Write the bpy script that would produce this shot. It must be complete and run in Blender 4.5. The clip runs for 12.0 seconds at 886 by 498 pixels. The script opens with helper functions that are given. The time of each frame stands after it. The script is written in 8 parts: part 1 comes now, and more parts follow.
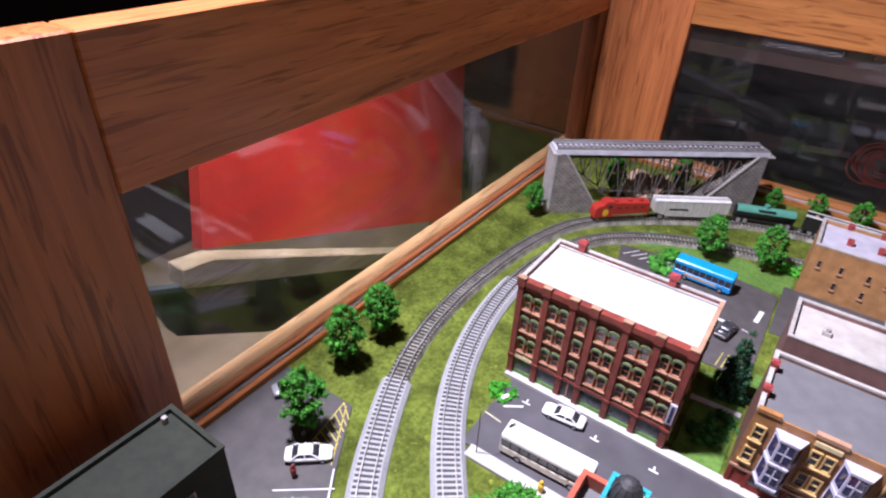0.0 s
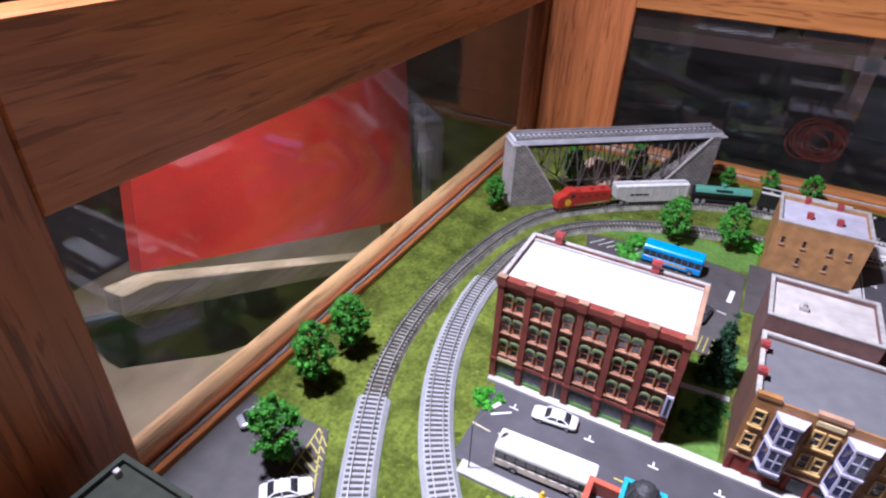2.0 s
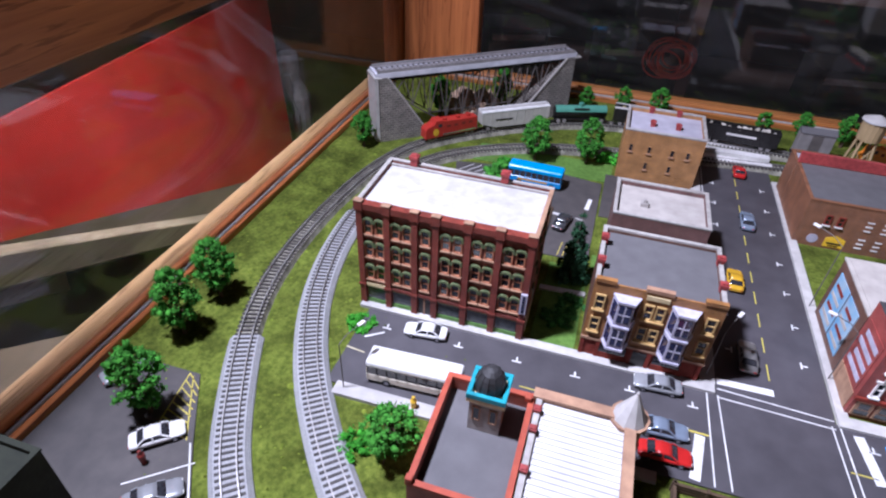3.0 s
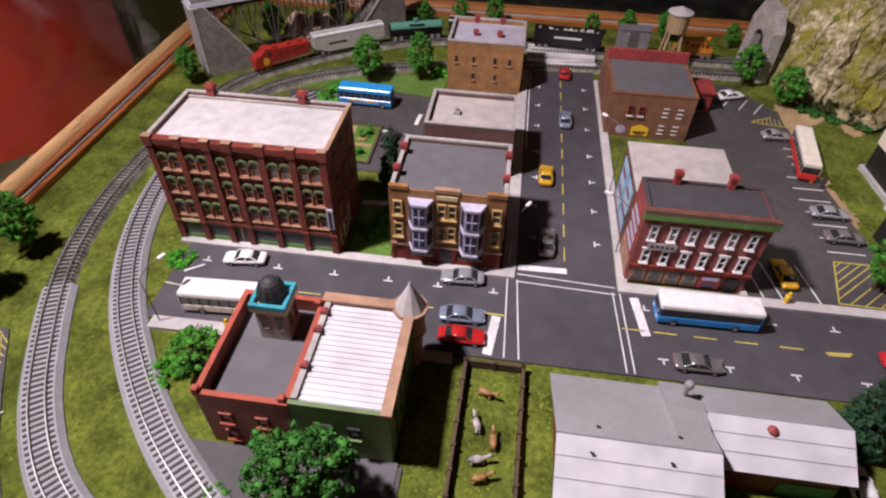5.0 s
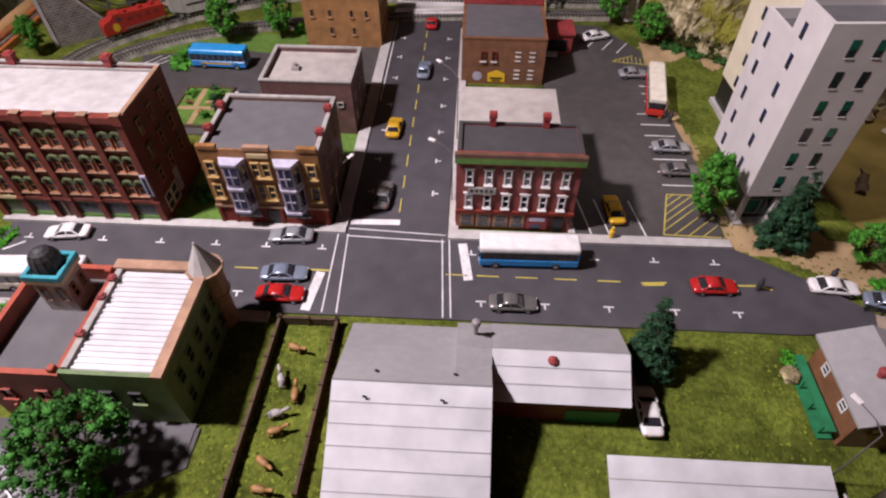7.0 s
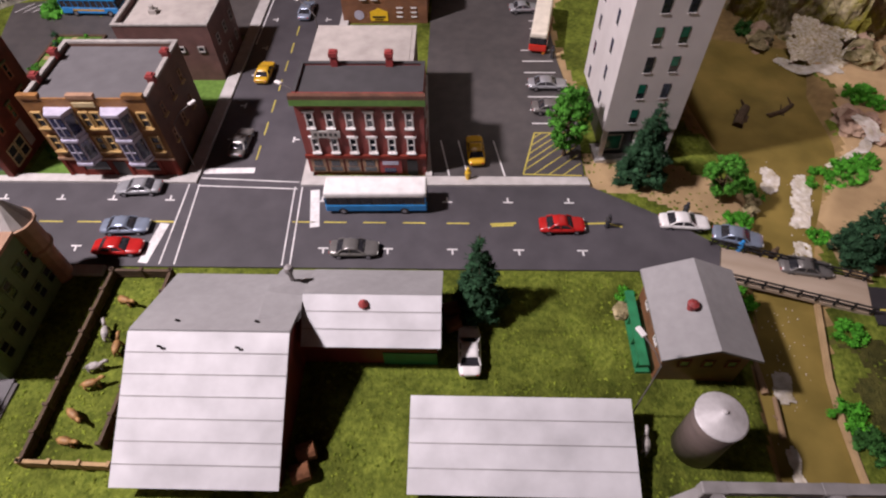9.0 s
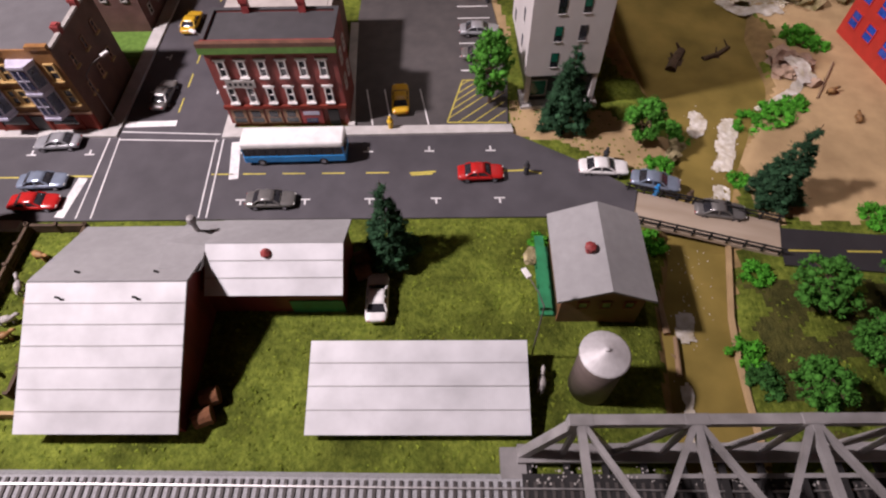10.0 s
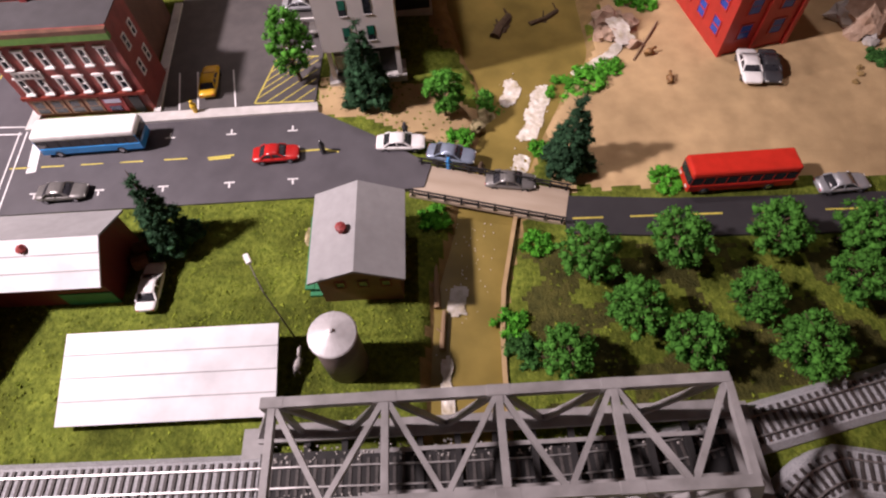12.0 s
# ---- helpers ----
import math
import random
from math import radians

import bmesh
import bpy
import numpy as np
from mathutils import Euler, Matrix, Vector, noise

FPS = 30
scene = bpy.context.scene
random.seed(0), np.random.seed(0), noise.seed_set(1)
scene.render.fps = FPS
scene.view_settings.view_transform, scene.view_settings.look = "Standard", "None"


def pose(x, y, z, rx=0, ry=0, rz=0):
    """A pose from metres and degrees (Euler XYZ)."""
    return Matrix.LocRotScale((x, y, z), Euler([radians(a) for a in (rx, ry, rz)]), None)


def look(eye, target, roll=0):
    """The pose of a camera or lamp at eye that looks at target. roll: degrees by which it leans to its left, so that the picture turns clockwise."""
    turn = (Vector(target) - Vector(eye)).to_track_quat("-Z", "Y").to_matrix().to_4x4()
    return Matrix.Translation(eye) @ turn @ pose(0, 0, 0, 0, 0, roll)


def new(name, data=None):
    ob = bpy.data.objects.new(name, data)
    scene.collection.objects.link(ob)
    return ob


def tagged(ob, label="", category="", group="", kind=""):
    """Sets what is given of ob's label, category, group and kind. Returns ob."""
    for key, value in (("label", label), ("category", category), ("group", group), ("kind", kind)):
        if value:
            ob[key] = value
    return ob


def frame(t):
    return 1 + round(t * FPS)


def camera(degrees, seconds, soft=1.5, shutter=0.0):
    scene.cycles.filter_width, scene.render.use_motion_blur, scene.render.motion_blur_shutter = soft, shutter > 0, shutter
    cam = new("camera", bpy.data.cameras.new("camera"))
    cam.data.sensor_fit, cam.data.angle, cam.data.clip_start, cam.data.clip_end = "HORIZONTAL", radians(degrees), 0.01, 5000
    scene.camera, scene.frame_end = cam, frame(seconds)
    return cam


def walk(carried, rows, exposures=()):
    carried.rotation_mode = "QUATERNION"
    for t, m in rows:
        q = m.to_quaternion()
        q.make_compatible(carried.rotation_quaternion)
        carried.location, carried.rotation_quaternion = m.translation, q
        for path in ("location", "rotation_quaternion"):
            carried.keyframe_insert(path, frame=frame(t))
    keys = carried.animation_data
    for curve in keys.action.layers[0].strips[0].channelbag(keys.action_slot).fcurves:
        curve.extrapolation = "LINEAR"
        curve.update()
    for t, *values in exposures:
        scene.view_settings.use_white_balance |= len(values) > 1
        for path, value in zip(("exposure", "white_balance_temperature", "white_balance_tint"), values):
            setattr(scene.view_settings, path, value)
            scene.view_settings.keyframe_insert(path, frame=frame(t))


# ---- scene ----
cam = camera(75.1, 12.0, 2.2)
EXPOSURES = [(0, -0.08, 5500, 17), (1.5, -0.1, 5350, 16), (3, -0.5, 5150, 14), (5, -0.87, 6250, 20), (7, -0.88, 6300, 20), (9, -0.82, 6400, 19), (10.5, -0.68, 6450, 20), (11.5, -0.47, 6550, 22), (12, -0.24, 6600, 23)]
PATH = [
    (0, (-0.279, -0.271, 0.329), (-1.202, 1.116, -0.778), 3.0),
    (0.5, (-0.287, -0.273, 0.329), (-1.194, 1.123, -0.781), 3.0),
    (1, (-0.303, -0.268, 0.32), (-1.179, 1.152, -0.783), 2.8),
    (1.5, (-0.313, -0.263, 0.317), (-1.149, 1.182, -0.784), 2.6),
    (2, (-0.308, -0.26, 0.314), (-1.069, 1.227, -0.786), 2.4),
    (2.5, (-0.284, -0.262, 0.305), (-0.888, 1.263, -0.839), 2.2),
    (3, (-0.267, -0.262, 0.302), (-0.708, 1.262, -0.916), 2.4),
    (3.2, (-0.259, -0.26, 0.301), (-0.647, 1.257, -0.945), 2.4),
    (4.8, (-0.193, -0.264, 0.31), (-0.367, 1.173, -1.07), 1.8),
    (5, (-0.178, -0.265, 0.304), (-0.348, 1.17, -1.078), 1.5),
    (5.5, (-0.147, -0.267, 0.303), (-0.281, 1.149, -1.104), 1.4),
    (6, (-0.114, -0.259, 0.297), (-0.23, 1.127, -1.14), 0.9),
    (6.5, (-0.096, -0.256, 0.297), (-0.185, 1.112, -1.159), 0.4),
    (7, (-0.074, -0.259, 0.297), (-0.148, 1.099, -1.169), 0.0),
    (7.2, (-0.065, -0.259, 0.298), (-0.128, 1.094, -1.173), 0.0),
    (8.8, (0.015, -0.257, 0.287), (-0.041, 1.007, -1.262), -1.3),
    (9, (0.024, -0.254, 0.287), (-0.03, 0.981, -1.286), -1.4),
    (9.5, (0.049, -0.259, 0.284), (0.007, 0.911, -1.337), -1.5),
    (10, (0.074, -0.259, 0.283), (0.031, 0.861, -1.373), -2.2),
    (10.5, (0.105, -0.254, 0.28), (0.061, 0.823, -1.404), -3.1),
    (11, (0.137, -0.255, 0.28), (0.093, 0.797, -1.421), -3.9),
    (11.5, (0.173, -0.259, 0.284), (0.134, 0.78, -1.425), -4.5),
    (12, (0.2, -0.256, 0.283), (0.164, 0.773, -1.432), -4.9),
]
walk(cam, [(t, look(eye, target, roll)) for t, eye, target, roll in PATH], EXPOSURES)

# ---- world and lights ----
world = bpy.data.worlds.new("room_dusk")
scene.world = world
world.use_nodes = True
world.node_tree.nodes["Background"].inputs[0].default_value = (0.9, 0.85, 0.85, 1)
world.node_tree.nodes["Background"].inputs[1].default_value = 0.03


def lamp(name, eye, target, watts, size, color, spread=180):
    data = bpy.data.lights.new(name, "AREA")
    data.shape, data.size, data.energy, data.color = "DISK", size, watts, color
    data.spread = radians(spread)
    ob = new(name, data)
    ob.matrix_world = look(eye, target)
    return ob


lamp("unseen_spot", (-0.565, -0.135, 0.77), (-0.02, 0.03, 0.0), 11.8, 0.06, (1.0, 0.90, 0.90), 122)
# Added spot, out of view, that brightens the shaded pool.
lamp("unseen_spot", (0.0, 0.43, 1.25), (0.28, 0.15, 0), 0.27, 0.06, (1.0, 0.90, 0.88), 27)
# Two added fill lamps, out of view, that lift the shaded sides.
lamp("fill_light", (-0.9, -2.0, 1.1), (-0.15, 0.1, 0), 2.6, 0.7, (1.0, 0.87, 0.90), 150)
lamp("fill_light", (1.7, -1.3, 1.05), (-0.4, 0.1, 0.1), 0.4, 0.7, (1.0, 0.87, 0.90), 150)
# Added unseen lamp that brightens the red panel and the outer lip.
lamp("panel_fill_light", (-0.72, 0.10, 0.95), (-0.86, 0.18, -0.1), 2.4, 0.08, (1.0, 0.90, 0.88), 52)

# ---- materials ----
def mat(name, c1, c2=None, scale=200, rough=0.6, metal=0.0, bump=0.0, bscale=None, spec=0.5, stretch=(1, 1, 1), piece=0.0, big=0.25, island=0.0):
    """A surface that varies between two colours at two sizes, with fine relief. Scales are per metre."""
    m = bpy.data.materials.new(name)
    m.use_nodes = True
    nt = m.node_tree
    b = nt.nodes["Principled BSDF"]
    c2 = c2 or tuple(v * 0.8 for v in c1)
    co = nt.nodes.new("ShaderNodeTexCoord")
    mp = nt.nodes.new("ShaderNodeMapping")
    mp.inputs["Scale"].default_value = stretch
    nt.links.new(co.outputs["Object"], mp.inputs[0])
    n = nt.nodes.new("ShaderNodeTexNoise")
    n.inputs["Scale"].default_value, n.inputs["Detail"].default_value = scale, 4
    nt.links.new(mp.outputs[0], n.inputs[0])
    ramp = nt.nodes.new("ShaderNodeValToRGB")
    ramp.color_ramp.elements[0].position, ramp.color_ramp.elements[1].position = 0.3, 0.7
    ramp.color_ramp.elements[0].color, ramp.color_ramp.elements[1].color = (*c2, 1), (*c1, 1)
    nt.links.new(n.outputs[0], ramp.inputs[0])
    n2 = nt.nodes.new("ShaderNodeTexNoise")
    n2.inputs["Scale"].default_value = scale * 0.11
    nt.links.new(mp.outputs[0], n2.inputs[0])
    r2 = nt.nodes.new("ShaderNodeMapRange")
    r2.inputs[1].default_value, r2.inputs[2].default_value = 0.3, 0.7
    r2.inputs[3].default_value, r2.inputs[4].default_value = 1 - big, 1 + big * 0.4
    nt.links.new(n2.outputs[0], r2.inputs[0])
    hsv = nt.nodes.new("ShaderNodeHueSaturation")
    nt.links.new(ramp.outputs[0], hsv.inputs["Color"])
    value = r2.outputs[0]
    if piece:
        info = nt.nodes.new("ShaderNodeObjectInfo")
        r3 = nt.nodes.new("ShaderNodeMapRange")
        r3.inputs[3].default_value, r3.inputs[4].default_value = 1 - piece, 1 + piece
        nt.links.new(info.outputs["Random"], r3.inputs[0])
        mul = nt.nodes.new("ShaderNodeMath")
        mul.operation = "MULTIPLY"
        nt.links.new(value, mul.inputs[0])
        nt.links.new(r3.outputs[0], mul.inputs[1])
        value = mul.outputs[0]
    if island:
        geo = nt.nodes.new("ShaderNodeNewGeometry")
        r4 = nt.nodes.new("ShaderNodeMapRange")
        r4.inputs[3].default_value, r4.inputs[4].default_value = 1 - island, 1 + island
        nt.links.new(geo.outputs["Random Per Island"], r4.inputs[0])
        mul = nt.nodes.new("ShaderNodeMath")
        mul.operation = "MULTIPLY"
        nt.links.new(value, mul.inputs[0])
        nt.links.new(r4.outputs[0], mul.inputs[1])
        value = mul.outputs[0]
    nt.links.new(value, hsv.inputs["Value"])
    nt.links.new(hsv.outputs[0], b.inputs["Base Color"])
    b.inputs["Roughness"].default_value, b.inputs["Metallic"].default_value = rough, metal
    b.inputs["Specular IOR Level"].default_value = spec
    if bump:
        nb = nt.nodes.new("ShaderNodeTexNoise")
        nb.inputs["Scale"].default_value, nb.inputs["Detail"].default_value = bscale or scale * 3, 5
        nt.links.new(mp.outputs[0], nb.inputs[0])
        bp = nt.nodes.new("ShaderNodeBump")
        bp.inputs["Strength"].default_value, bp.inputs["Distance"].default_value = 1.0, bump
        nt.links.new(nb.outputs[0], bp.inputs["Height"])
        nt.links.new(bp.outputs[0], b.inputs["Normal"])
    return m


def brick_mat(name, c1, c2, mortar, w=0.0015, h=0.0006, weather=0.35):
    """Fine model brickwork: the course runs along the wall, whichever way it faces."""
    m = bpy.data.materials.new(name)
    m.use_nodes = True
    nt = m.node_tree
    b = nt.nodes["Principled BSDF"]
    co = nt.nodes.new("ShaderNodeTexCoord")
    sp = nt.nodes.new("ShaderNodeSeparateXYZ")
    nt.links.new(co.outputs["Object"], sp.inputs[0])
    add = nt.nodes.new("ShaderNodeMath")
    nt.links.new(sp.outputs[0], add.inputs[0])
    nt.links.new(sp.outputs[1], add.inputs[1])
    cb = nt.nodes.new("ShaderNodeCombineXYZ")
    nt.links.new(add.outputs[0], cb.inputs[0])
    nt.links.new(sp.outputs[2], cb.inputs[1])
    br = nt.nodes.new("ShaderNodeTexBrick")
    br.inputs["Scale"].default_value = 1
    br.inputs["Brick Width"].default_value, br.inputs["Row Height"].default_value = w, h
    br.inputs["Mortar Size"].default_value = h * 0.12
    for k, c in (("Color1", c1), ("Color2", c2), ("Mortar", mortar)):
        br.inputs[k].default_value = (*c, 1)
    nt.links.new(cb.outputs[0], br.inputs[0])
    n = nt.nodes.new("ShaderNodeTexNoise")
    n.inputs["Scale"].default_value, n.inputs["Detail"].default_value = 90, 5
    nt.links.new(co.outputs["Object"], n.inputs[0])
    r = nt.nodes.new("ShaderNodeMapRange")
    r.inputs[1].default_value, r.inputs[2].default_value = 0.3, 0.7
    r.inputs[3].default_value, r.inputs[4].default_value = 1 - weather, 1.1
    nt.links.new(n.outputs[0], r.inputs[0])
    hsv = nt.nodes.new("ShaderNodeHueSaturation")
    nt.links.new(br.outputs[0], hsv.inputs["Color"])
    nt.links.new(r.outputs[0], hsv.inputs["Value"])
    nt.links.new(hsv.outputs[0], b.inputs["Base Color"])
    b.inputs["Roughness"].default_value = 0.55
    bp = nt.nodes.new("ShaderNodeBump")
    bp.inputs["Distance"].default_value, bp.inputs["Strength"].default_value = 0.00012, 1.0
    bp.invert = True
    nt.links.new(br.outputs[1], bp.inputs["Height"])
    nt.links.new(bp.outputs[0], b.inputs["Normal"])
    return m


def wood_mat(name, c1, c2, axis):
    """Varnished oak: dark pores drawn out along the grain over a slowly changing ground."""
    st = [1.0, 1.0, 1.0]
    st[axis] = 0.06
    m = mat(name, c1, c2, scale=105, rough=0.36, stretch=tuple(st), bump=0.0003, bscale=380, big=0.4)
    nt = m.node_tree
    next(n for n in nt.nodes if n.type == "TEX_NOISE").inputs["Distortion"].default_value = 1.1
    mp = next(n for n in nt.nodes if n.type == "MAPPING")
    hsv = next(n for n in nt.nodes if n.type == "HUE_SAT")
    fine = nt.nodes.new("ShaderNodeTexNoise")
    fine.inputs["Scale"].default_value, fine.inputs["Detail"].default_value, fine.inputs["Distortion"].default_value = 270, 6, 0.9
    nt.links.new(mp.outputs[0], fine.inputs[0])
    ramp = nt.nodes.new("ShaderNodeValToRGB")
    ramp.color_ramp.elements[0].position, ramp.color_ramp.elements[1].position = 0.36, 0.44
    ramp.color_ramp.elements[0].color, ramp.color_ramp.elements[1].color = (0.36, 0.28, 0.26, 1), (1, 1, 1, 1)
    nt.links.new(fine.outputs[0], ramp.inputs[0])
    mul = nt.nodes.new("ShaderNodeMix")
    mul.data_type, mul.blend_type = "RGBA", "MULTIPLY"
    mul.inputs["Factor"].default_value = 0.65
    nt.links.new(hsv.outputs[0], mul.inputs["A"])
    nt.links.new(ramp.outputs[0], mul.inputs["B"])
    nt.links.new(mul.outputs["Result"], nt.nodes["Principled BSDF"].inputs["Base Color"])
    return m


GRASS = mat("grass_mat", (0.165, 0.20, 0.03), (0.07, 0.096, 0.013), 330, 0.95, bump=0.0011, bscale=600, spec=0.1, big=0.55)
LAWN = mat("lawn_mat", (0.14, 0.25, 0.05), (0.09, 0.17, 0.032), 260, 0.95, bump=0.0006, bscale=900, spec=0.1)
TUFT = mat("tuft_mat", (0.185, 0.225, 0.03), (0.095, 0.135, 0.016), 120, 0.95, spec=0.05, island=0.45)
ASPHALT = mat("asphalt_mat", (0.078, 0.072, 0.08), (0.056, 0.051, 0.058), 60, 0.58, bump=0.00008, bscale=1500, big=0.3)
LOT = mat("old_asphalt_mat", (0.082, 0.073, 0.07), (0.058, 0.052, 0.052), 90, 0.7, bump=0.00008, bscale=1500, big=0.3)
CONCRETE = mat("concrete_mat", (0.52, 0.50, 0.48), (0.42, 0.40, 0.38), 150, 0.8, bump=0.0001)
WHITE_LINE = mat("white_line_mat", (0.8, 0.79, 0.78), (0.62, 0.61, 0.6), 400, 0.7)
YELLOW_LINE = mat("yellow_line_mat", (0.62, 0.53, 0.09), (0.46, 0.39, 0.07), 500, 0.7)
SAND = mat("sand_mat", (0.48, 0.34, 0.18), (0.38, 0.265, 0.14), 90, 0.95, bump=0.0003, bscale=1200, spec=0.1, big=0.3)
MUD = mat("mud_mat", (0.30, 0.20, 0.075), (0.19, 0.125, 0.045), 130, 0.9, bump=0.0005)
WATER = mat("water_mat", (0.27, 0.20, 0.055), (0.15, 0.115, 0.03), 34, 0.3, bump=0.0001, bscale=300, spec=0.12)
FOAM = mat("foam_mat", (0.72, 0.69, 0.64), (0.42, 0.36, 0.25), 190, 0.45, bump=0.0008, bscale=300, big=0.3)
ROCK = mat("rock_mat", (0.62, 0.52, 0.31), (0.13, 0.115, 0.035), 110, 0.95, bump=0.006, bscale=170, spec=0.15, big=0.6)
FALLS = mat("falls_mat", (0.78, 0.74, 0.66), (0.38, 0.29, 0.09), 420, 0.35, bump=0.0015, bscale=350, big=0.3)
# Wood floor, its colour darkened partly for the shade among the trees.
SHADED_WOODLAND = mat("shaded_woodland_mat", (0.095, 0.09, 0.024), (0.038, 0.04, 0.012), 180, 0.95, bump=0.0012, bscale=700, spec=0.1, big=0.6)
ROCK_TAN = mat("tan_rock_mat", (0.62, 0.46, 0.35), (0.33, 0.22, 0.15), 90, 0.9, bump=0.002, bscale=260, spec=0.2)
BED = mat("roadbed_mat", (0.42, 0.42, 0.43), (0.28, 0.28, 0.29), 1300, 0.85, bump=0.0006, bscale=1600, big=0.1)
TIE = mat("tie_mat", (0.065, 0.056, 0.052), (0.04, 0.034, 0.032), 500, 0.7, piece=0.2)
RAIL = mat("rail_mat", (0.58, 0.56, 0.55), (0.42, 0.40, 0.39), 300, 0.48, 0.85)
# One oak; the rails along y are brightened for light they miss.
LIT_OAK_Y = wood_mat("lit_oak_y_mat", (0.76, 0.28, 0.09), (0.50, 0.155, 0.05), 1)
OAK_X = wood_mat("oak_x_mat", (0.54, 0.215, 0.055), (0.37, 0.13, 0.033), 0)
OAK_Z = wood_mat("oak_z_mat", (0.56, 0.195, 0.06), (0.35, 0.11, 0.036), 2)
# Same oak, paled so the colour carries the lit top of the lip.
OAK_LIP_LIT = wood_mat("oak_lip_lit_mat", (0.90, 0.56, 0.27), (0.78, 0.44, 0.19), 1)
PALE_WOOD = wood_mat("pale_wood_mat", (0.55, 0.45, 0.28), (0.42, 0.33, 0.19), 1)
BRICK_RED = brick_mat("red_brick_mat", (0.26, 0.045, 0.026), (0.17, 0.03, 0.019), (0.17, 0.05, 0.034))
BRICK_BROWN = brick_mat("brown_brick_mat", (0.17, 0.075, 0.045), (0.12, 0.055, 0.035), (0.13, 0.08, 0.06))
BRICK_MAUVE = brick_mat("mauve_brick_mat", (0.19, 0.085, 0.075), (0.15, 0.07, 0.065), (0.15, 0.09, 0.08))
BRICK_TAN = brick_mat("tan_brick_mat", (0.48, 0.235, 0.075), (0.41, 0.2, 0.065), (0.36, 0.2, 0.09))
BRICK_OCHRE = brick_mat("ochre_brick_mat", (0.36, 0.17, 0.045), (0.28, 0.12, 0.035), (0.25, 0.13, 0.05))
BRICK_ORANGE = brick_mat("orange_brick_mat", (0.27, 0.11, 0.045), (0.22, 0.09, 0.04), (0.2, 0.1, 0.06))
BRICK_CRIMSON = brick_mat("crimson_brick_mat", (0.34, 0.06, 0.05), (0.28, 0.05, 0.042), (0.23, 0.075, 0.06))
STONE_BLOCK = brick_mat("grey_block_mat", (0.20, 0.18, 0.16), (0.12, 0.11, 0.1), (0.32, 0.29, 0.26), 0.006, 0.0027)
BARN_RED = mat("barn_red_mat", (0.22, 0.03, 0.022), (0.14, 0.02, 0.016), 120, 0.6, stretch=(1, 1, 0.1), bump=0.0002)
TRIM_RED = mat("trim_red_mat", (0.22, 0.034, 0.02), (0.14, 0.022, 0.014), 150, 0.75, bump=0.0001, spec=0.25)
CHIMNEY = mat("chimney_mat", (0.36, 0.055, 0.05), (0.22, 0.03, 0.03), 300, 0.6, bump=0.0002)
ROOF_WHITE = mat("white_roof_mat", (0.54, 0.525, 0.51), (0.42, 0.40, 0.385), 120, 0.8, bump=0.0003, bscale=900, big=0.18)
ROOF_GREY = mat("grey_roof_mat", (0.125, 0.12, 0.125), (0.10, 0.095, 0.1), 90, 0.8, bump=0.0001, big=0.15)
ROOF_DARK = mat("dark_roof_mat", (0.06, 0.056, 0.06), (0.042, 0.04, 0.042), 90, 0.8, big=0.2)
ROOF_LILAC = mat("lilac_roof_mat", (0.5, 0.48, 0.55), (0.38, 0.36, 0.42), 80, 0.7)
ROOF_CREAM = mat("cream_roof_mat", (0.49, 0.45, 0.41), (0.37, 0.335, 0.305), 90, 0.8, big=0.2)
METAL_ROOF = mat("metal_roof_mat", (0.70, 0.69, 0.705), (0.56, 0.55, 0.56), 60, 0.4, 0.15, big=0.15)
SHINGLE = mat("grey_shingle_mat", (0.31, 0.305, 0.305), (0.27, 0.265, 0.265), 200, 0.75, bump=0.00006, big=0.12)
TAN_STONE = mat("tan_stone_mat", (0.42, 0.25, 0.15), (0.28, 0.16, 0.1), 150, 0.7, bump=0.0002)
GREY_STONE = mat("grey_stone_mat", (0.45, 0.42, 0.39), (0.3, 0.28, 0.26), 200, 0.7)
OLIVE = mat("olive_wall_mat", (0.15, 0.235, 0.085), (0.11, 0.17, 0.06), 130, 0.6)
GREEN_TRIM = mat("green_trim_mat", (0.15, 0.19, 0.085), (0.095, 0.12, 0.05), 600, 0.6)
GREEN_BAND = mat("green_band_mat", (0.13, 0.27, 0.055), (0.09, 0.2, 0.04), 300, 0.6)
GREEN_PAINT = mat("green_paint_mat", (0.02, 0.22, 0.09), (0.015, 0.15, 0.06), 200, 0.5)
CREAM = mat("cream_paint_mat", (0.75, 0.62, 0.36), (0.6, 0.48, 0.26), 300, 0.5)
LAVENDER = mat("lavender_paint_mat", (0.53, 0.51, 0.61), (0.40, 0.38, 0.48), 300, 0.45)
WHITE_PAINT = mat("white_paint_mat", (0.82, 0.80, 0.78), (0.7, 0.67, 0.65), 300, 0.45)
TOWER_WALL = mat("tower_wall_mat", (0.62, 0.59, 0.575), (0.55, 0.52, 0.505), 60, 0.6, big=0.1)
TOWER_CREAM = mat("tower_cream_mat", (0.72, 0.66, 0.50), (0.64, 0.58, 0.43), 60, 0.6, big=0.1)
DARK_GLASS = mat("dark_glass_mat", (0.012, 0.014, 0.02), (0.03, 0.032, 0.04), 500, 0.12, spec=0.8)
BLUE_GLASS = mat("blue_glass_mat", (0.025, 0.03, 0.09), (0.012, 0.015, 0.04), 400, 0.15, spec=0.8)
GREEN_GLASS = mat("green_glass_mat", (0.01, 0.16, 0.10), (0.008, 0.07, 0.05), 300, 0.15, spec=0.8)
TURQUOISE = mat("turquoise_mat", (0.03, 0.30, 0.36), (0.02, 0.2, 0.25), 200, 0.5)
BLACK = mat("black_mat", (0.013, 0.012, 0.013), (0.022, 0.02, 0.02), 300, 0.4)
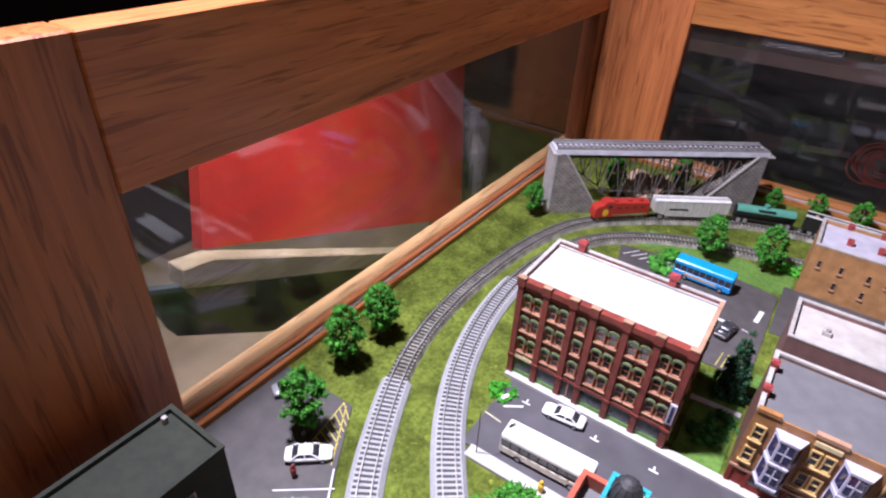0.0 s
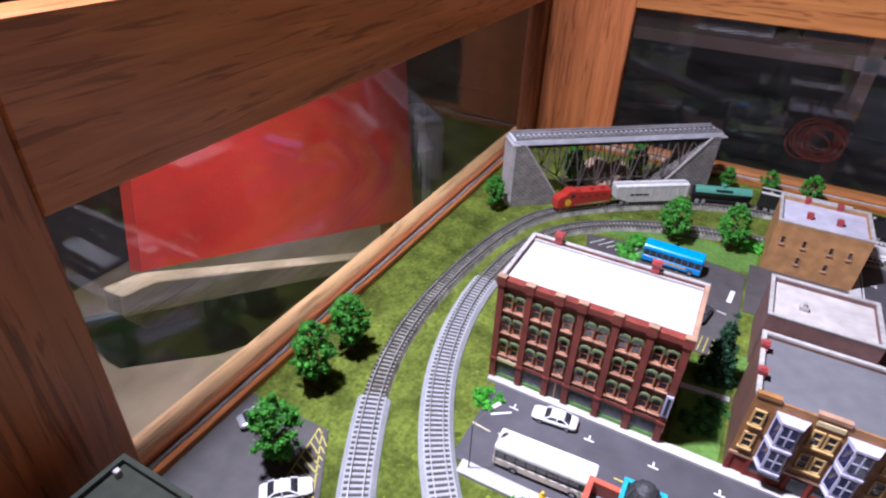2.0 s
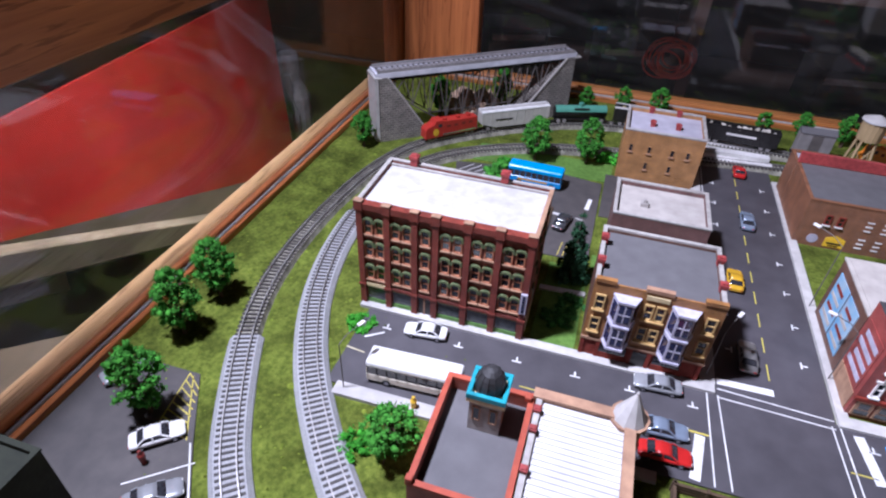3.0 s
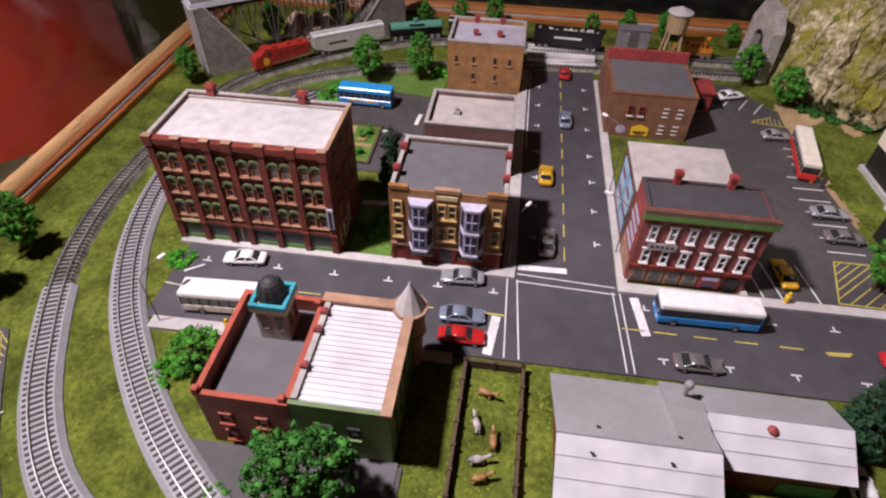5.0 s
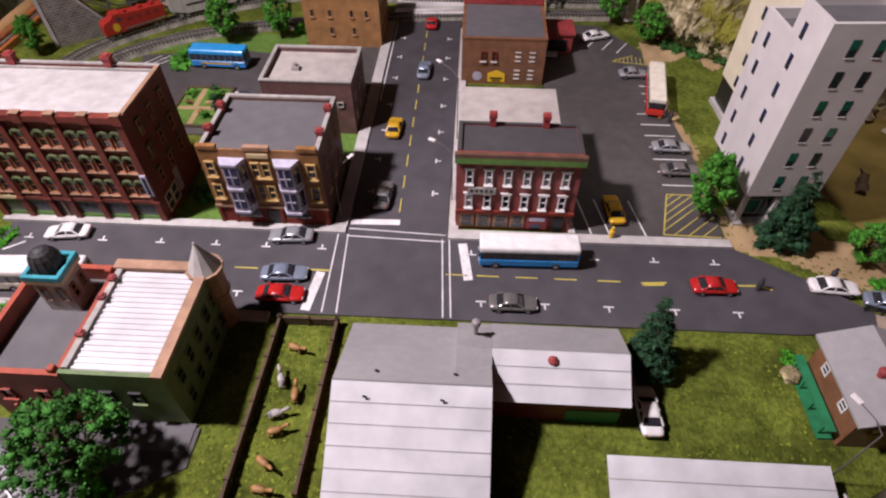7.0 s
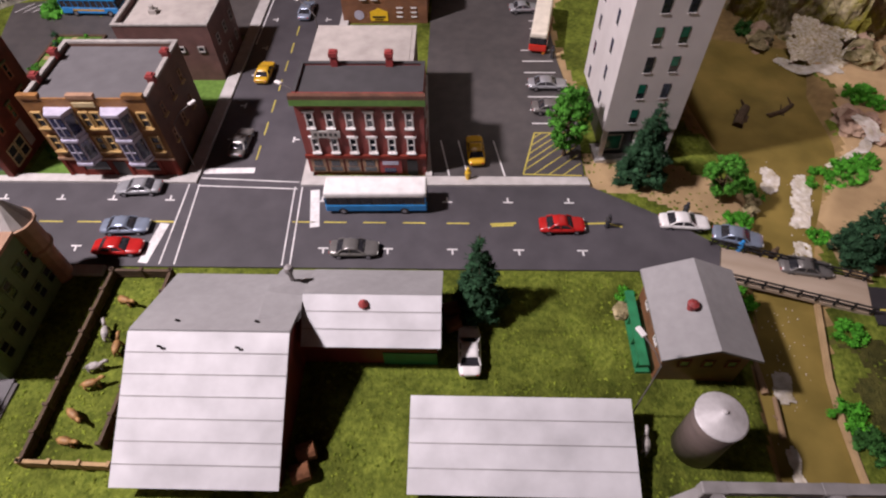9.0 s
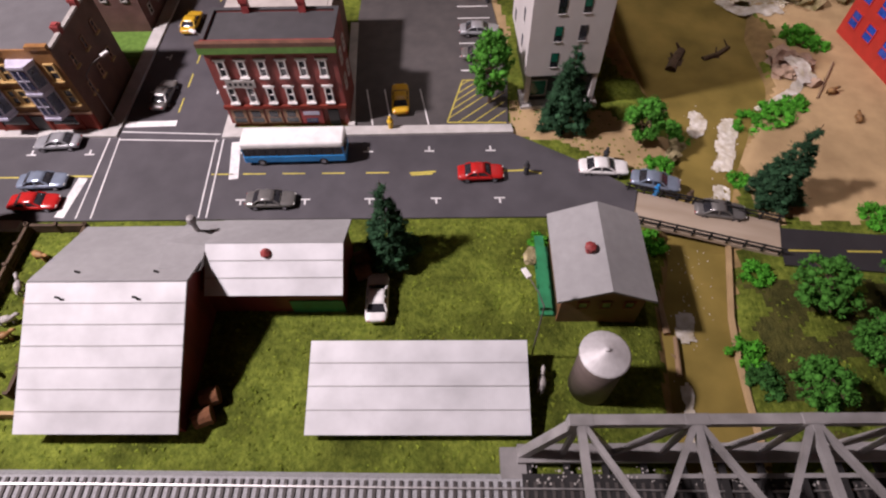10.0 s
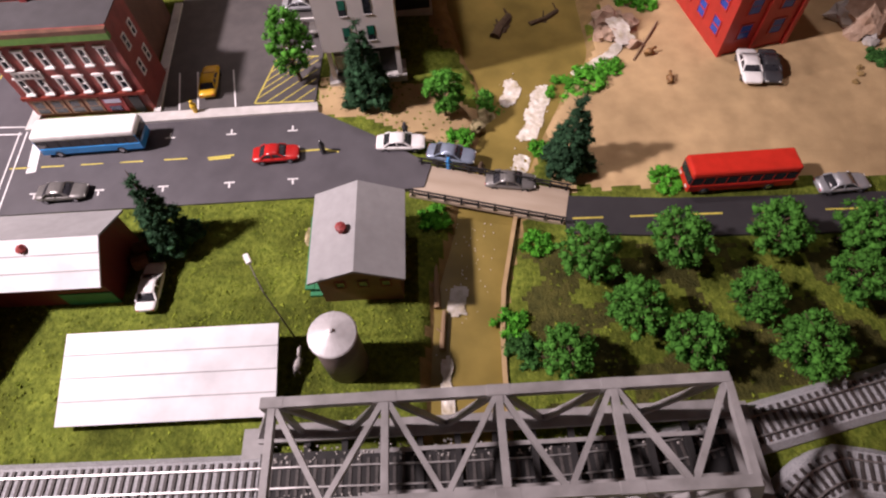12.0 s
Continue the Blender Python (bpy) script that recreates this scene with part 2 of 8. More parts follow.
BLACK_DULL = mat("dull_black_mat", (0.018, 0.016, 0.016), (0.01, 0.009, 0.009), 100, 0.8)
STEEL_GREY = mat("steel_grey_mat", (0.30, 0.28, 0.275), (0.20, 0.185, 0.18), 90, 0.55, bump=0.0001, big=0.35)
BARK = mat("bark_mat", (0.12, 0.075, 0.04), (0.06, 0.038, 0.022), 400, 0.9, bump=0.0006)
LEAF = mat("leaf_mat", (0.085, 0.30, 0.035), (0.05, 0.19, 0.02), 260, 0.85, spec=0.15, island=0.4)
LEAF_DARK = mat("dark_leaf_mat", (0.045, 0.15, 0.03), (0.025, 0.085, 0.018), 260, 0.85, spec=0.15, island=0.4)
LEAF_BRIGHT = mat("bright_leaf_mat", (0.08, 0.34, 0.025), (0.05, 0.24, 0.018), 260, 0.85, spec=0.15, island=0.4)
NEEDLE = mat("needle_mat", (0.034, 0.092, 0.042), (0.016, 0.046, 0.021), 300, 0.9, spec=0.15, island=0.45)
TYRE = mat("tyre_mat", (0.015, 0.015, 0.016), None, 300, 0.7)
CHROME = mat("chrome_mat", (0.7, 0.7, 0.72), (0.55, 0.55, 0.57), 300, 0.2, 0.9)
YELLOW = mat("yellow_mat", (0.85, 0.55, 0.03), (0.7, 0.42, 0.02), 300, 0.45)
BROWN_HIDE = mat("brown_hide_mat", (0.46, 0.25, 0.08), (0.16, 0.08, 0.03), 300, 0.6)
DARK_HIDE = mat("dark_hide_mat", (0.014, 0.012, 0.012), (0.62, 0.58, 0.55), 260, 0.6, big=0.1)


def paint(name, c, rough=0.25, metal=0.0):
    return mat(name, c, tuple(v * 0.82 for v in c), 150, rough, metal, spec=0.6, big=0.1)


P_WHITE, P_SILVER, P_RED = paint("white_car_paint", (0.84, 0.83, 0.81)), paint("silver_car_paint", (0.42, 0.43, 0.45), 0.25, 0.4), paint("red_car_paint", (0.48, 0.02, 0.018))
P_BLUEGREY, P_TAXI, P_GREY, P_DARK = paint("blue_grey_paint", (0.30, 0.36, 0.46), 0.25, 0.4), paint("taxi_paint", (0.62, 0.36, 0.02)), paint("grey_paint", (0.22, 0.21, 0.2), 0.3, 0.4), paint("dark_paint", (0.05, 0.05, 0.055))
P_BLUE, P_BUSBLUE, P_BUSRED, P_CREAM = paint("sky_blue_paint", (0.02, 0.33, 0.75)), paint("bus_blue_paint", (0.03, 0.27, 0.66)), paint("bus_red_paint", (0.62, 0.035, 0.02)), paint("bus_cream_paint", (0.82, 0.76, 0.64))
P_LOCO, P_TANK, P_ORANGE, P_HOPPER = paint("loco_red_paint", (0.42, 0.03, 0.02), 0.4), paint("tank_green_paint", (0.10, 0.30, 0.22), 0.4), paint("orange_paint", (0.75, 0.25, 0.02), 0.4), paint("hopper_grey_paint", (0.55, 0.53, 0.48), 0.5)


def glass_mat(name, haze):
    m = bpy.data.materials.new(name)
    m.use_nodes = True
    nt = m.node_tree
    nt.nodes.remove(nt.nodes["Principled BSDF"])
    tr, gl, lw, pw, ma, mx = (nt.nodes.new(k) for k in ("ShaderNodeBsdfTransparent", "ShaderNodeBsdfGlossy", "ShaderNodeLayerWeight", "ShaderNodeMath", "ShaderNodeMath", "ShaderNodeMixShader"))
    tr.inputs[0].default_value = (0.96, 0.96, 0.96, 1)
    gl.inputs["Roughness"].default_value = 0.02
    lw.inputs[0].default_value = 0.5
    pw.operation, ma.operation = "POWER", "MULTIPLY_ADD"
    pw.inputs[1].default_value = 4.0
    ma.inputs[1].default_value, ma.inputs[2].default_value = 0.5, 0.042
    nt.links.new(lw.outputs["Facing"], pw.inputs[0])
    nt.links.new(pw.outputs[0], ma.inputs[0])
    nt.links.new(ma.outputs[0], mx.inputs[0])
    nt.links.new(tr.outputs[0], mx.inputs[1])
    nt.links.new(gl.outputs[0], mx.inputs[2])
    # a thin uneven whitish film that puts haze into the plastic
    df, no, mr, film_mix = (nt.nodes.new(k) for k in ("ShaderNodeBsdfDiffuse", "ShaderNodeTexNoise", "ShaderNodeMapRange", "ShaderNodeMixShader"))
    df.inputs[0].default_value = (0.75, 0.73, 0.7, 1)
    no.inputs["Scale"].default_value = 14.0
    no.inputs["Detail"].default_value = 6.0
    mr.inputs[1].default_value, mr.inputs[2].default_value = 0.35, 0.75
    mr.inputs[3].default_value, mr.inputs[4].default_value = 0.2 * haze, haze
    nt.links.new(no.outputs["Fac"], mr.inputs[0])
    nt.links.new(mr.outputs[0], film_mix.inputs[0])
    nt.links.new(mx.outputs[0], film_mix.inputs[1])
    nt.links.new(df.outputs[0], film_mix.inputs[2])
    nt.links.new(film_mix.outputs[0], nt.nodes["Material Output"].inputs[0])
    return m


ACRYLIC, HAZY_ACRYLIC = glass_mat("acrylic_mat", 0.014), glass_mat("hazy_acrylic_mat", 0.115)

# ---- mesh helpers: all measures in centimetres ----
CM = 0.01


def V(bm, x, y, z):
    return bm.verts.new((x * CM, y * CM, z * CM))


def box(bm, x0, y0, z0, x1, y1, z1):
    v = [V(bm, x, y, z) for z in (z0, z1) for x, y in ((x0, y0), (x1, y0), (x1, y1), (x0, y1))]
    for q in ((3, 2, 1, 0), (4, 5, 6, 7), (0, 1, 5, 4), (1, 2, 6, 5), (2, 3, 7, 6), (3, 0, 4, 7)):
        bm.faces.new([v[i] for i in q])
    return v


def prism(bm, pts, z0, z1):
    """A flat polygon (counter-clockwise) drawn up from z0 to z1."""
    a, b = [V(bm, x, y, z0) for x, y in pts], [V(bm, x, y, z1) for x, y in pts]
    n = len(pts)
    bm.faces.new(a[::-1])
    bm.faces.new(b)
    for i in range(n):
        bm.faces.new((a[i], a[(i + 1) % n], b[(i + 1) % n], b[i]))


def side_prism(bm, pts, a0, a1, axis="x"):
    """A profile in the upright plane, drawn along x (points are y, z) or along y (points are x, z)."""
    f = (lambda p, a: V(bm, a, p[0], p[1])) if axis == "x" else (lambda p, a: V(bm, p[0], a, p[1]))
    a, b = [f(p, a0) for p in pts], [f(p, a1) for p in pts]
    n = len(pts)
    fs = [bm.faces.new(a), bm.faces.new(b[::-1])]
    for i in range(n):
        fs.append(bm.faces.new((a[(i + 1) % n], a[i], b[i], b[(i + 1) % n])))
    return fs


def cyl(bm, p0, p1, r0, r1=None, n=8):
    r1 = r0 if r1 is None else r1
    p0, p1 = Vector(p0), Vector(p1)
    q = (p1 - p0).to_track_quat("Z", "Y")
    rings = []
    for p, r in ((p0, r0), (p1, r1)):
        rings.append([V(bm, *(p + q @ Vector((r * math.cos(6.2832 * i / n), r * math.sin(6.2832 * i / n), 0)))) for i in range(n)])
    for i in range(n):
        bm.faces.new((rings[0][i], rings[0][(i + 1) % n], rings[1][(i + 1) % n], rings[1][i]))
    bm.faces.new(rings[0][::-1])
    bm.faces.new(rings[1])


def lathe(bm, profile, n=16, cx=0, cy=0):
    """profile: radius, height pairs from the bottom up."""
    rings = [[V(bm, cx + r * math.cos(6.2832 * i / n), cy + r * math.sin(6.2832 * i / n), z) for i in range(n)] for r, z in profile]
    for a, b in zip(rings, rings[1:]):
        for i in range(n):
            bm.faces.new((a[i], a[(i + 1) % n], b[(i + 1) % n], b[i]))
    bm.faces.new(rings[0][::-1])
    bm.faces.new(rings[-1])


def lump(bm, c, r, rng, squash=1.0, rough=0.35, sub=1):
    """An uneven clump or stone."""
    ret = bmesh.ops.create_icosphere(bm, subdivisions=sub, radius=1.0)
    off = Vector((rng.uniform(0, 90), rng.uniform(0, 90), rng.uniform(0, 90)))
    for v in ret["verts"]:
        k = 1 + rough * noise.noise(v.co * 1.7 + off) * 1.6
        d = v.co * k
        v.co = Vector(((c[0] + d.x * r) * CM, (c[1] + d.y * r) * CM, (c[2] + d.z * r * squash) * CM))


def bevel(bm, width, segments=1):
    bmesh.ops.bevel(bm, geom=list(bm.edges), offset=width * CM, segments=segments, affect="EDGES", profile=0.6)


def mesh_of(name, bm, material, smooth=False):
    bmesh.ops.recalc_face_normals(bm, faces=bm.faces)
    me = bpy.data.meshes.new(name)
    bm.to_mesh(me)
    bm.free()
    for m in material if isinstance(material, (list, tuple)) else [material]:
        me.materials.append(m)
    if smooth:
        for p in me.polygons:
            p.use_smooth = True
    return me


def part(name, bm, material, parent=None, label="", smooth=False, at=None):
    ob = new(name, mesh_of(name, bm, material, smooth))
    ob.parent = parent
    if at:
        ob.location = Vector(at) * CM
    if label:
        tagged(ob, label)
    return ob


def piece(name, me, parent, m):
    """One more object on a mesh that others share."""
    ob = new(name, me)
    ob.parent, ob.matrix_basis = parent, m
    return ob


def at_cm(x, y, z, rz=0, rx=0, ry=0):
    return pose(x * CM, y * CM, z * CM, rx, ry, rz)


def thing(name, label, category, x=0, y=0, z=0, rz=0, group="", kind=""):
    ob = new(name)
    ob.empty_display_size = 0.01
    ob.matrix_basis = at_cm(x, y, z, rz)
    return tagged(ob, label, category, group, kind)


def single(name, bm, material, label, category, x=0, y=0, z=0, rz=0, group="", kind="", smooth=False):
    ob = new(name, mesh_of(name, bm, material, smooth))
    ob.matrix_basis = at_cm(x, y, z, rz)
    return tagged(ob, label, category, group, kind)


def nb():
    return bmesh.new()


def boxed(*b, bev=0.0):
    bm = bmesh.new()
    box(bm, *b)
    if bev:
        bevel(bm, bev)
    return bm


def smooth_line(pts, step):
    """A smooth curve through the points (Catmull-Rom), sampled at even steps."""
    out = []
    P = [Vector(p) for p in pts]
    P = [P[0] * 2 - P[1]] + P + [P[-1] * 2 - P[-2]]
    for i in range(1, len(P) - 2):
        a, b, c, d = P[i - 1:i + 3]
        for k in range(24):
            t = k / 24
            out.append(0.5 * (2 * b + (c - a) * t + (2 * a - 5 * b + 4 * c - d) * t * t + (3 * b - a - 3 * c + d) * t ** 3))
    out.append(P[-2])
    res, left = [out[0]], step
    for a, b in zip(out, out[1:]):
        seg = (b - a).length
        pos = 0.0
        while seg - pos >= left:
            pos += left
            res.append(a + (b - a) * (pos / seg))
            left = step
        left -= seg - pos
    return res


# ---- the ground ----
STREAM = [(27.5, 22), (25.5, 15), (26, 9), (25.2, 4), (24, 0), (22.5, -4), (21.7, -8), (20.6, -12), (20.2, -16), (20.2, -24), (20.5, -36)]
STREAM_W = [5.5, 5.0, 4.5, 2.6, 1.8, 1.7, 1.7, 1.8, 1.7, 1.7, 1.7]


def stream_gap(x, y):
    """The distance from the stream's bank: below nought in the water."""
    best = 99
    for (a, b), wa, wb in zip(zip(STREAM, STREAM[1:]), STREAM_W, STREAM_W[1:]):
        dx, dy = b[0] - a[0], b[1] - a[1]
        t = max(0, min(1, ((x - a[0]) * dx + (y - a[1]) * dy) / (dx * dx + dy * dy)))
        d = math.hypot(x - a[0] - t * dx, y - a[1] - t * dy) - (wa + t * (wb - wa))
        best = min(best, d)
    return best


def fall(x):
    """The board dips a little towards the woods."""
    t = max(0, min(1, (x - 12) / 14))
    return -0.6 * t * t * (3 - 2 * t)


def ground_z(x, y):
    g = stream_gap(x, y)
    z = fall(x) - 0.12
    if g < 0.8:
        t = max(0, min(1, (0.8 - g) / 1.2))
        z -= 0.75 * t * t * (3 - 2 * t)
    return z


X0, X1, Y0, Y1 = -55.4, 66.0, -38.0, 49.4


def in_poly(x, y, poly):
    c = False
    for (ax, ay), (bx, by) in zip(poly, poly[1:] + poly[:1]):
        if (ay > y) != (by > y) and x < (bx - ax) * (y - ay) / (by - ay) + ax:
            c = not c
    return c


SANDY = [(26.2, -4.4), (26.5, 0), (28, 5), (31, 9), (33, 14), (32, 20), (36, 30), (66, 30), (66, -4.6), (44, -4.6)]
BANK = [(11.2, 2.5), (14.5, 2.3), (18.5, 0.0), (22, -1.8), (23, 1), (21, 4), (17.5, 5.2), (14.0, 6.0), (11.2, 6.0)]
BROWN = [(19.0, 13), (20, 9), (24, 7.5), (30, 9), (33, 14), (31, 20), (26, 24), (22, 24), (20, 20)]
EDGE = [(10.0, 16.5), (11.3, 12.8), (11.9, 12.9), (11.2, 18), (10.8, 22), (11.0, 26), (12.4, 28.6), (14.9, 30.0), (16.4, 27.6), (18.2, 28.6), (18.4, 31), (10.0, 32.5)]
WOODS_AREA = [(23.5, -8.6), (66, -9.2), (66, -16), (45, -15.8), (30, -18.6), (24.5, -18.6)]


def build_ground():
    step = 0.3
    nx, ny = int((X1 - X0) / step), int((Y1 - Y0) / step)
    bm = nb()
    grid = []
    for j in range(ny + 1):
        row = []
        for i in range(nx + 1):
            x, y = X0 + (X1 - X0) * i / nx, Y0 + (Y1 - Y0) * j / ny
            z = ground_z(x, y) + 0.06 * noise.noise((x * 0.9, y * 0.9, 3))
            row.append(V(bm, x, y, z))
        grid.append(row)
    for j in range(ny):
        for i in range(nx):
            f = bm.faces.new((grid[j][i], grid[j][i + 1], grid[j + 1][i + 1], grid[j + 1][i]))
            x, y = X0 + (X1 - X0) * (i + 0.5) / nx, Y0 + (Y1 - Y0) * (j + 0.5) / ny
            x += 0.5 * noise.noise((x * 0.8, y * 0.8, 7))
            y += 0.5 * noise.noise((x * 0.8, y * 0.8, 17))
            x += 0.2 * noise.noise((x * 4, y * 4, 5))
            y += 0.2 * noise.noise((x * 4, y * 4, 25))
            g = stream_gap(x, y)
            if g < 0.45:
                f.material_index = 2
            elif in_poly(x, y, SANDY) or in_poly(x, y, BANK) or in_poly(x, y, EDGE) :
                f.material_index = 1
            elif in_poly(x, y, BROWN):
                f.material_index = 2
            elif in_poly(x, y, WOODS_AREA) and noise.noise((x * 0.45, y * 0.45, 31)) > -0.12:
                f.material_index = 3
    ob = new("ground", mesh_of("ground", bm, [GRASS, SAND, MUD, SHADED_WOODLAND], True))
    tagged(ob, "olive-green scattered turf over a model railway baseboard", "ground", kind="structure")


build_ground()


def build_water():
    bm = nb()
    pts = smooth_line([(*p, w) for p, w in zip(STREAM, STREAM_W)], 0.6)
    rows = []
    for a, b in zip(pts, pts[1:]):
        d = Vector((b.x - a.x, b.y - a.y)).normalized()
        nrm = Vector((-d.y, d.x))
        w = a.z + 0.35
        rows.append([V(bm, a.x + nrm.x * w * k, a.y + nrm.y * w * k, fall(a.x) - 0.52) for k in (-1, -0.4, 0.4, 1)])
    for a, b in zip(rows, rows[1:]):
        for k in range(3):
            bm.faces.new((a[k], a[k + 1], b[k + 1], b[k]))
    ob = new("stream", mesh_of("stream", bm, WATER, True))
    tagged(ob, "murky olive-brown resin water in a narrow stream", "stream", kind="structure")


build_water()


def build_tufts():
    """Loose foam turf, in flakes, over the open grass."""
    rng = random.Random(4)
    verts, faces = [], []
    zones = [(-55, -12, -28, 46, 5200), (-22, 12, -19.5, -4.6, 5200), (11, 21, -19, 6, 1500), (22, 46, -19, -8.6, 900), (-28, 12, -30, -19, 1200), (12, 30, 5, 34, 1200)]
    for x0, x1, y0, y1, count in zones:
        for _ in range(count):
            x, y = rng.uniform(x0, x1), rng.uniform(y0, y1)
            if noise.noise((x * 0.35, y * 0.35, 9)) < rng.uniform(-0.6, 0.25) or stream_gap(x, y) < 0.6 or in_poly(x, y, SANDY) or in_poly(x, y, EDGE):
                continue
            z, r = ground_z(x, y), rng.uniform(0.05, 0.16)
            k = len(verts)
            a0 = rng.uniform(0, 6.28)
            for i in range(3):
                a = a0 + i * 2.09 + rng.uniform(-0.4, 0.4)
                verts.append(((x + r * math.cos(a)) * CM, (y + r * math.sin(a)) * CM, (z + rng.uniform(-0.03, 0.05)) * CM))
            verts.append(((x + rng.uniform(-0.05, 0.05)) * CM, (y + rng.uniform(-0.05, 0.05)) * CM, (z + r * rng.uniform(0.25, 0.55)) * CM))
            faces += [(k, k + 1, k + 3), (k + 1, k + 2, k + 3), (k + 2, k, k + 3)]
    for _ in range(900):
        x, y = rng.uniform(-54, -30), rng.uniform(-20, 36)
        if noise.noise((x * 0.5, y * 0.5, 19)) < 0.05:
            continue
        z, r, k, a0, n = ground_z(x, y), rng.uniform(0.14, 0.34), len(verts), rng.uniform(0, 6.28), 7
        for i in range(n):
            a, q = a0 + i * 6.283 / n, r * rng.uniform(0.6, 1.2)
            verts.append(((x + q * math.cos(a)) * CM, (y + q * math.sin(a)) * CM, (z - 0.03) * CM))
        verts.append((x * CM, y * CM, (z + r * rng.uniform(0.3, 0.6)) * CM))
        faces += [(k + i, k + (i + 1) % n, k + n) for i in range(n)]
    me = bpy.data.meshes.new("turf")
    me.from_pydata(verts, [], faces)
    me.materials.append(TUFT)
    ob = new("turf", me)
    tagged(ob, "loose green and yellowish foam turf flakes on the grass", "grass", kind="stuff")


build_tufts()

# ---- the wooden case, the room ----
case = thing("display_case", "varnished oak display case with clear acrylic side panels", "case", kind="structure")
WX, BY, RX, FY = -55.4, 49.4, 66.0, -38.0
T = 2.2
part("board", boxed(WX - T, FY - T, -4.0, RX + T, BY + T, -1.6, bev=0.05), OAK_X, case, "baseboard of the layout")


def side_frame(axis, pos, sign, a0, a1, stiles, mat_rail, tops=False):
    """One side of the case: two rails, upright stiles, and panes between."""
    def b(a, c, z0, z1, p0=0.0, p1=T):
        lo, hi = sorted((pos + sign * p0, pos + sign * p1))
        return boxed(lo, a, z0, hi, c, z1, bev=0.12) if axis == "x" else boxed(a, lo, z0, c, hi, z1, bev=0.12)
    part("bottom_rail", b(a0, a1, -4.5, 0.55, -0.1, T), mat_rail, case)
    part("lip", b(a0, a1, 0.55, 0.97, 0.62, 1.3), mat_rail, case)
    part("outer_lip", b(a0, a1, 0.5, 1.02, 1.3, T + 0.7), OAK_LIP_LIT if axis == "x" else mat_rail, case, "pale orange outer lip")
    part("channel", b(a0, a1, 0.55, 0.68, 0.22, 0.5), GREY_STONE, case, "thin grey channel")
    tall = sorted(s for s in stiles if tops and s[0] < -10 and s[1] < 0)
    part("top_rail", b(tall[-1][1] if tall else a0, a1, 18.4, 26.4), mat_rail, case)
    for s0, s1 in stiles:
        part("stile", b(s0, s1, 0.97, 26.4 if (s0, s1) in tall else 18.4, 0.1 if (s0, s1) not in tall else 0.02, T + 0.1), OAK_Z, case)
    edges = sorted(stiles)
    for (p, q), (r, s) in zip(edges, edges[1:]):
        pane = part("pane", b(q - 0.4, r + 0.4, 0.9, 18.8, 0.9, 1.2), HAZY_ACRYLIC if axis == "x" else ACRYLIC, case, "clear acrylic pane")
        pane.visible_shadow = False


side_frame("x", WX, -1, FY, BY + T, [(-27.0, -15.2), (47.6, BY + T), (FY, -32)], LIT_OAK_Y, True)
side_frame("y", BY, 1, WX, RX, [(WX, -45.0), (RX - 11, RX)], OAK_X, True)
side_frame("x", RX, 1, FY, BY + T, [(FY, -27), (39.0, BY + T)], LIT_OAK_Y)
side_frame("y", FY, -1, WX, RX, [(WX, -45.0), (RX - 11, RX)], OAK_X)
for lx, ly in ((WX - 1, FY), (RX - 5, FY), (WX - 1, BY - 5), (RX - 5, BY - 5)):
    part("leg", boxed(lx, ly, -90, lx + 6, ly + 6, -4.0, bev=0.2), OAK_Z, case)

ROOM_WALL = mat("room_wall_mat", (0.16, 0.105, 0.09), (0.11, 0.072, 0.062), 3, 0.9)
ROOM_FLOOR = mat("room_floor_mat", (0.13, 0.078, 0.06), (0.08, 0.05, 0.04), 8, 0.5)
for nm, b in (("floor", (-320, -320, -100, 320, 320, -90)), ("ceiling", (-320, -320, 170, 320, 320, 180)), ("wall_west", (-330, -320, -90, -320, 320, 170)),
              ("wall_east", (320, -320, -90, 330, 320, 170)), ("wall_south", (-320, -330, -90, 320, -320, 170)), ("wall_north", (-320, 320, -90, 320, 330, 170))):
    tagged(part(nm, boxed(*b), ROOM_FLOOR if nm == "floor" else ROOM_WALL), "dim brown " + nm.split("_")[0] + " of the room", nm.split("_")[0], kind="structure")

# ---- roads, kerbs and markings ----
def slab(name, pts, z0, z1, material, label, category, parent=None):
    bm = nb()
    prism(bm, pts, z0, z1)
    if parent:
        return part(name, bm, material, parent, label)
    return tagged(part(name, bm, material), label, category, kind="structure")


def strip_mesh(name, pts, width, z, thick, material):
    """A level band along a line of points, following the dip of the board."""
    bm = nb()
    rows = []
    for i, p in enumerate(pts):
        a, b = pts[max(0, i - 1)], pts[min(len(pts) - 1, i + 1)]
        d = (Vector(b) - Vector(a)).normalized()
        n = Vector((-d.y, d.x))
        zz = z + fall(p[0])
        rows.append([V(bm, p[0] + n.x * width * k, p[1] + n.y * width * k, zz - h) for k, h in ((-0.5, thick), (-0.5, 0), (0.5, 0), (0.5, thick))])
    for a, b in zip(rows, rows[1:]):
        for k in range(3):
            bm.faces.new((a[k], a[k + 1], b[k + 1], b[k]))
    return bm


main_road = slab("main_road", [(-40.6, -4.5), (13.5, -4.4), (18.4, -4.1), (18.9, -2.4), (15.5, 0.2), (11.4, 2.75), (-40.6, 2.75)], -0.3, 0.0, ASPHALT, "dark grey model asphalt street with painted lines", "road")
cross_street = slab("cross_street", [(-15.9, 2.752), (-8.7, 2.752), (-8.7, 38.2), (-15.9, 38.2)], -0.3, 0.0, ASPHALT, "dark grey model asphalt side street with painted lines", "road")
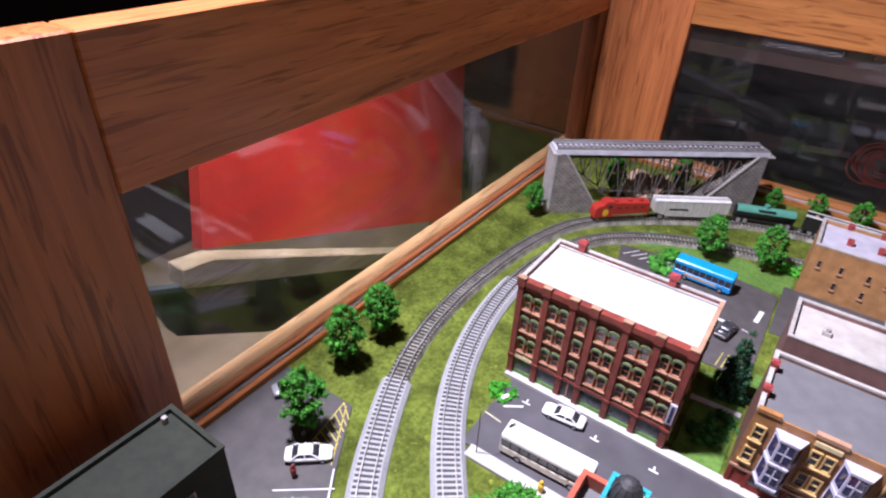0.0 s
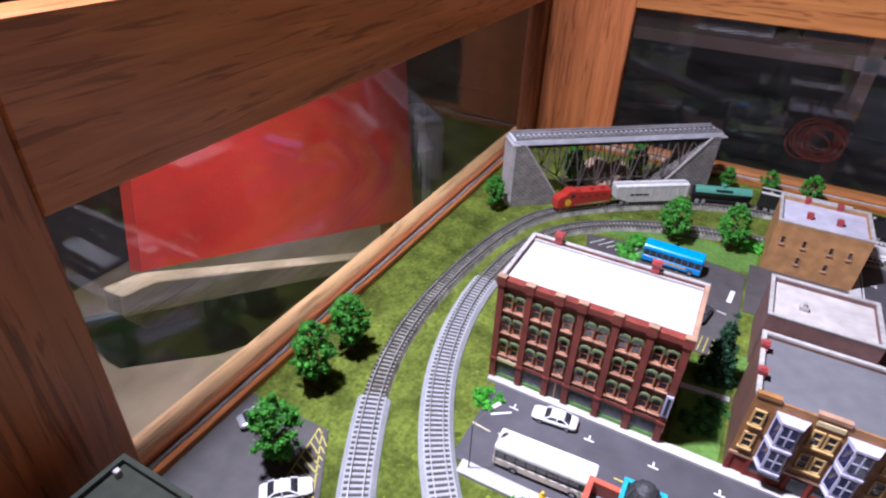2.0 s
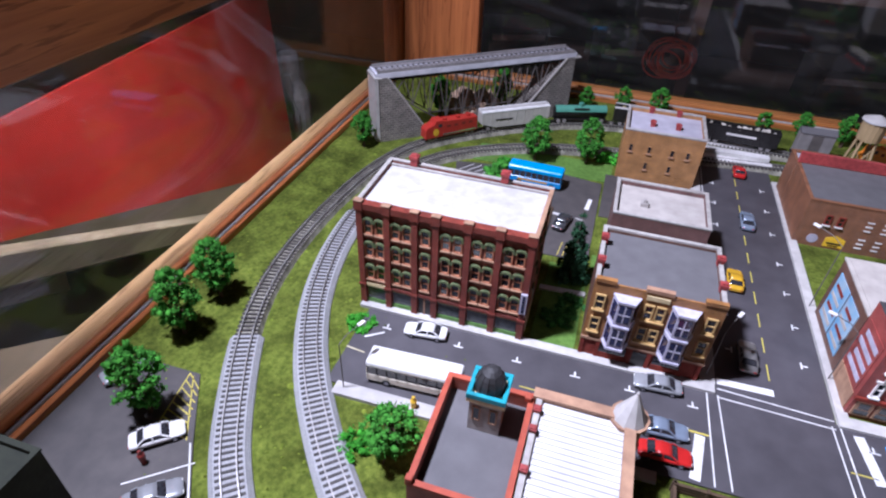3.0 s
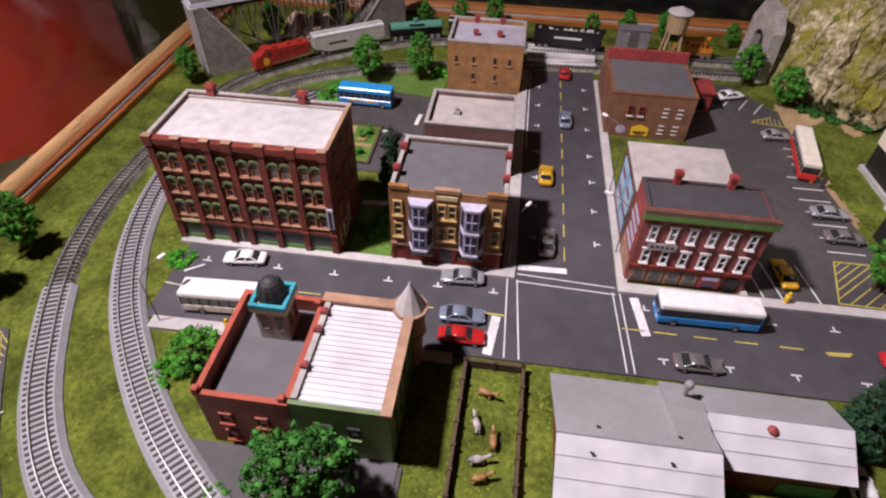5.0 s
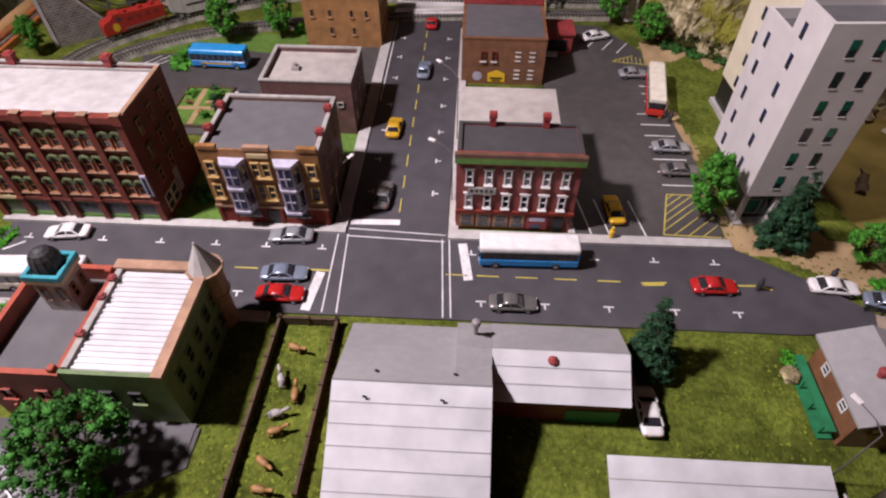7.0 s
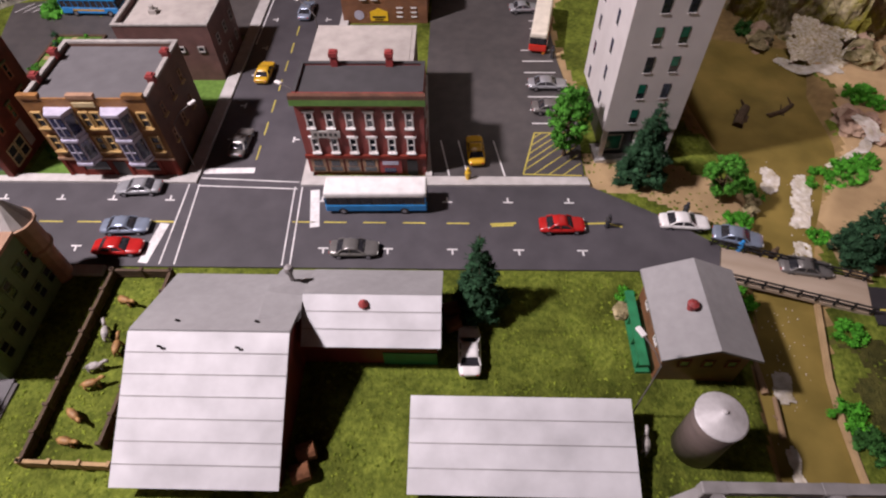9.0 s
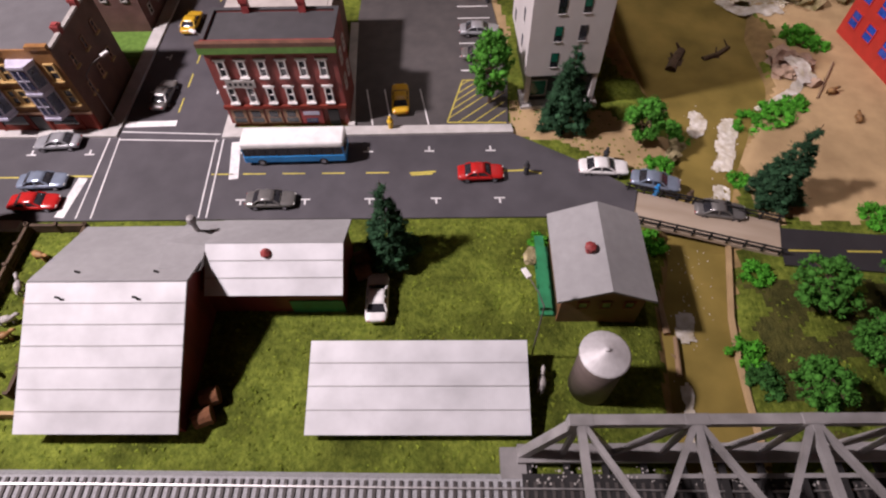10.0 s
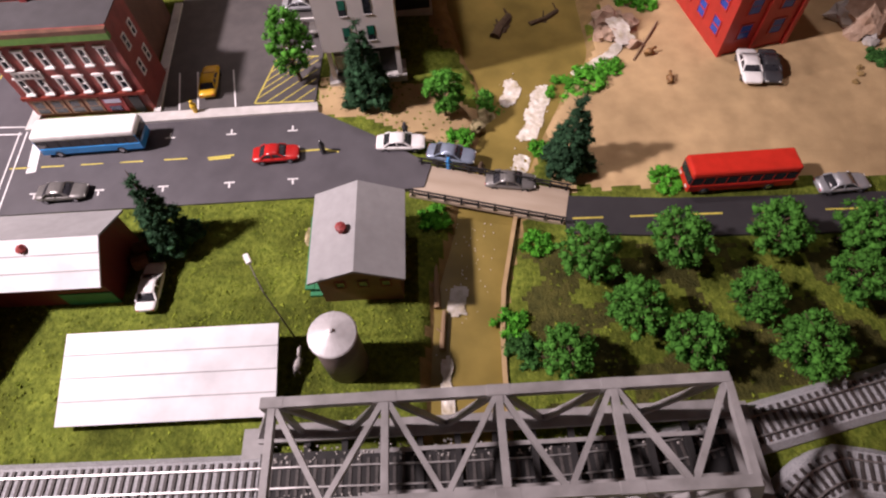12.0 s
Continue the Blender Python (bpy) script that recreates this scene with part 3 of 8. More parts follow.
lot_east = slab("parking_lot", [(0.4, 3.55), (11.1, 3.55), (11.4, 10.5), (10.6, 17.5), (10.4, 22), (9.9, 30.5), (6.2, 36.0), (0.6, 36.0), (-0.4, 31.5), (-0.4, 13.0)], -0.3, -0.02, LOT, "worn dark grey parking lot with white stall lines", "parking lot")
lot_west = slab("parking_lot", [(-55.2, -30), (-34.5, -30), (-34.5, -23.6), (-40.2, -18.7), (-43.4, -14.9), (-45.9, -11.2), (-48.6, -6.8), (-55.2, -6.9)], -0.3, -0.0, LOT, "dark grey corner parking lot", "parking lot")
lot_north = slab("parking_lot", [(-37.6, 14.0), (-25.6, 14.0), (-25.6, 27.6), (-30.2, 28.4), (-36.4, 27.8), (-41.0, 27.0)], -0.3, -0.02, LOT, "dark grey yard behind the brick block", "parking lot")
ROAD_BLACK = mat("black_road_mat", (0.036, 0.034, 0.037), (0.024, 0.022, 0.025), 60, 0.6, bump=0.00008, bscale=1500, big=0.3)
east_road = tagged(part("east_road", strip_mesh("east_road", [(26.8, -6.3), (33, -6.9), (40, -7.2), (46, -7.3), (66, -7.6)], 2.7, 0.03, 0.4, ROAD_BLACK), ROAD_BLACK), "black model road beyond the wooden bridge", "road", kind="structure")

slab("forecourt", [(-33.4, -12.4), (-33.0, -14.2), (-30.5, -15.4), (-28.2, -17.0), (-24.6, -16.4), (-21.4, -14.6), (-21.4, -12.4)], -0.3, -0.0, LOT, "grey paved forecourt of the town hall", "pavement")
for pts, nm in (([(-41.4, 2.75), (-16.0, 2.75), (-16.0, 3.5), (-41.4, 3.5)], "pavement"), ([(-8.6, 2.55), (11.4, 2.75), (11.3, 3.5), (-7.9, 3.45), (-7.9, 34.3), (-8.7, 34.3)], "pavement"),
                ([(0.03, 3.52), (0.5, 3.52), (0.12, 7.8), (-0.3, 15.3), (-0.9, 15.3), (-0.5, 7.85), (0.03, 7.8)], "pavement"), ([(-16.9, 3.5), (-15.95, 3.5), (-15.95, 36.5), (-16.9, 36.5)], "pavement"), ([(-39.8, -5.4), (-32.6, -5.3), (-32.6, -4.3), (-39.8, -4.4)], "pavement"), ([(-21.6, -5.2), (-19.6, -5.2), (-19.6, -4.5), (-21.6, -4.5)], "pavement")):
    bm = nb()
    prism(bm, pts, -0.3, 0.16)
    tagged(part(nm, bm, CONCRETE), "pale grey concrete pavement with a raised kerb", "pavement", kind="structure")


tagged(part("bank_edge", strip_mesh("bank_edge", [(23.9, -6.0), (23.3, -8.5), (22.7, -11), (22.4, -13.5), (22.3, -16), (22.3, -19)], 0.24, -0.06, 0.3, SAND), SAND), "narrow tan earth edge along the stream bank", "bank", kind="structure")


def mark(road, x0, y0, x1, y1, w, material=None, z=0.0):
    """A painted line from one point to another."""
    a, b = Vector((x0, y0)), Vector((x1, y1))
    d = (b - a).normalized()
    n = Vector((-d.y, d.x)) * w / 2
    bm = nb()
    prism(bm, [tuple(p) for p in (a - n, b - n, b + n, a + n)], z + fall((x0 + x1) / 2) + 0.001, z + fall((x0 + x1) / 2) + 0.012)
    part("line", bm, material or WHITE_LINE, road)


def tee(road, x, y, up, lean=0.0):
    """A parking mark: a short bar with a stem."""
    mark(road, x - 0.33, y, x + 0.33, y, 0.11)
    mark(road, x, y, x + lean, y + (0.42 if up else -0.42), 0.11)


for x in (-38.6, -33.2, -29.0, -25.0, -21.4, -17.4, -6.9, 1.6, 5.7, 9.8):
    tee(main_road, x, 1.17, True, -0.03)
for x in (-26, -22.2, -6.2, -2.1, 2.0, 6.2, 10.2):
    tee(main_road, x, -2.9, False, 0.03)
for x in (-31.0, -28.4, -25.6, -23.0):
    mark(main_road, x, -0.85, x + 1.6, -0.85, 0.09, YELLOW_LINE)
mark(main_road, -19.4, -0.75, -16.5, -0.8, 0.13, YELLOW_LINE)
for x in (-8.6, -6.5, -3.9, -1.3, 1.6):
    mark(main_road, x, -0.72, x + 1.5, -0.72, 0.09, YELLOW_LINE)
mark(main_road, 9.8, -0.7, 12.0, -0.6, 0.13, YELLOW_LINE)
mark(main_road, 12.0, -0.6, 13.0, -0.9, 0.13, YELLOW_LINE)
mark(main_road, 13.8, -1.1, 15.2, -1.6, 0.13, YELLOW_LINE)
mark(main_road, 16.0, -2.0, 17.0, -2.5, 0.13, YELLOW_LINE)
for x0, x1 in ((-16.5, -16.35), (-15.8, -15.4)):
    mark(main_road, x0, 2.7, x1, -4.3, 0.085)
for x0, x1 in ((-9.0, -8.6), (-8.5, -8.1)):
    mark(main_road, x0, 2.5, x1, -4.3, 0.085)
mark(main_road, -17.05, -0.95, -17.45, -4.2, 0.62)
mark(main_road, -7.55, 2.2, -7.05, -1.15, 0.62)
mark(cross_street, -15.8, 4.0, -12.2, 4.1, 0.55)
mark(cross_street, -15.8, 3.3, -8.8, 2.95, 0.085)
mark(main_road, -15.8, 2.55, -8.8, 2.3, 0.085)
mark(main_road, -39.8, -0.1, -38.6, 0.75, 0.14)
PALE_LINE = mat("pale_line_mat", (0.70, 0.64, 0.42), (0.52, 0.47, 0.30), 500, 0.7)
for x in (-40.6, -38.7, -36.1, -33.6):
    mark(main_road, x, -1.35, x + 1.4, -1.5, 0.1, PALE_LINE, z=0.004)
slab("concrete_strip", [(-28.9, 9.3), (-25.3, 9.5), (-25.3, 10.0), (-28.9, 9.8)], -0.2, 0.09, CONCRETE, "pale concrete strip between two buildings", "pavement")
mark(main_road, 4.45, -0.78, 6.15, -0.66, 0.12, YELLOW_LINE, z=0.006)
mark(main_road, 4.55, -0.93, 5.95, -0.84, 0.12, YELLOW_LINE, z=0.004)
y = 5.2
while y < 35:
    mark(cross_street, -12.35, y, -12.35, y + 1.5, 0.09, YELLOW_LINE)
    y += 2.7
for y in (7.4, 11.4, 15.4, 19.4, 24, 28, 32):
    for x, s in ((-10.0, 1), (-14.6, -1)):
        mark(cross_street, x, y - 0.3, x, y + 0.3, 0.11)
        mark(cross_street, x, y, x + 0.42 * s, y, 0.11)
mark(cross_street, -15.7, 20, -15.7, 35.5, 0.1)
for x in (1.3, 2.6, 5.2):
    mark(lot_east, x - 0.3, 7.4, x + 0.4, 3.7, 0.1, z=-0.02)
for i in range(7):
    mark(lot_east, 7.9 - i * 0.05, 9.4 + i * 1.62, 10.7 - i * 0.1, 9.4 + i * 1.62, 0.1, z=-0.02)
for i in range(3):
    mark(lot_east, 8.6, 21.2 + i * 1.3, 10.2, 21.2 + i * 1.3, 0.1, z=-0.02)
for x, y in ((4.6, 31.2), (6.0, 30.6), (7.4, 30.0)):
    mark(lot_east, x, y, x + 1.4, y + 2.2, 0.1, z=-0.02)
# yellow hatching
for a, b in (((6.9, 3.9), (8.0, 8.3)), ((8.0, 8.3), (11.0, 8.3)), ((6.9, 3.9), (11.0, 3.8))):
    mark(lot_east, *a, *b, 0.1, YELLOW_LINE, -0.02)
for i in range(5):
    y0 = 4.3 + i * 0.85
    x0 = 6.9 + (y0 - 3.9) * 0.25
    run = min(11.0 - x0, (8.25 - y0) / 0.9)
    mark(lot_east, x0, y0, x0 + run, y0 + run * 0.9, 0.07, YELLOW_LINE, -0.02)
for i in range(1, 4):
    x0 = 6.6 + i * 1.05
    run = min(11.0 - x0, 4.3 / 0.9)
    mark(lot_east, x0, 3.9, x0 + run, 3.9 + run * 0.9, 0.07, YELLOW_LINE, -0.02)
for i in range(8):
    mark(lot_east, 7.0 + i * 0.42, 28.3 - i * 0.06, 7.2 + i * 0.4, 28.9 + min(i, 8 - i) * 0.12, 0.06, YELLOW_LINE, -0.02)
mark(lot_east, 6.7, 28.3, 10.2, 27.8, 0.08, YELLOW_LINE, -0.02)
mark(lot_east, 6.7, 28.3, 9.0, 29.6, 0.08, YELLOW_LINE, -0.02)
for i in range(8):
    mark(lot_west, -49.2 + i * 0.08, -7.0 - i * 0.56, -47.9 + i * 0.2, -7.9 - i * 0.48, 0.08, YELLOW_LINE)
mark(lot_west, -45.95, -11.4, -43.3, -15.2, 0.1)
mark(lot_west, -43.3, -15.2, -40.6, -18.5, 0.1)
for x, y in ((-44.9, -12.4), (-43.0, -15.3)):
    mark(lot_west, x - 3.0, y - 2.4, x, y, 0.09)
mark(lot_west, -49.25, -6.95, -48.6, -11.0, 0.08, YELLOW_LINE)
mark(lot_west, -48.9, -7.1, -46.3, -11.3, 0.08, YELLOW_LINE)
for i in range(6):
    mark(lot_north, -40.2 + i * 0.85, 25.4, -39.0 + i * 0.85, 27.0, 0.08, z=-0.02)
for i in range(5):
    mark(lot_north, -28.2 + i * 0.45, 14.2, -28.0 + i * 0.45, 16.2, 0.07, YELLOW_LINE, -0.02)
mark(lot_north, -26.6, 22.2, -26.4, 24.2, 0.4, z=-0.02)
mark(lot_north, -29.6, 20.6, -28.2, 20.4, 0.35, z=-0.02)
mark(lot_north, -27.4, 20.4, -26.6, 20.2, 0.1, z=-0.02)
for x0, x1 in ((27.2, 29.0), (30.6, 32.6), (34.2, 36), (38, 40), (42, 44)):
    mark(east_road, x0, -6.65 - (x0 - 27) * 0.025, x1, -6.7 - (x0 - 27) * 0.025, 0.12, YELLOW_LINE, 0.035)

# ---- tracks ----
OUTER = [(60, -21.6), (52, -19), (45, -17.2), (40, -18.0), (34, -19.3), (29, -20.3), (22, -20.7), (10, -20.7), (-8, -20.55), (-26, -20.4), (-33, -19.4), (-38.6, -16.6), (-42.6, -12.4), (-45.8, -6.8), (-48.2, -1.0), (-49.4, 5), (-49.6, 12),
         (-48.9, 19.5), (-47.4, 25.5), (-45.0, 29.6), (-41.0, 33.5), (-37.0, 36.7), (-33.0, 39.2), (-29.5, 40.8), (-25.0, 41.8), (-20.0, 41.8), (-14, 41.2), (-6, 41.0), (4, 41.2), (12, 41.4)]
INNER = [(60, -26.5), (50, -24.5), (42, -22.6), (38.5, -21.6), (36, -21.8), (28, -26.0), (8, -26.4), (-12, -25.6), (-23, -21.4), (-28.5, -17.8), (-32.4, -14.9), (-35.8, -11.9), (-39.2, -8.0), (-42.2, -3.6), (-44.6, 1.6), (-46.1, 7.5),
         (-46.6, 13.5), (-46.0, 19.5), (-44.2, 24.6), (-41.2, 28.2), (-36.4, 31.3), (-30.5, 33.5), (-24, 34.9), (-14, 36.6), (-4, 37.6), (8, 38.2)]


def sweep(bm, pts, profile, lift):
    """An open profile (offset across, height) carried along the line."""
    rows = []
    for i, p in enumerate(pts):
        d = (pts[min(len(pts) - 1, i + 1)] - pts[max(0, i - 1)]).normalized()
        n = Vector((-d.y, d.x))
        rows.append([V(bm, p.x + n.x * o, p.y + n.y * o, h + lift(p)) for o, h in profile])
    for a, b in zip(rows, rows[1:]):
        for k in range(len(profile) - 1):
            bm.faces.new((a[k], a[k + 1], b[k + 1], b[k]))


def tie_mesh():
    bm = boxed(-0.075, -0.78, 0, 0.075, 0.78, 0.1)
    box(bm, -0.08, -0.57, 0.08, 0.08, -0.42, 0.14)
    box(bm, -0.08, 0.42, 0.08, 0.08, 0.57, 0.14)
    return mesh_of("tie", bm, TIE)


TIE_MESH = tie_mesh()


GRAVEL = mat("gravel_mat", (0.38, 0.36, 0.31), (0.23, 0.22, 0.16), 900, 0.95, bump=0.0006, bscale=1500, spec=0.1, big=0.5)


def track(name, pts, label, near, bed_end):
    base = thing(name, label, "railway track")
    line = smooth_line([(*p, 0) for p in pts], 0.8)
    ties = smooth_line([(*p, 0) for p in pts], 0.41)
    first = max(i for i, p in enumerate(line) if p.x < -20 and p.y < bed_end)
    bm = nb()
    sweep(bm, line[first:], [(-0.95, -0.2), (-0.72, 0.3), (0.72, 0.3), (0.95, -0.2)], lambda p: fall(p.x) + 0.05 * noise.noise((p.x * 1.3, p.y * 1.3, 2)))
    part("ballast", bm, GRAVEL, base, "thin olive-grey gravel under the ties")
    bm = nb()
    sweep(bm, line[:first + 1], [(-1.24, -0.3), (-1.19, 0.02), (-0.88, 0.36), (0.88, 0.36), (1.19, 0.02), (1.24, -0.3)], lambda p: fall(p.x))
    part("roadbed", bm, BED, base, "light grey plastic ballast roadbed")
    for o in (-0.45, 0.45):
        bm = nb()
        sweep(bm, line, [(o - 0.035, 0.42), (o - 0.035, 0.58), (o + 0.035, 0.58), (o + 0.035, 0.42)], lambda p: fall(p.x))
        part("rail", bm, RAIL, base, "shiny metal rail")
    rest = nb()
    count = 0
    for i, p in enumerate(ties[1:-1], 1):
        d = ties[i + 1] - ties[i - 1]
        a = math.degrees(math.atan2(d.y, d.x))
        if near(p) and count < 290:
            piece("tie", TIE_MESH, base, at_cm(p.x, p.y, 0.33 + fall(p.x), a))
            count += 1
        else:
            k = len(rest.verts)
            rest.from_mesh(TIE_MESH)
            rest.verts.ensure_lookup_table()
            m = at_cm(p.x, p.y, 0.33 + fall(p.x), a)
            for v in rest.verts[k:]:
                v.co = m @ v.co
    tagged(part("tie_run", rest, TIE, base), kind="stuff")


track("outer_track", OUTER, "single railway track on grey ballast roadbed, outer loop", lambda p: p.x < -33 and p.y < 30, -2.3)
track("inner_track", INNER, "single railway track on grey ballast roadbed, inner loop", lambda p: p.x < -27 and p.y > -18, 14.0)

# ---- buildings ----
def window(parent, x, z, w, h, y, frame_mat, glass=None, arch=None, sill=None, depth=0.12, bars=True, name="window"):
    """A window in a wall that faces -y at depth y, its foot at z: frame with panes set back, optional hood and sill."""
    glass = glass or DARK_GLASS
    t = min(0.09, w * 0.16)
    bm = nb()
    box(bm, x - w / 2, y - depth, z, x - w / 2 + t, y + 0.05, z + h)
    box(bm, x + w / 2 - t, y - depth, z, x + w / 2, y + 0.05, z + h)
    box(bm, x - w / 2 + t, y - depth, z + h - t, x + w / 2 - t, y + 0.05, z + h)
    box(bm, x - w / 2 + t, y - depth, z, x + w / 2 - t, y + 0.05, z + t)
    if bars:
        box(bm, x - w / 2 + t, y - depth + 0.03, z + h * 0.47, x + w / 2 - t, y + 0.05, z + h * 0.53)
    win = part(name, bm, frame_mat, parent)
    part("pane", boxed(x - w / 2 + t, y - 0.03, z + t, x + w / 2 - t, y + 0.03, z + h - t), glass, win)
    if arch:
        bm = nb()
        n = 6
        pts = [(x - w * 0.62, z + h * 0.72)] + [(x - w * 0.62 * math.cos(math.pi * k / n), z + h * 0.86 + w * 0.42 * math.sin(math.pi * k / n)) for k in range(n + 1)] + [(x + w * 0.62, z + h * 0.72)]
        inner = [(x + w * 0.46, z + h * 0.72)] + [(x + w * 0.44 * math.cos(math.pi * k / n), z + h * 0.84 + w * 0.22 * math.sin(math.pi * k / n)) for k in range(n + 1)] + [(x - w * 0.46, z + h * 0.72)]
        side_prism(bm, pts + inner, y - depth - 0.1, y + 0.02, "y")
        part("hood", bm, arch, win)
    if sill:
        part("sill", boxed(x - w * 0.6, y - depth - 0.1, z - 0.1, x + w * 0.6, y + 0.02, z), sill, win)
    return win


def walls(b, w, d, h, material, name="wall", z0=-0.25, t=0.25):
    """Four walls as one shell with thickness, standing at the origin from (0,0) to (w,d)."""
    for nm, q in (("front_wall", (0, 0, w, t)), ("back_wall", (0, d - t, w, d)), ("side_wall", (0, t, t, d - t)), ("side_wall", (w - t, t, w, d - t))):
        part(nm, boxed(q[0], q[1], z0, q[2], q[3], h), material, b)


def chimney(b, x, y, z, h=0.9, s=0.55, cap=True):
    bm = boxed(x - s / 2, y - s / 2, z, x + s / 2, y + s / 2, z + h)
    if cap:
        box(bm, x - s * 0.62, y - s * 0.62, z + h * 0.78, x + s * 0.62, y + s * 0.62, z + h + 0.06)
        box(bm, x - s * 0.4, y - s * 0.4, z + h + 0.05, x + s * 0.4, y + s * 0.4, z + h + 0.14)
    part("chimney", bm, CHIMNEY, b, "red brick chimney")


def coping(b, w, d, h, material, t=0.24, over=0.05, sides="fblr", th=0.1):
    for k, q in (("f", (-over, -over, w + over, t)), ("b", (-over, d - t, w + over, d + over)), ("l", (-over, t, t, d - t)), ("r", (w - t, t, w + over, d - t))):
        if k in sides:
            part("coping", boxed(q[0], q[1], h, q[2], q[3], h + th), material, b)


def side_window(b, x, y, z, w, h, sign, frame_mat, glass=None):
    """A window in a wall that faces along x (sign +1 or -1)."""
    x0, x1 = sorted((x - sign * 0.05, x + sign * 0.07))
    bm = nb()
    t = 0.08
    for q in ((y - w / 2, z, y - w / 2 + t, z + h), (y + w / 2 - t, z, y + w / 2, z + h), (y - w / 2 + t, z, y + w / 2 - t, z + t), (y - w / 2 + t, z + h - t, y + w / 2 - t, z + h), (y - w / 2 + t, z + h * 0.47, y + w / 2 - t, z + h * 0.53)):
        box(bm, x0, q[0], q[1], x1, q[2], q[3])
    win = part("window", bm, frame_mat, b)
    x0, x1 = sorted((x - sign * 0.05, x + sign * 0.02))
    part("pane", boxed(x0, y - w / 2 + t, z + t, x1, y + w / 2 - t, z + h - t), glass or DARK_GLASS, win)


SHOP_GLASS = mat("shop_glass_mat", (0.07, 0.08, 0.085), (0.03, 0.035, 0.04), 300, 0.15, spec=0.7)
WINDOW_TAN = mat("window_tan_mat", (0.46, 0.19, 0.095), (0.33, 0.125, 0.065), 400, 0.6)


def brick_block():
    w, d, h = 12.4, 6.3, 8.55
    b = thing("brick_building", "four-storey red brick block with green window hoods and a white roof", "building", -41.5, 3.4, 0.0)
    b.scale.z = 1.05
    walls(b, w, d, h, BRICK_RED)
    part("roof", boxed(0.25, 0.25, 8.0, w - 0.25, d - 0.25, 8.3), ROOF_WHITE, b, "white gravel roof")
    part("roof_edge", boxed(0.26, 5.75, 8.3, w - 0.26, 5.95, 8.45), GREY_STONE, b)
    bays = [0.25, 2.25, 4.25, 5.75, 7.95, 10.05, 12.15]
    for x in bays:
        bm = boxed(x - 0.22, -0.28, -0.2, x + 0.22, 0.02, 8.5)
        box(bm, x - 0.3, -0.36, 8.1, x + 0.3, 0.02, 8.75)
        box(bm, x - 0.28, -0.34, 1.75, x + 0.28, 0.02, 1.95)
        part("pilaster", bm, BRICK_RED, b)
        part("cap", boxed(x - 0.32, -0.38, 8.75, x + 0.32, 0.1, 8.83, bev=0.02), TAN_STONE, b, "weathered tan pilaster cap")
    for x0, x1 in zip(bays, bays[1:]):
        part("cornice", boxed(x0 + 0.22, -0.3, 8.2, x1 - 0.22, 0.3, 8.62), BRICK_RED, b, "red brick cornice")
        part("band", boxed(x0 + 0.22, -0.2, 1.72, x1 - 0.22, 0.02, 1.98), CREAM if x0 < 1 else BRICK_RED, b)
        c, ww = (x0 + x1) / 2, x1 - x0 - 0.44
        for z in (2.35, 4.3, 6.2):
            for dx in ((-0.42, 0.42) if ww > 1.3 else (0,)):
                window(b, c + dx, z, 0.64, 1.25, 0.0, WINDOW_TAN, DARK_GLASS, arch=GREEN_TRIM, sill=TAN_STONE)
        if ww > 1.3:
            shop = part("shopfront", boxed(x0 + 0.24, -0.1, 0.1, x1 - 0.24, 0.0, 0.5), GREEN_BAND, b, "green panel under the shop window")
            part("pane", boxed(x0 + 0.3, -0.05, 0.5, x1 - 0.3, -0.005, 1.55), SHOP_GLASS, shop)
            part("header", boxed(x0 + 0.24, -0.12, 1.55, x1 - 0.24, 0.0, 1.7), GREEN_TRIM, shop)
        else:
            door = part("door", boxed(x0 + 0.3, -0.06, 0.0, x1 - 0.3, -0.005, 1.6), BLACK, b, "dark entrance door")
            part("frame", boxed(c - 0.05, -0.12, 0.0, c + 0.05, -0.06, 1.6), TAN_STONE, door)
    sg = part("sign", boxed(11.93, -0.42, 2.6, 12.37, -0.29, 4.3), LAVENDER, b, "upright purple and white shop sign")
    part("bar", boxed(12.05, -0.45, 2.75, 12.25, -0.42, 4.15), BLUE_GLASS, sg)
    coping(b, w, d, 8.55, TAN_STONE, sides="r")
    coping(b, w, d, 8.55, GREY_STONE, sides="bl")
    chimney(b, 2.0, 6.1, 8.5, 0.7, 0.52)
    chimney(b, 8.9, 6.1, 8.5, 0.7, 0.52)
    for y in (0.95, 1.95):
        side_window(b, w, y, 0.35, 0.9, 1.45, 1, CREAM, SHOP_GLASS)
    part("patch", boxed(w, 2.6, 0.5, w + 0.03, 3.3, 2.4), GREY_STONE, b, "pale worn painted patch on the brick")
    for y in (1.3, 3.1, 4.9):
        for z in (2.6, 4.5, 6.4):
            side_window(b, w, y, z, 0.5, 1.1, 1, WINDOW_TAN)
            part("hood", boxed(w + 0.002, y - 0.34, z + 1.12, w + 0.12, y + 0.34, z + 1.26), GREEN_TRIM, b)


brick_block()


GOLD_TRIM = mat("gold_trim_mat", (0.62, 0.42, 0.17), (0.48, 0.31, 0.11), 300, 0.55)


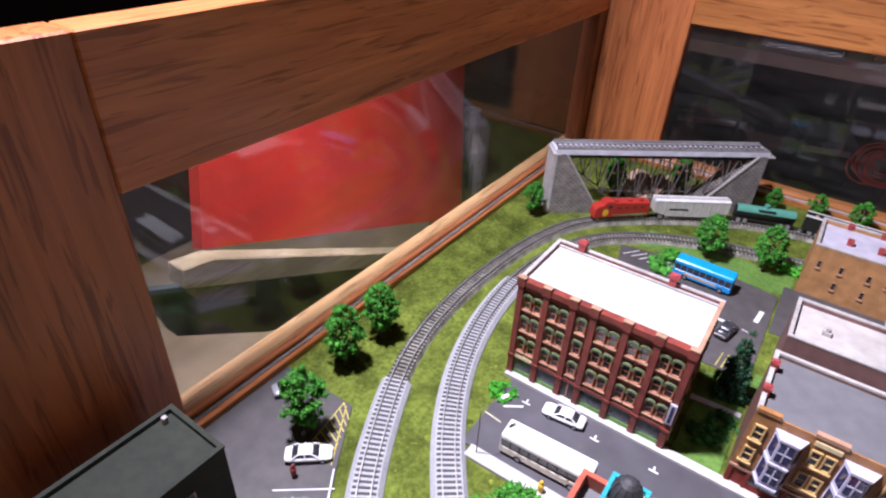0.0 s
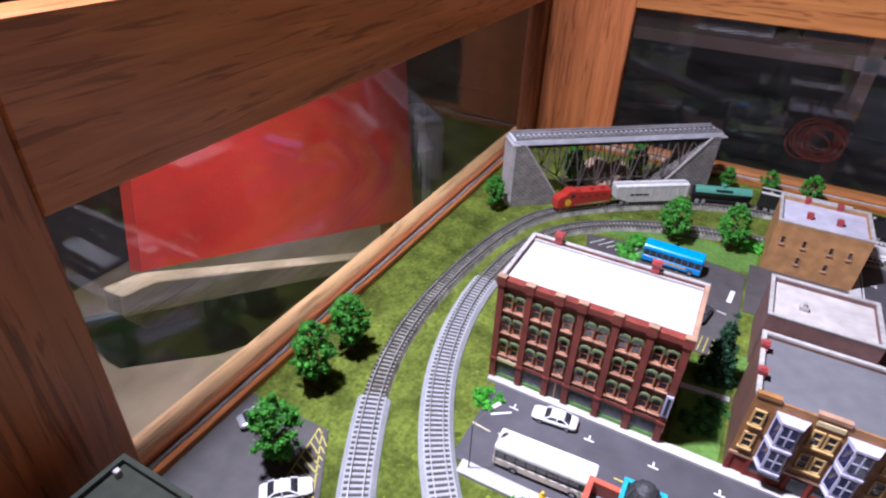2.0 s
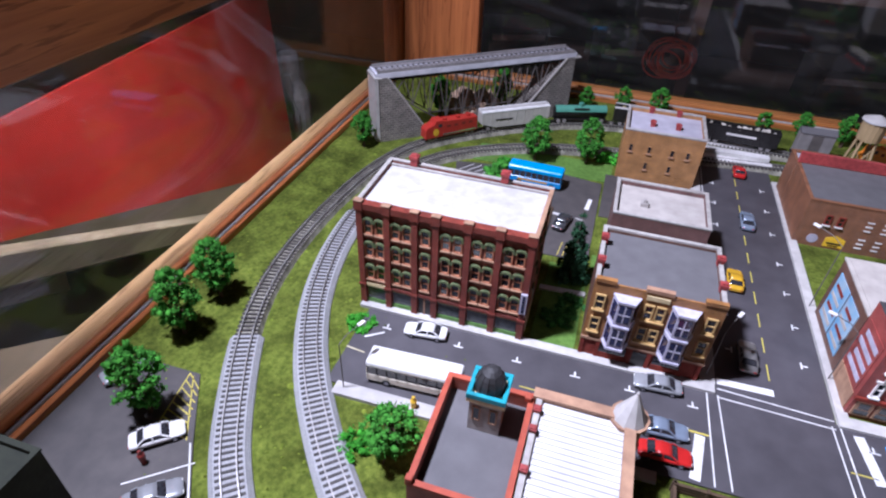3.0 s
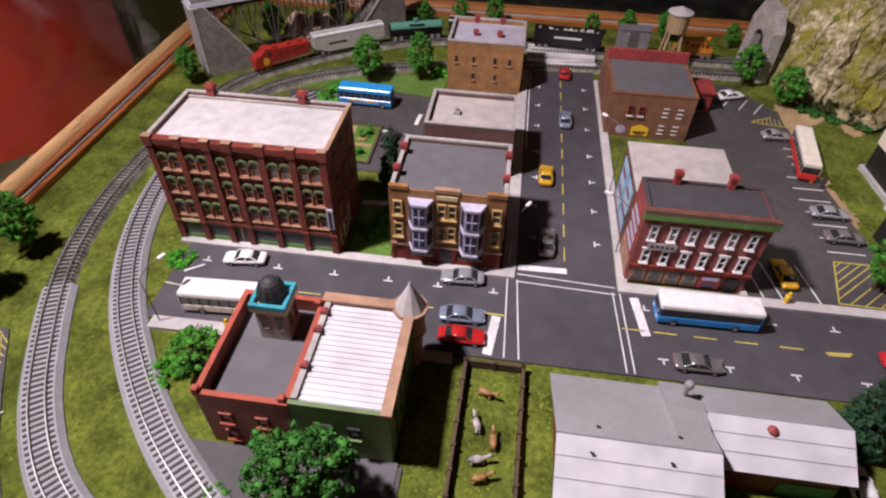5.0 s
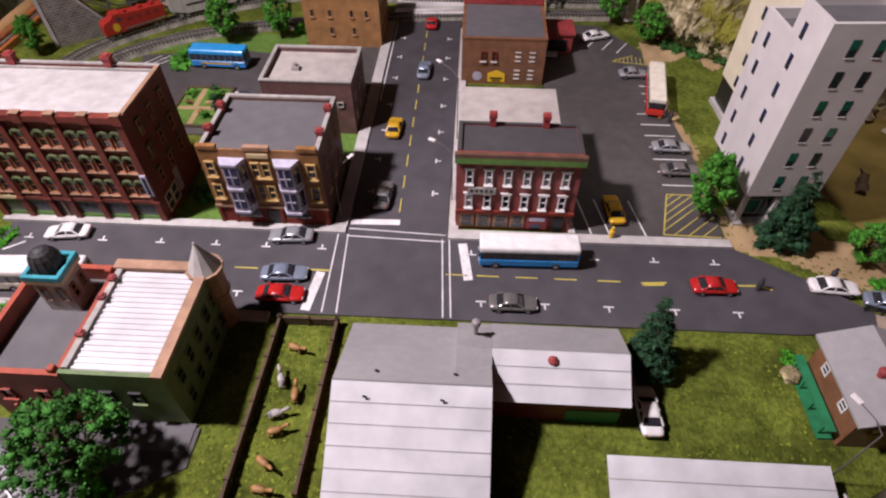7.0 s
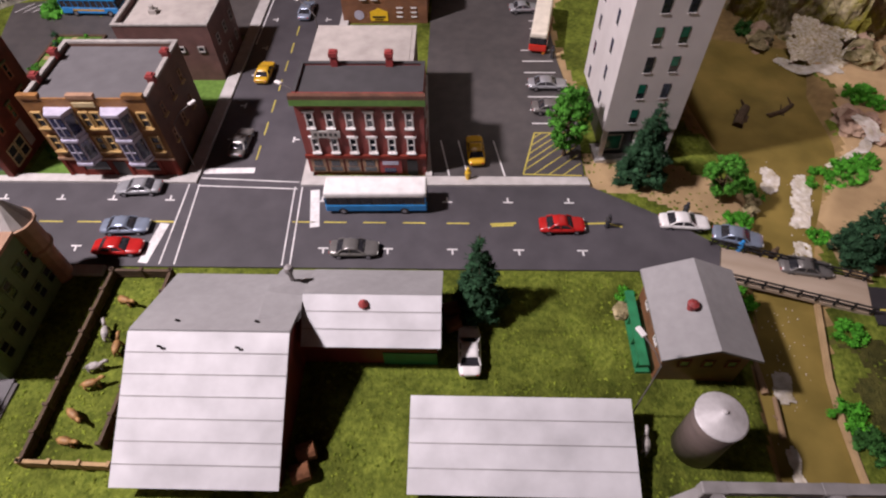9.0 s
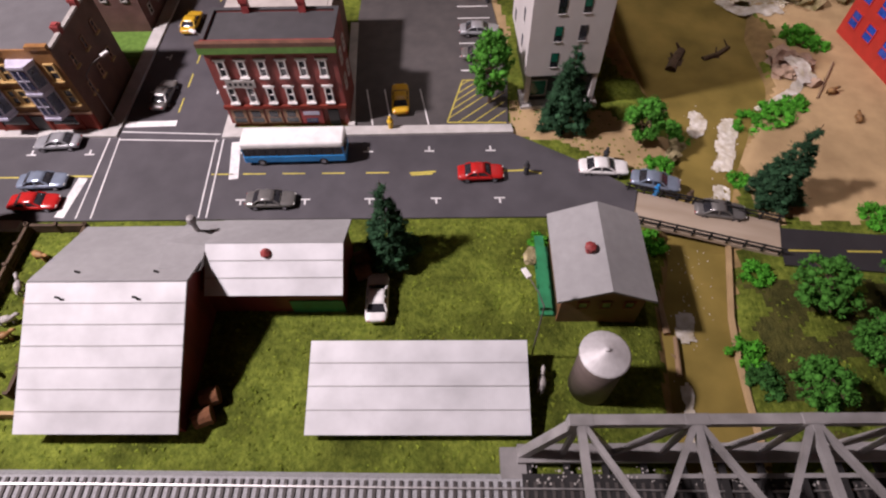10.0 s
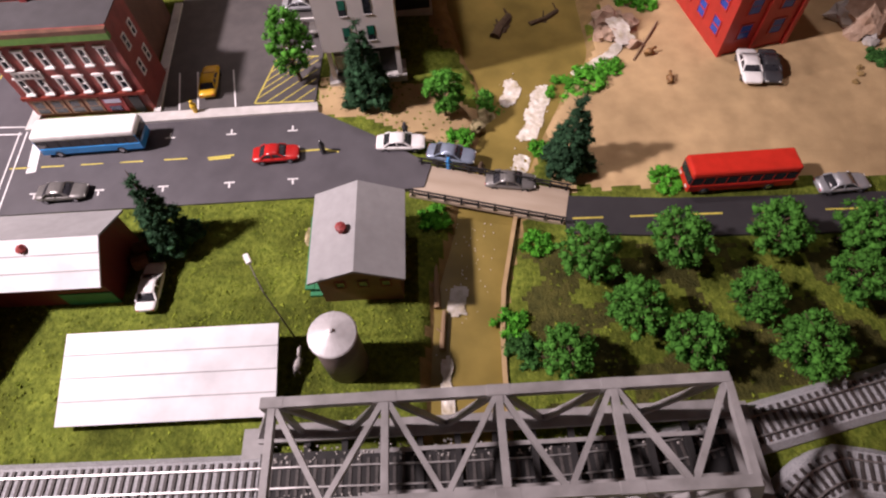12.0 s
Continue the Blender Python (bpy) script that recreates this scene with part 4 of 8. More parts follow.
def bay_building():
    w, d, h = 7.9, 6.5, 5.95
    b = thing("rowhouse", "ochre brick rowhouse with two lavender bay windows, grey flat roof", "building", -25.1, 3.55, 0.0)
    b.scale.z = 1.09
    walls(b, w, d, h, BRICK_BROWN)
    part("facade", boxed(-0.04, -0.12, 1.55, w + 0.04, -0.004, 6.15), BRICK_OCHRE, b, "ochre brick upper front")
    part("base", boxed(-0.04, -0.1, 0.0, w + 0.04, -0.004, 1.5), TRIM_RED, b, "red-brown shop floor front")
    part("roof", boxed(0.25, 0.0, 5.5, w - 0.25, d - 0.25, 5.75), ROOF_GREY, b, "dark grey flat roof")
    part("belt", boxed(-0.1, -0.22, 1.5, w + 0.1, -0.1, 1.68), TAN_STONE, b)
    for x in (0.55, w - 0.55):
        for z in (2.3, 4.1):
            window(b, x, z, 0.66, 1.15, -0.12, GOLD_TRIM, sill=GOLD_TRIM)
    for z in (2.3, 4.1):
        for dx in (-0.36, 0.36):
            window(b, w / 2 + dx, z, 0.6, 1.15, -0.12, GOLD_TRIM, sill=GOLD_TRIM)
    for c in (2.15, w - 2.15):
        bay = part("bay_window", nb_bay(c), LAVENDER, b, "lavender two-storey bay window")
        for z in (2.05, 3.95):
            part("pane", boxed(c - 0.38, -0.91, z, c + 0.38, -0.83, z + 1.28), BLUE_GLASS, bay)
            part("bar", boxed(c - 0.38, -0.94, z + 0.6, c + 0.38, -0.905, z + 0.68), LAVENDER, bay)
            part("bar", boxed(c - 0.04, -0.935, z, c + 0.04, -0.905, z + 1.28), LAVENDER, bay)
            for s in (-1, 1):
                bm = nb()
                a, e = Vector((c + s * 0.5, -0.80)), Vector((c + s * 0.78, -0.22))
                n = Vector((s * 0.87, -0.5)) * 0.03
                prism(bm, [tuple(a), tuple(e), tuple(e + n), tuple(a + n)] if s > 0 else [tuple(a + n), tuple(e + n), tuple(e), tuple(a)], z, z + 1.28)
                part("pane", bm, BLUE_GLASS, bay)
    part("sign", boxed(w / 2 - 0.7, -0.2, 5.6, w / 2 + 0.7, -0.12, 5.9), CREAM, b, "cream name board")
    for x0, x1 in ((0.0, 1.3), (3.1, 4.8), (6.6, 7.9)):
        part("parapet", boxed(x0, -0.2, 6.15, x1, 0.15, 6.4), TAN_STONE if x0 == 3.1 else BRICK_OCHRE, b)
    # No recess is cut; its shade is this panel's black.
    part("doorway_shade", boxed(w / 2 - 0.45, -0.16, 0.0, w / 2 + 0.45, -0.1, 1.3), BLACK, b, "flat black panel for the shaded entrance recess")
    for c in (2.15, w - 2.15):
        sf = part("shopfront", boxed(c - 0.95, -0.16, 0.05, c + 0.95, -0.1, 0.6), TRIM_RED, b)
        part("pane", boxed(c - 0.9, -0.13, 0.6, c + 0.9, -0.1, 1.3), DARK_GLASS, sf)
    for x in (0.1, 1.15, 3.35, 4.55, 6.75, 7.75):
        part("pier", boxed(x - 0.12, -0.2, 0.0, x + 0.12, -0.1, 1.5), TRIM_RED, b)
    coping(b, w, d, h, GREY_STONE, sides="blr", th=0.14)
    for x, y in ((0.15, 2.0), (0.15, 4.7), (w - 0.15, 1.9), (w - 0.15, 4.7)):
        chimney(b, x, y, 5.9, 0.5, 0.42)
    for y in (1.4, 3.2, 5.0):
        for z in (2.0, 4.0):
            side_window(b, w, y, z, 0.42, 0.85, 1, TAN_STONE)
            part("sill", boxed(w + 0.002, y - 0.28, z - 0.1, w + 0.14, y + 0.28, z - 0.003), GOLD_TRIM, b)


def nb_bay(c):
    bm = nb()
    pts = [(c - 0.84, -0.12), (c - 0.5, -0.86), (c + 0.5, -0.86), (c + 0.84, -0.12)]
    prism(bm, pts, 1.7, 5.45)
    for z in (1.62, 3.5, 5.4):
        prism(bm, [(c - 0.9, -0.1), (c - 0.53, -0.95), (c + 0.53, -0.95), (c + 0.9, -0.1)], z, z + 0.16)
    return bm


bay_building()


def plain_block(name, label, x, y, w, d, h, brick, roof, cope, z_roof=0.35):
    b = thing(name, label, "building", x, y, 0.0)
    walls(b, w, d, h, brick)
    part("roof", boxed(0.25, 0.25, h - z_roof - 0.2, w - 0.25, d - 0.25, h - z_roof), roof, b)
    coping(b, w, d, h, cope, th=0.13)
    return b


b = plain_block("brick_building", "low mauve brick building with a cream flat roof", -24.5, 14.8, 7.45, 5.7, 4.85, BRICK_MAUVE, ROOF_CREAM, GREY_STONE)
bm = boxed(2.1, 2.2, 4.5, 2.7, 2.8, 4.85)
box(bm, 2.25, 2.3, 4.85, 2.5, 2.6, 5.15)
part("roof_vent", bm, GREY_STONE, b, "small grey roof vent")
for x in (1.2, 3.0, 4.8, 6.4):
    window(b, x, 2.6, 0.55, 0.5, 0.0, GREY_STONE, bars=False)
for y in (1.2, 3.0, 4.8):
    for z in (0.8, 2.6):
        side_window(b, 7.45, y, z, 0.55, 0.9, 1, GREY_STONE)

b = plain_block("brick_building", "tan brick three-storey building with a lilac-grey roof", -24.5, 29.9, 7.7, 6.1, 5.3, BRICK_TAN, ROOF_LILAC, GREY_STONE)
for x in (0.9, 2.7, 4.9, 6.4):
    window(b, x, 3.1, 0.42, 0.8, 0.0, BRICK_TAN, depth=0.06, sill=TAN_STONE)
for x in (2.7, 5.0):
    window(b, x, 1.3, 0.42, 0.8, 0.0, BRICK_TAN, depth=0.06, sill=TAN_STONE)
for x, y in ((2.4, 6.0), (5.2, 6.0), (2.6, 2.6), (5.1, 2.6)):
    chimney(b, x, y, 4.7, 0.75, 0.45)
for y in (1.4, 3.2, 5.0):
    for z in (1.0, 3.0):
        side_window(b, 7.7, y, z, 0.5, 0.9, 1, BRICK_TAN)

b = plain_block("brick_building", "orange-brown brick shop building with a yellow painted sign", -8.35, 23.6, 7.7, 7.0, 4.4, BRICK_ORANGE, ROOF_GREY, BRICK_ORANGE, -0.14)
for x in (2.0, 3.0):
    window(b, x, 2.3, 0.5, 0.95, 0.0, TRIM_RED, sill=WHITE_PAINT)
for x in (5.2, 6.5):
    for z in (2.3, 0.5):
        win = window(b, x, z, 0.42, 0.95, 0.0, BRICK_ORANGE, BRICK_ORANGE, bars=False, depth=0.05)
        for k in (0.0, 0.42, 0.86):
            part("bar", boxed(x - 0.26, -0.1, z + k, x + 0.26, 0.0, z + k + 0.09), WHITE_PAINT, win)
bm = nb()
side_prism(bm, [(2.5, 0.15), (4.1, 0.15), (4.1, 1.0), (3.3, 1.35), (2.5, 1.0)], -0.06, -0.003, "y")
sg = part("sign", bm, YELLOW, b, "yellow house-shaped painted sign")
part("bar", boxed(2.7, -0.085, 0.45, 3.9, -0.06, 0.62), BLACK, sg)
part("bar", boxed(2.9, -0.085, 0.25, 3.7, -0.06, 0.35), BLACK, sg)
bm = nb()
cyl(bm, (1.5, -0.04, 0.7), (1.5, 0.0, 0.7), 0.45, n=16)
part("sign", bm, LAVENDER, b, "round faded sign")
an = part("annex", boxed(7.75, 6.0, -0.2, 11.0, 8.8, 2.0), CHIMNEY, b, "small red lean-to with a loading door")
part("roof", boxed(7.72, 5.8, 2.0, 11.2, 9.0, 2.2), CHIMNEY, an)
# Black panel on the solid wall paints the shade inside the loading door.
part("opening_shade", boxed(8.2, 5.95, 0.2, 10.5, 6.0, 1.5), BLACK_DULL, an)
part("loading_step", boxed(8.0, 5.3, -0.2, 9.6, 5.95, 0.25), CONCRETE, an)

part("rear_parapet", boxed(-0.05, 6.75, 4.56, 7.75, 7.05, 5.65, bev=0.04), CHIMNEY, b, "faded red rear parapet")
b = plain_block("brick_building", "low brick workshop with a lilac-grey roof by the railway", -8.35, 30.72, 7.7, 2.8, 4.3, BRICK_ORANGE, ROOF_LILAC, BRICK_ORANGE, 0.1)
part("roof_vent", boxed(4.6, 0.9, 4.2, 6.2, 1.9, 4.7, bev=0.05), ROOF_GREY, b, "dark grey roof vent")

b = plain_block("brick_building", "plain brick building with a pale grey flat roof", -8.1, 7.45, 7.2, 6.3, 5.35, BRICK_BROWN, ROOF_CREAM, ROOF_CREAM, -0.16)
# Olive darkened to hold the full shade of this corner.
SHADED_OLIVE = mat("shaded_olive_mat", (0.022, 0.026, 0.015), (0.012, 0.015, 0.009), 140, 0.85, bump=0.0003, big=0.4)
cb = plain_block("corner_building", "olive flat-roofed building in the corner lot, coloured dark for shade", -53.3, -25.0, 4.8, 8.2, 5.8, SHADED_OLIVE, SHADED_OLIVE, SHADED_OLIVE, 0.2)
part("roof_vent", boxed(0.5, 7.2, 5.6, 0.8, 7.5, 6.1, bev=0.04), GREY_STONE, cb, "small pale roof vent")
for y in (1.5, 3.6, 5.7):
    for z in (0.8, 3.2):
        side_window(cb, 4.8, y, z, 0.7, 1.2, 1, GREY_STONE)

MURAL_BLUE = mat("mural_mat", (0.13, 0.36, 0.62), (0.40, 0.50, 0.58), 60, 0.7)
for i, (y0, y1, c) in enumerate(((0.8, 3.0, MURAL_BLUE), (3.2, 5.6, MURAL_BLUE))):
    mu = part("mural", boxed(-0.06, y0, 0.8, -0.003, y1, 4.6), c, b, "pale blue painted wall mural")
    for k in range(4):
        part("bar", boxed(-0.085, y0 + 0.2 + 0.1 * k, 1.2 + k * 0.8, -0.06, y1 - 0.2 - 0.15 * (k % 2), 1.5 + k * 0.8), (ROOF_CREAM, TRIM_RED)[k % 2], mu)

def crimson_block():
    w, d, h = 8.2, 3.5, 6.75
    b = thing("brick_building", "three-storey crimson brick shop with white windows and a green cornice", "building", -8.1, 3.85, 0.0)
    walls(b, w, d, h, BRICK_CRIMSON)
    part("roof", boxed(0.25, 0.25, 6.3, w - 0.25, d - 0.25, 6.62), ROOF_DARK, b, "dark grey flat roof")
    part("cornice", boxed(-0.15, -0.3, 6.55, w + 0.15, 0.03, 6.85), BRICK_BROWN, b)
    part("cornice_band", boxed(-0.15, -0.3, 6.1, w + 0.15, -0.003, 6.55), GREEN_BAND, b, "green painted cornice band")
    coping(b, w, d, h, ROOF_DARK, t=0.27, over=0.0, sides="blr", th=0.05)
    for i in range(6):
        x = 0.85 + i * 1.28
        for z in (2.1, 4.2):
            window(b, x, z, 0.52, 1.25, 0.0, WHITE_PAINT, sill=WHITE_PAINT)
            part("lintel", boxed(x - 0.38, -0.12, z + 1.25, x + 0.38, -0.002, z + 1.36), WHITE_PAINT, b)
    sg = part("sign", boxed(0.75, -0.22, 3.45, 2.65, -0.13, 4.0), GREY_STONE, b, "pale grey signboard with dark lettering")
    for k in range(5):
        part("bar", boxed(0.95 + k * 0.33, -0.235, 3.62, 1.13 + k * 0.33, -0.22, 3.84), BLACK_DULL, sg)
    part("belt", boxed(-0.05, -0.2, 1.6, w + 0.05, -0.003, 1.85), TRIM_RED, b)
    for i in range(4):
        x = 0.75 + i * 1.2
        sf = part("shop_window", boxed(x - 0.52, -0.1, 0.25, x + 0.52, -0.004, 1.5), TAN_STONE, b, "brown wooden shop window")
        part("pane", boxed(x - 0.4, -0.11, 0.35, x + 0.4, -0.1, 0.75), SHOP_GLASS, sf)
        part("pane", boxed(x - 0.3, -0.11, 0.83, x + 0.3, -0.1, 1.35), DARK_GLASS, sf)
    pn = part("shop_panel", boxed(5.0, -0.12, 0.2, 6.5, -0.003, 1.5), CHIMNEY, b, "red shop panel with small posters")
    part("bar", boxed(5.2, -0.15, 1.0, 6.3, -0.12, 1.3), LAVENDER, pn)
    part("bar", boxed(5.3, -0.15, 0.3, 6.1, -0.12, 0.7), BLUE_GLASS, pn)
    part("door", boxed(6.9, -0.1, 0.0, 7.6, -0.003, 1.4), BLACK, b, "dark shop door")
    chimney(b, 2.3, 3.3, 6.5, 1.05, 0.44)
    chimney(b, 5.9, 3.3, 6.5, 1.05, 0.44)
    for y in (1.2, 2.6):
        for z in (2.2, 4.2):
            side_window(b, w, y, z, 0.55, 1.1, 1, WHITE_PAINT)
    mu = part("mural", boxed(-0.05, 0.4, 2.0, -0.003, 3.2, 5.6), BRICK_CRIMSON, b, "faded painted wall advertisement")
    for k in range(4):
        part("bar", boxed(-0.08, 0.6, 2.3 + k * 0.8, -0.05, 3.0 - 0.3 * (k % 2), 2.7 + k * 0.8), LAVENDER, mu)
    part("side_base", boxed(-0.06, 0.3, 0.2, -0.003, 3.3, 1.7), TAN_STONE, b)


crimson_block()


def tower_block():
    b = thing("apartment_tower", "pale grey concrete apartment tower on dark glazed ground floor", "building", 12.15, 5.4, 0.0, 3.5)
    w, d, z0, h, low, step = 5.0, 6.8, 2.6, 15.1, 13.0, 3.4
    part("plinth", boxed(0.5, 0.5, -0.6, w - 0.3, d - 0.2, z0), BLACK, b, "dark glazed ground floor")
    part("podium", boxed(-0.1, -0.2, -0.6, w + 0.3, 1.6, 0.12), CONCRETE, b)
    t = 0.25
    part("front_wall", boxed(0, 0, z0, w, t, h), TOWER_WALL, b)
    for x in (0, w - t):
        part("side_wall", boxed(x, t, z0, x + t, step, h), TOWER_WALL, b)
        part("side_wall", boxed(x, step, z0, x + t, d - t, low), TOWER_WALL, b)
    part("back_wall", boxed(0, d - t, z0, w, d, low), TOWER_WALL, b)
    part("step_wall", boxed(t, step - t, low - 0.6, w - t, step, h), TOWER_WALL, b)
    part("roof", boxed(t, t, h - 0.6, w - t, step - t, h - 0.4), ROOF_GREY, b, "grey flat roof")
    part("lower_roof", boxed(t, step, low - 0.9, w - t, d - t, low - 0.7), ROOF_GREY, b, "grey lower roof terrace")
    part("soffit", boxed(t, t, z0, w - t, d - t, z0 + 0.2), TOWER_WALL, b)
    wing = part("wing", boxed(3.75, d + 0.003, 2.7, 7.6, 16.1, 14.4), TOWER_CREAM, b, "cream rear wing")
    part("wing_glass", boxed(3.85, d + 0.003, 0.25, 7.5, 16.0, 2.7), BLACK, wing, "dark glazed ground floor")
    part("wing_podium", boxed(3.55, d + 0.003, -0.6, 7.7, 16.3, 0.25), CONCRETE, wing)
    for k in range(6):
        z = 3.28 + k * 1.96
        for x in (1.8, 3.35):
            glass = GREEN_GLASS if (k * 2 + (x > 2)) % 5 < 3 else DARK_GLASS
            win = part("window", boxed(x - 0.25, -0.012, z, x + 0.25, 0.05, z + 1.1), DARK_GLASS, b)
            part("upper_pane", boxed(x - 0.21, -0.03, z + 0.45, x + 0.21, -0.012, z + 1.06), glass, win)
            part("sill", boxed(x - 0.27, -0.05, z - 0.05, x + 0.27, 0.0, z), TOWER_WALL, win)
        for xw, y, hw, m in ((0, 2.25, 0.22, TOWER_WALL), (0, 5.5, 0.22, TOWER_WALL), (3.75, 13.2, 0.5, TOWER_CREAM)):
            if y == 5.5 and k == 5:
                continue
            zz = z - 0.25 if y > 2.3 else z
            win = part("window", boxed(xw - 0.012, y - hw, zz, xw + 0.05, y + hw, zz + 1.0), DARK_GLASS, b)
            part("upper_pane", boxed(xw - 0.03, y - hw + 0.04, zz + 0.42, xw - 0.012, y + hw - 0.04, zz + 0.96), BLUE_GLASS, win)
            part("sill", boxed(xw - 0.05, y - hw - 0.02, zz - 0.05, xw, y + hw + 0.02, zz), m, win)
    for x in (0.15, 2.4, 4.7):
        part("column", boxed(x, 0.1, 0.1, x + 0.3, 0.4, z0), TOWER_WALL, b)
    for x in (1.1, 3.0):
        window(b, x, 0.5, 1.2, 1.4, 0.5, GREY_STONE, GREEN_GLASS, depth=0.04)


tower_block()


SLATE = mat("slate_mat", (0.035, 0.034, 0.036), (0.02, 0.019, 0.02), 300, 0.6, bump=0.0002)


HALL_RED = mat("hall_red_mat", (0.40, 0.075, 0.035), (0.28, 0.05, 0.025), 150, 0.7, bump=0.0001)
HALL_BRICK = brick_mat("hall_brick_mat", (0.38, 0.085, 0.045), (0.29, 0.06, 0.034), (0.24, 0.09, 0.06))


def city_hall():
    b = thing("town_hall", "red and olive town hall with clock tower and white roof", "building", -32.1, -12.2, 0.0)
    # red wing
    w, d, h = 4.9, 7.1, 4.5
    walls(b, w, d, h, HALL_BRICK)
    part("roof", boxed(0.25, 0.25, 3.5, w - 0.25, d - 0.25, 3.7), ROOF_GREY, b, "dark grey flat roof")
    coping(b, w, d, h, HALL_RED, th=0.2, t=0.26)
    for x in (1.3, 3.3):
        window(b, x, 2.2, 0.7, 0.9, 0.0, HALL_BRICK, bars=False, sill=HALL_RED)
        window(b, x, 0.5, 0.7, 0.9, 0.0, HALL_BRICK, bars=False, sill=HALL_RED)
    for x, y in ((0.1, 0.1), (4.6, 0.2), (4.6, 6.6)):
        part("finial", boxed(x - 0.16, y - 0.16, h + 0.2, x + 0.2, y + 0.2, h + 0.55, bev=0.04), HALL_RED, b)
    # clock tower
    tw = part("clock_tower", boxed(1.78, 4.55, 3.7, 3.5, 6.2, 6.1), GREY_STONE, b, "stone clock tower with turquoise trim and dark dome")
    part("cornice", boxed(1.62, 4.4, 6.1, 3.66, 6.36, 6.36), CREAM, tw, "cream cornice")
    for q in ((1.6, 4.38, 3.68, 4.62), (1.6, 6.14, 3.68, 6.38), (1.6, 4.62, 1.84, 6.14), (3.44, 4.62, 3.68, 6.14)):
        part("trim", boxed(q[0], q[1], 6.36, q[2], q[3], 6.72, bev=0.03), TURQUOISE, tw, "turquoise roof edge")
    bm = nb()
    lathe(bm, [(0.8, 6.36), (0.8, 6.8), (0.76, 7.1), (0.66, 7.42), (0.5, 7.68), (0.28, 7.84), (0.02, 7.9)], 12, 2.64, 5.38)
    dome = part("dome", bm, SLATE, tw, "dark ribbed slate dome")
    for k in range(12):
        a = 6.2832 * k / 12
        co, sn = math.cos(a), math.sin(a)
        bm = nb()
        for (ra, za), (rb, zb) in zip(((0.8, 6.8), (0.76, 7.1), (0.66, 7.42)), ((0.76, 7.1), (0.66, 7.42), (0.5, 7.68))):
            cyl(bm, (2.64 + ra * co, 5.38 + ra * sn, za), (2.64 + rb * co, 5.38 + rb * sn, zb), 0.035, n=5)
        part("rib", bm, SLATE, dome)
    for x in (2.2, 3.1):
        window(tw, x, 4.6, 0.45, 1.1, 4.55, TAN_STONE, bars=False, depth=0.06)
    for y in (5.0, 5.8):
        side_window(tw, 3.5, y, 4.6, 0.45, 1.0, 1, TAN_STONE)
    # olive wing
    x0, w2, h2 = 4.95, 5.2, 4.85
    for nm, q, m in (("front_wall", (x0, 0, x0 + w2, 0.25), OLIVE), ("back_wall", (x0, 6.85, x0 + w2, 7.2), TAN_STONE), ("side_wall", (x0 + w2 - 0.25, 0.25, x0 + w2, 6.85), OLIVE)):
        part(nm, boxed(q[0], q[1], -0.25, q[2], q[3], h2), m, b)
    rf = part("roof", boxed(x0 + 0.3, 0.25, 4.4, x0 + w2 - 0.25, 6.8, 4.7), METAL_ROOF, b, "white corrugated roof")
    n = 18
    for i in range(n):
        y0 = 0.35 + i * 6.3 / n
        part("rib", boxed(x0 + 0.5, y0, 4.7, x0 + w2 - 0.4, y0 + 0.14, 4.78), METAL_ROOF, rf)
    part("gutter", boxed(x0 + 0.1, 0.3, 4.0, x0 + 0.42, 6.8, 4.95), GREY_STONE, b)
    part("coping", boxed(x0 + w2 - 0.42, -0.1, h2, x0 + w2 + 0.15, 6.85, h2 + 0.22), TAN_STONE, b)
    part("coping", boxed(x0 - 0.1, 6.7, h2, x0 + w2 + 0.15, 7.35, h2 + 0.22), TAN_STONE, b)
    for x in (x0 + 1.8, x0 + 3.3):
        window(b, x, 2.3, 0.65, 1.0, 0.0, BLACK, bars=False, sill=OLIVE)
    for y in (1.2, 2.5, 3.8, 5.1, 6.2):
        for z in (0.6, 2.5):
            side_window(b, x0 + w2, y, z, 0.7, 1.2, 1, OLIVE)
    for y in (2.2, 4.6, 5.9):
        chimney(b, x0 + 0.25, y, 4.85, 0.3, 0.32)
    tr = part("turret", nb_turret(x0 + w2 - 0.2, 7.1), TAN_STONE, b, "tan stone corner turret with a pale cone roof")
    bm = nb()
    lathe(bm, [(0.92, 5.0), (0.07, 6.8), (0.09, 6.9), (0.02, 7.0)], 10, x0 + w2 - 0.2, 7.1)
    part("cone_roof", bm, CONCRETE, tr, "pale grey cone roof")
    part("terrace", boxed(x0 + 0.5, -1.6, -0.25, x0 + w2 + 0.3, -0.003, 0.06), ROOF_GREY, b, "grey paved terrace")


def nb_turret(cx, cy):
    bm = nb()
    lathe(bm, [(0.7, -0.2), (0.7, 2.4), (0.95, 2.9), (0.85, 3.0), (0.85, 4.7), (1.05, 4.8), (1.05, 5.0)], 12, cx, cy)
    return bm


city_hall()

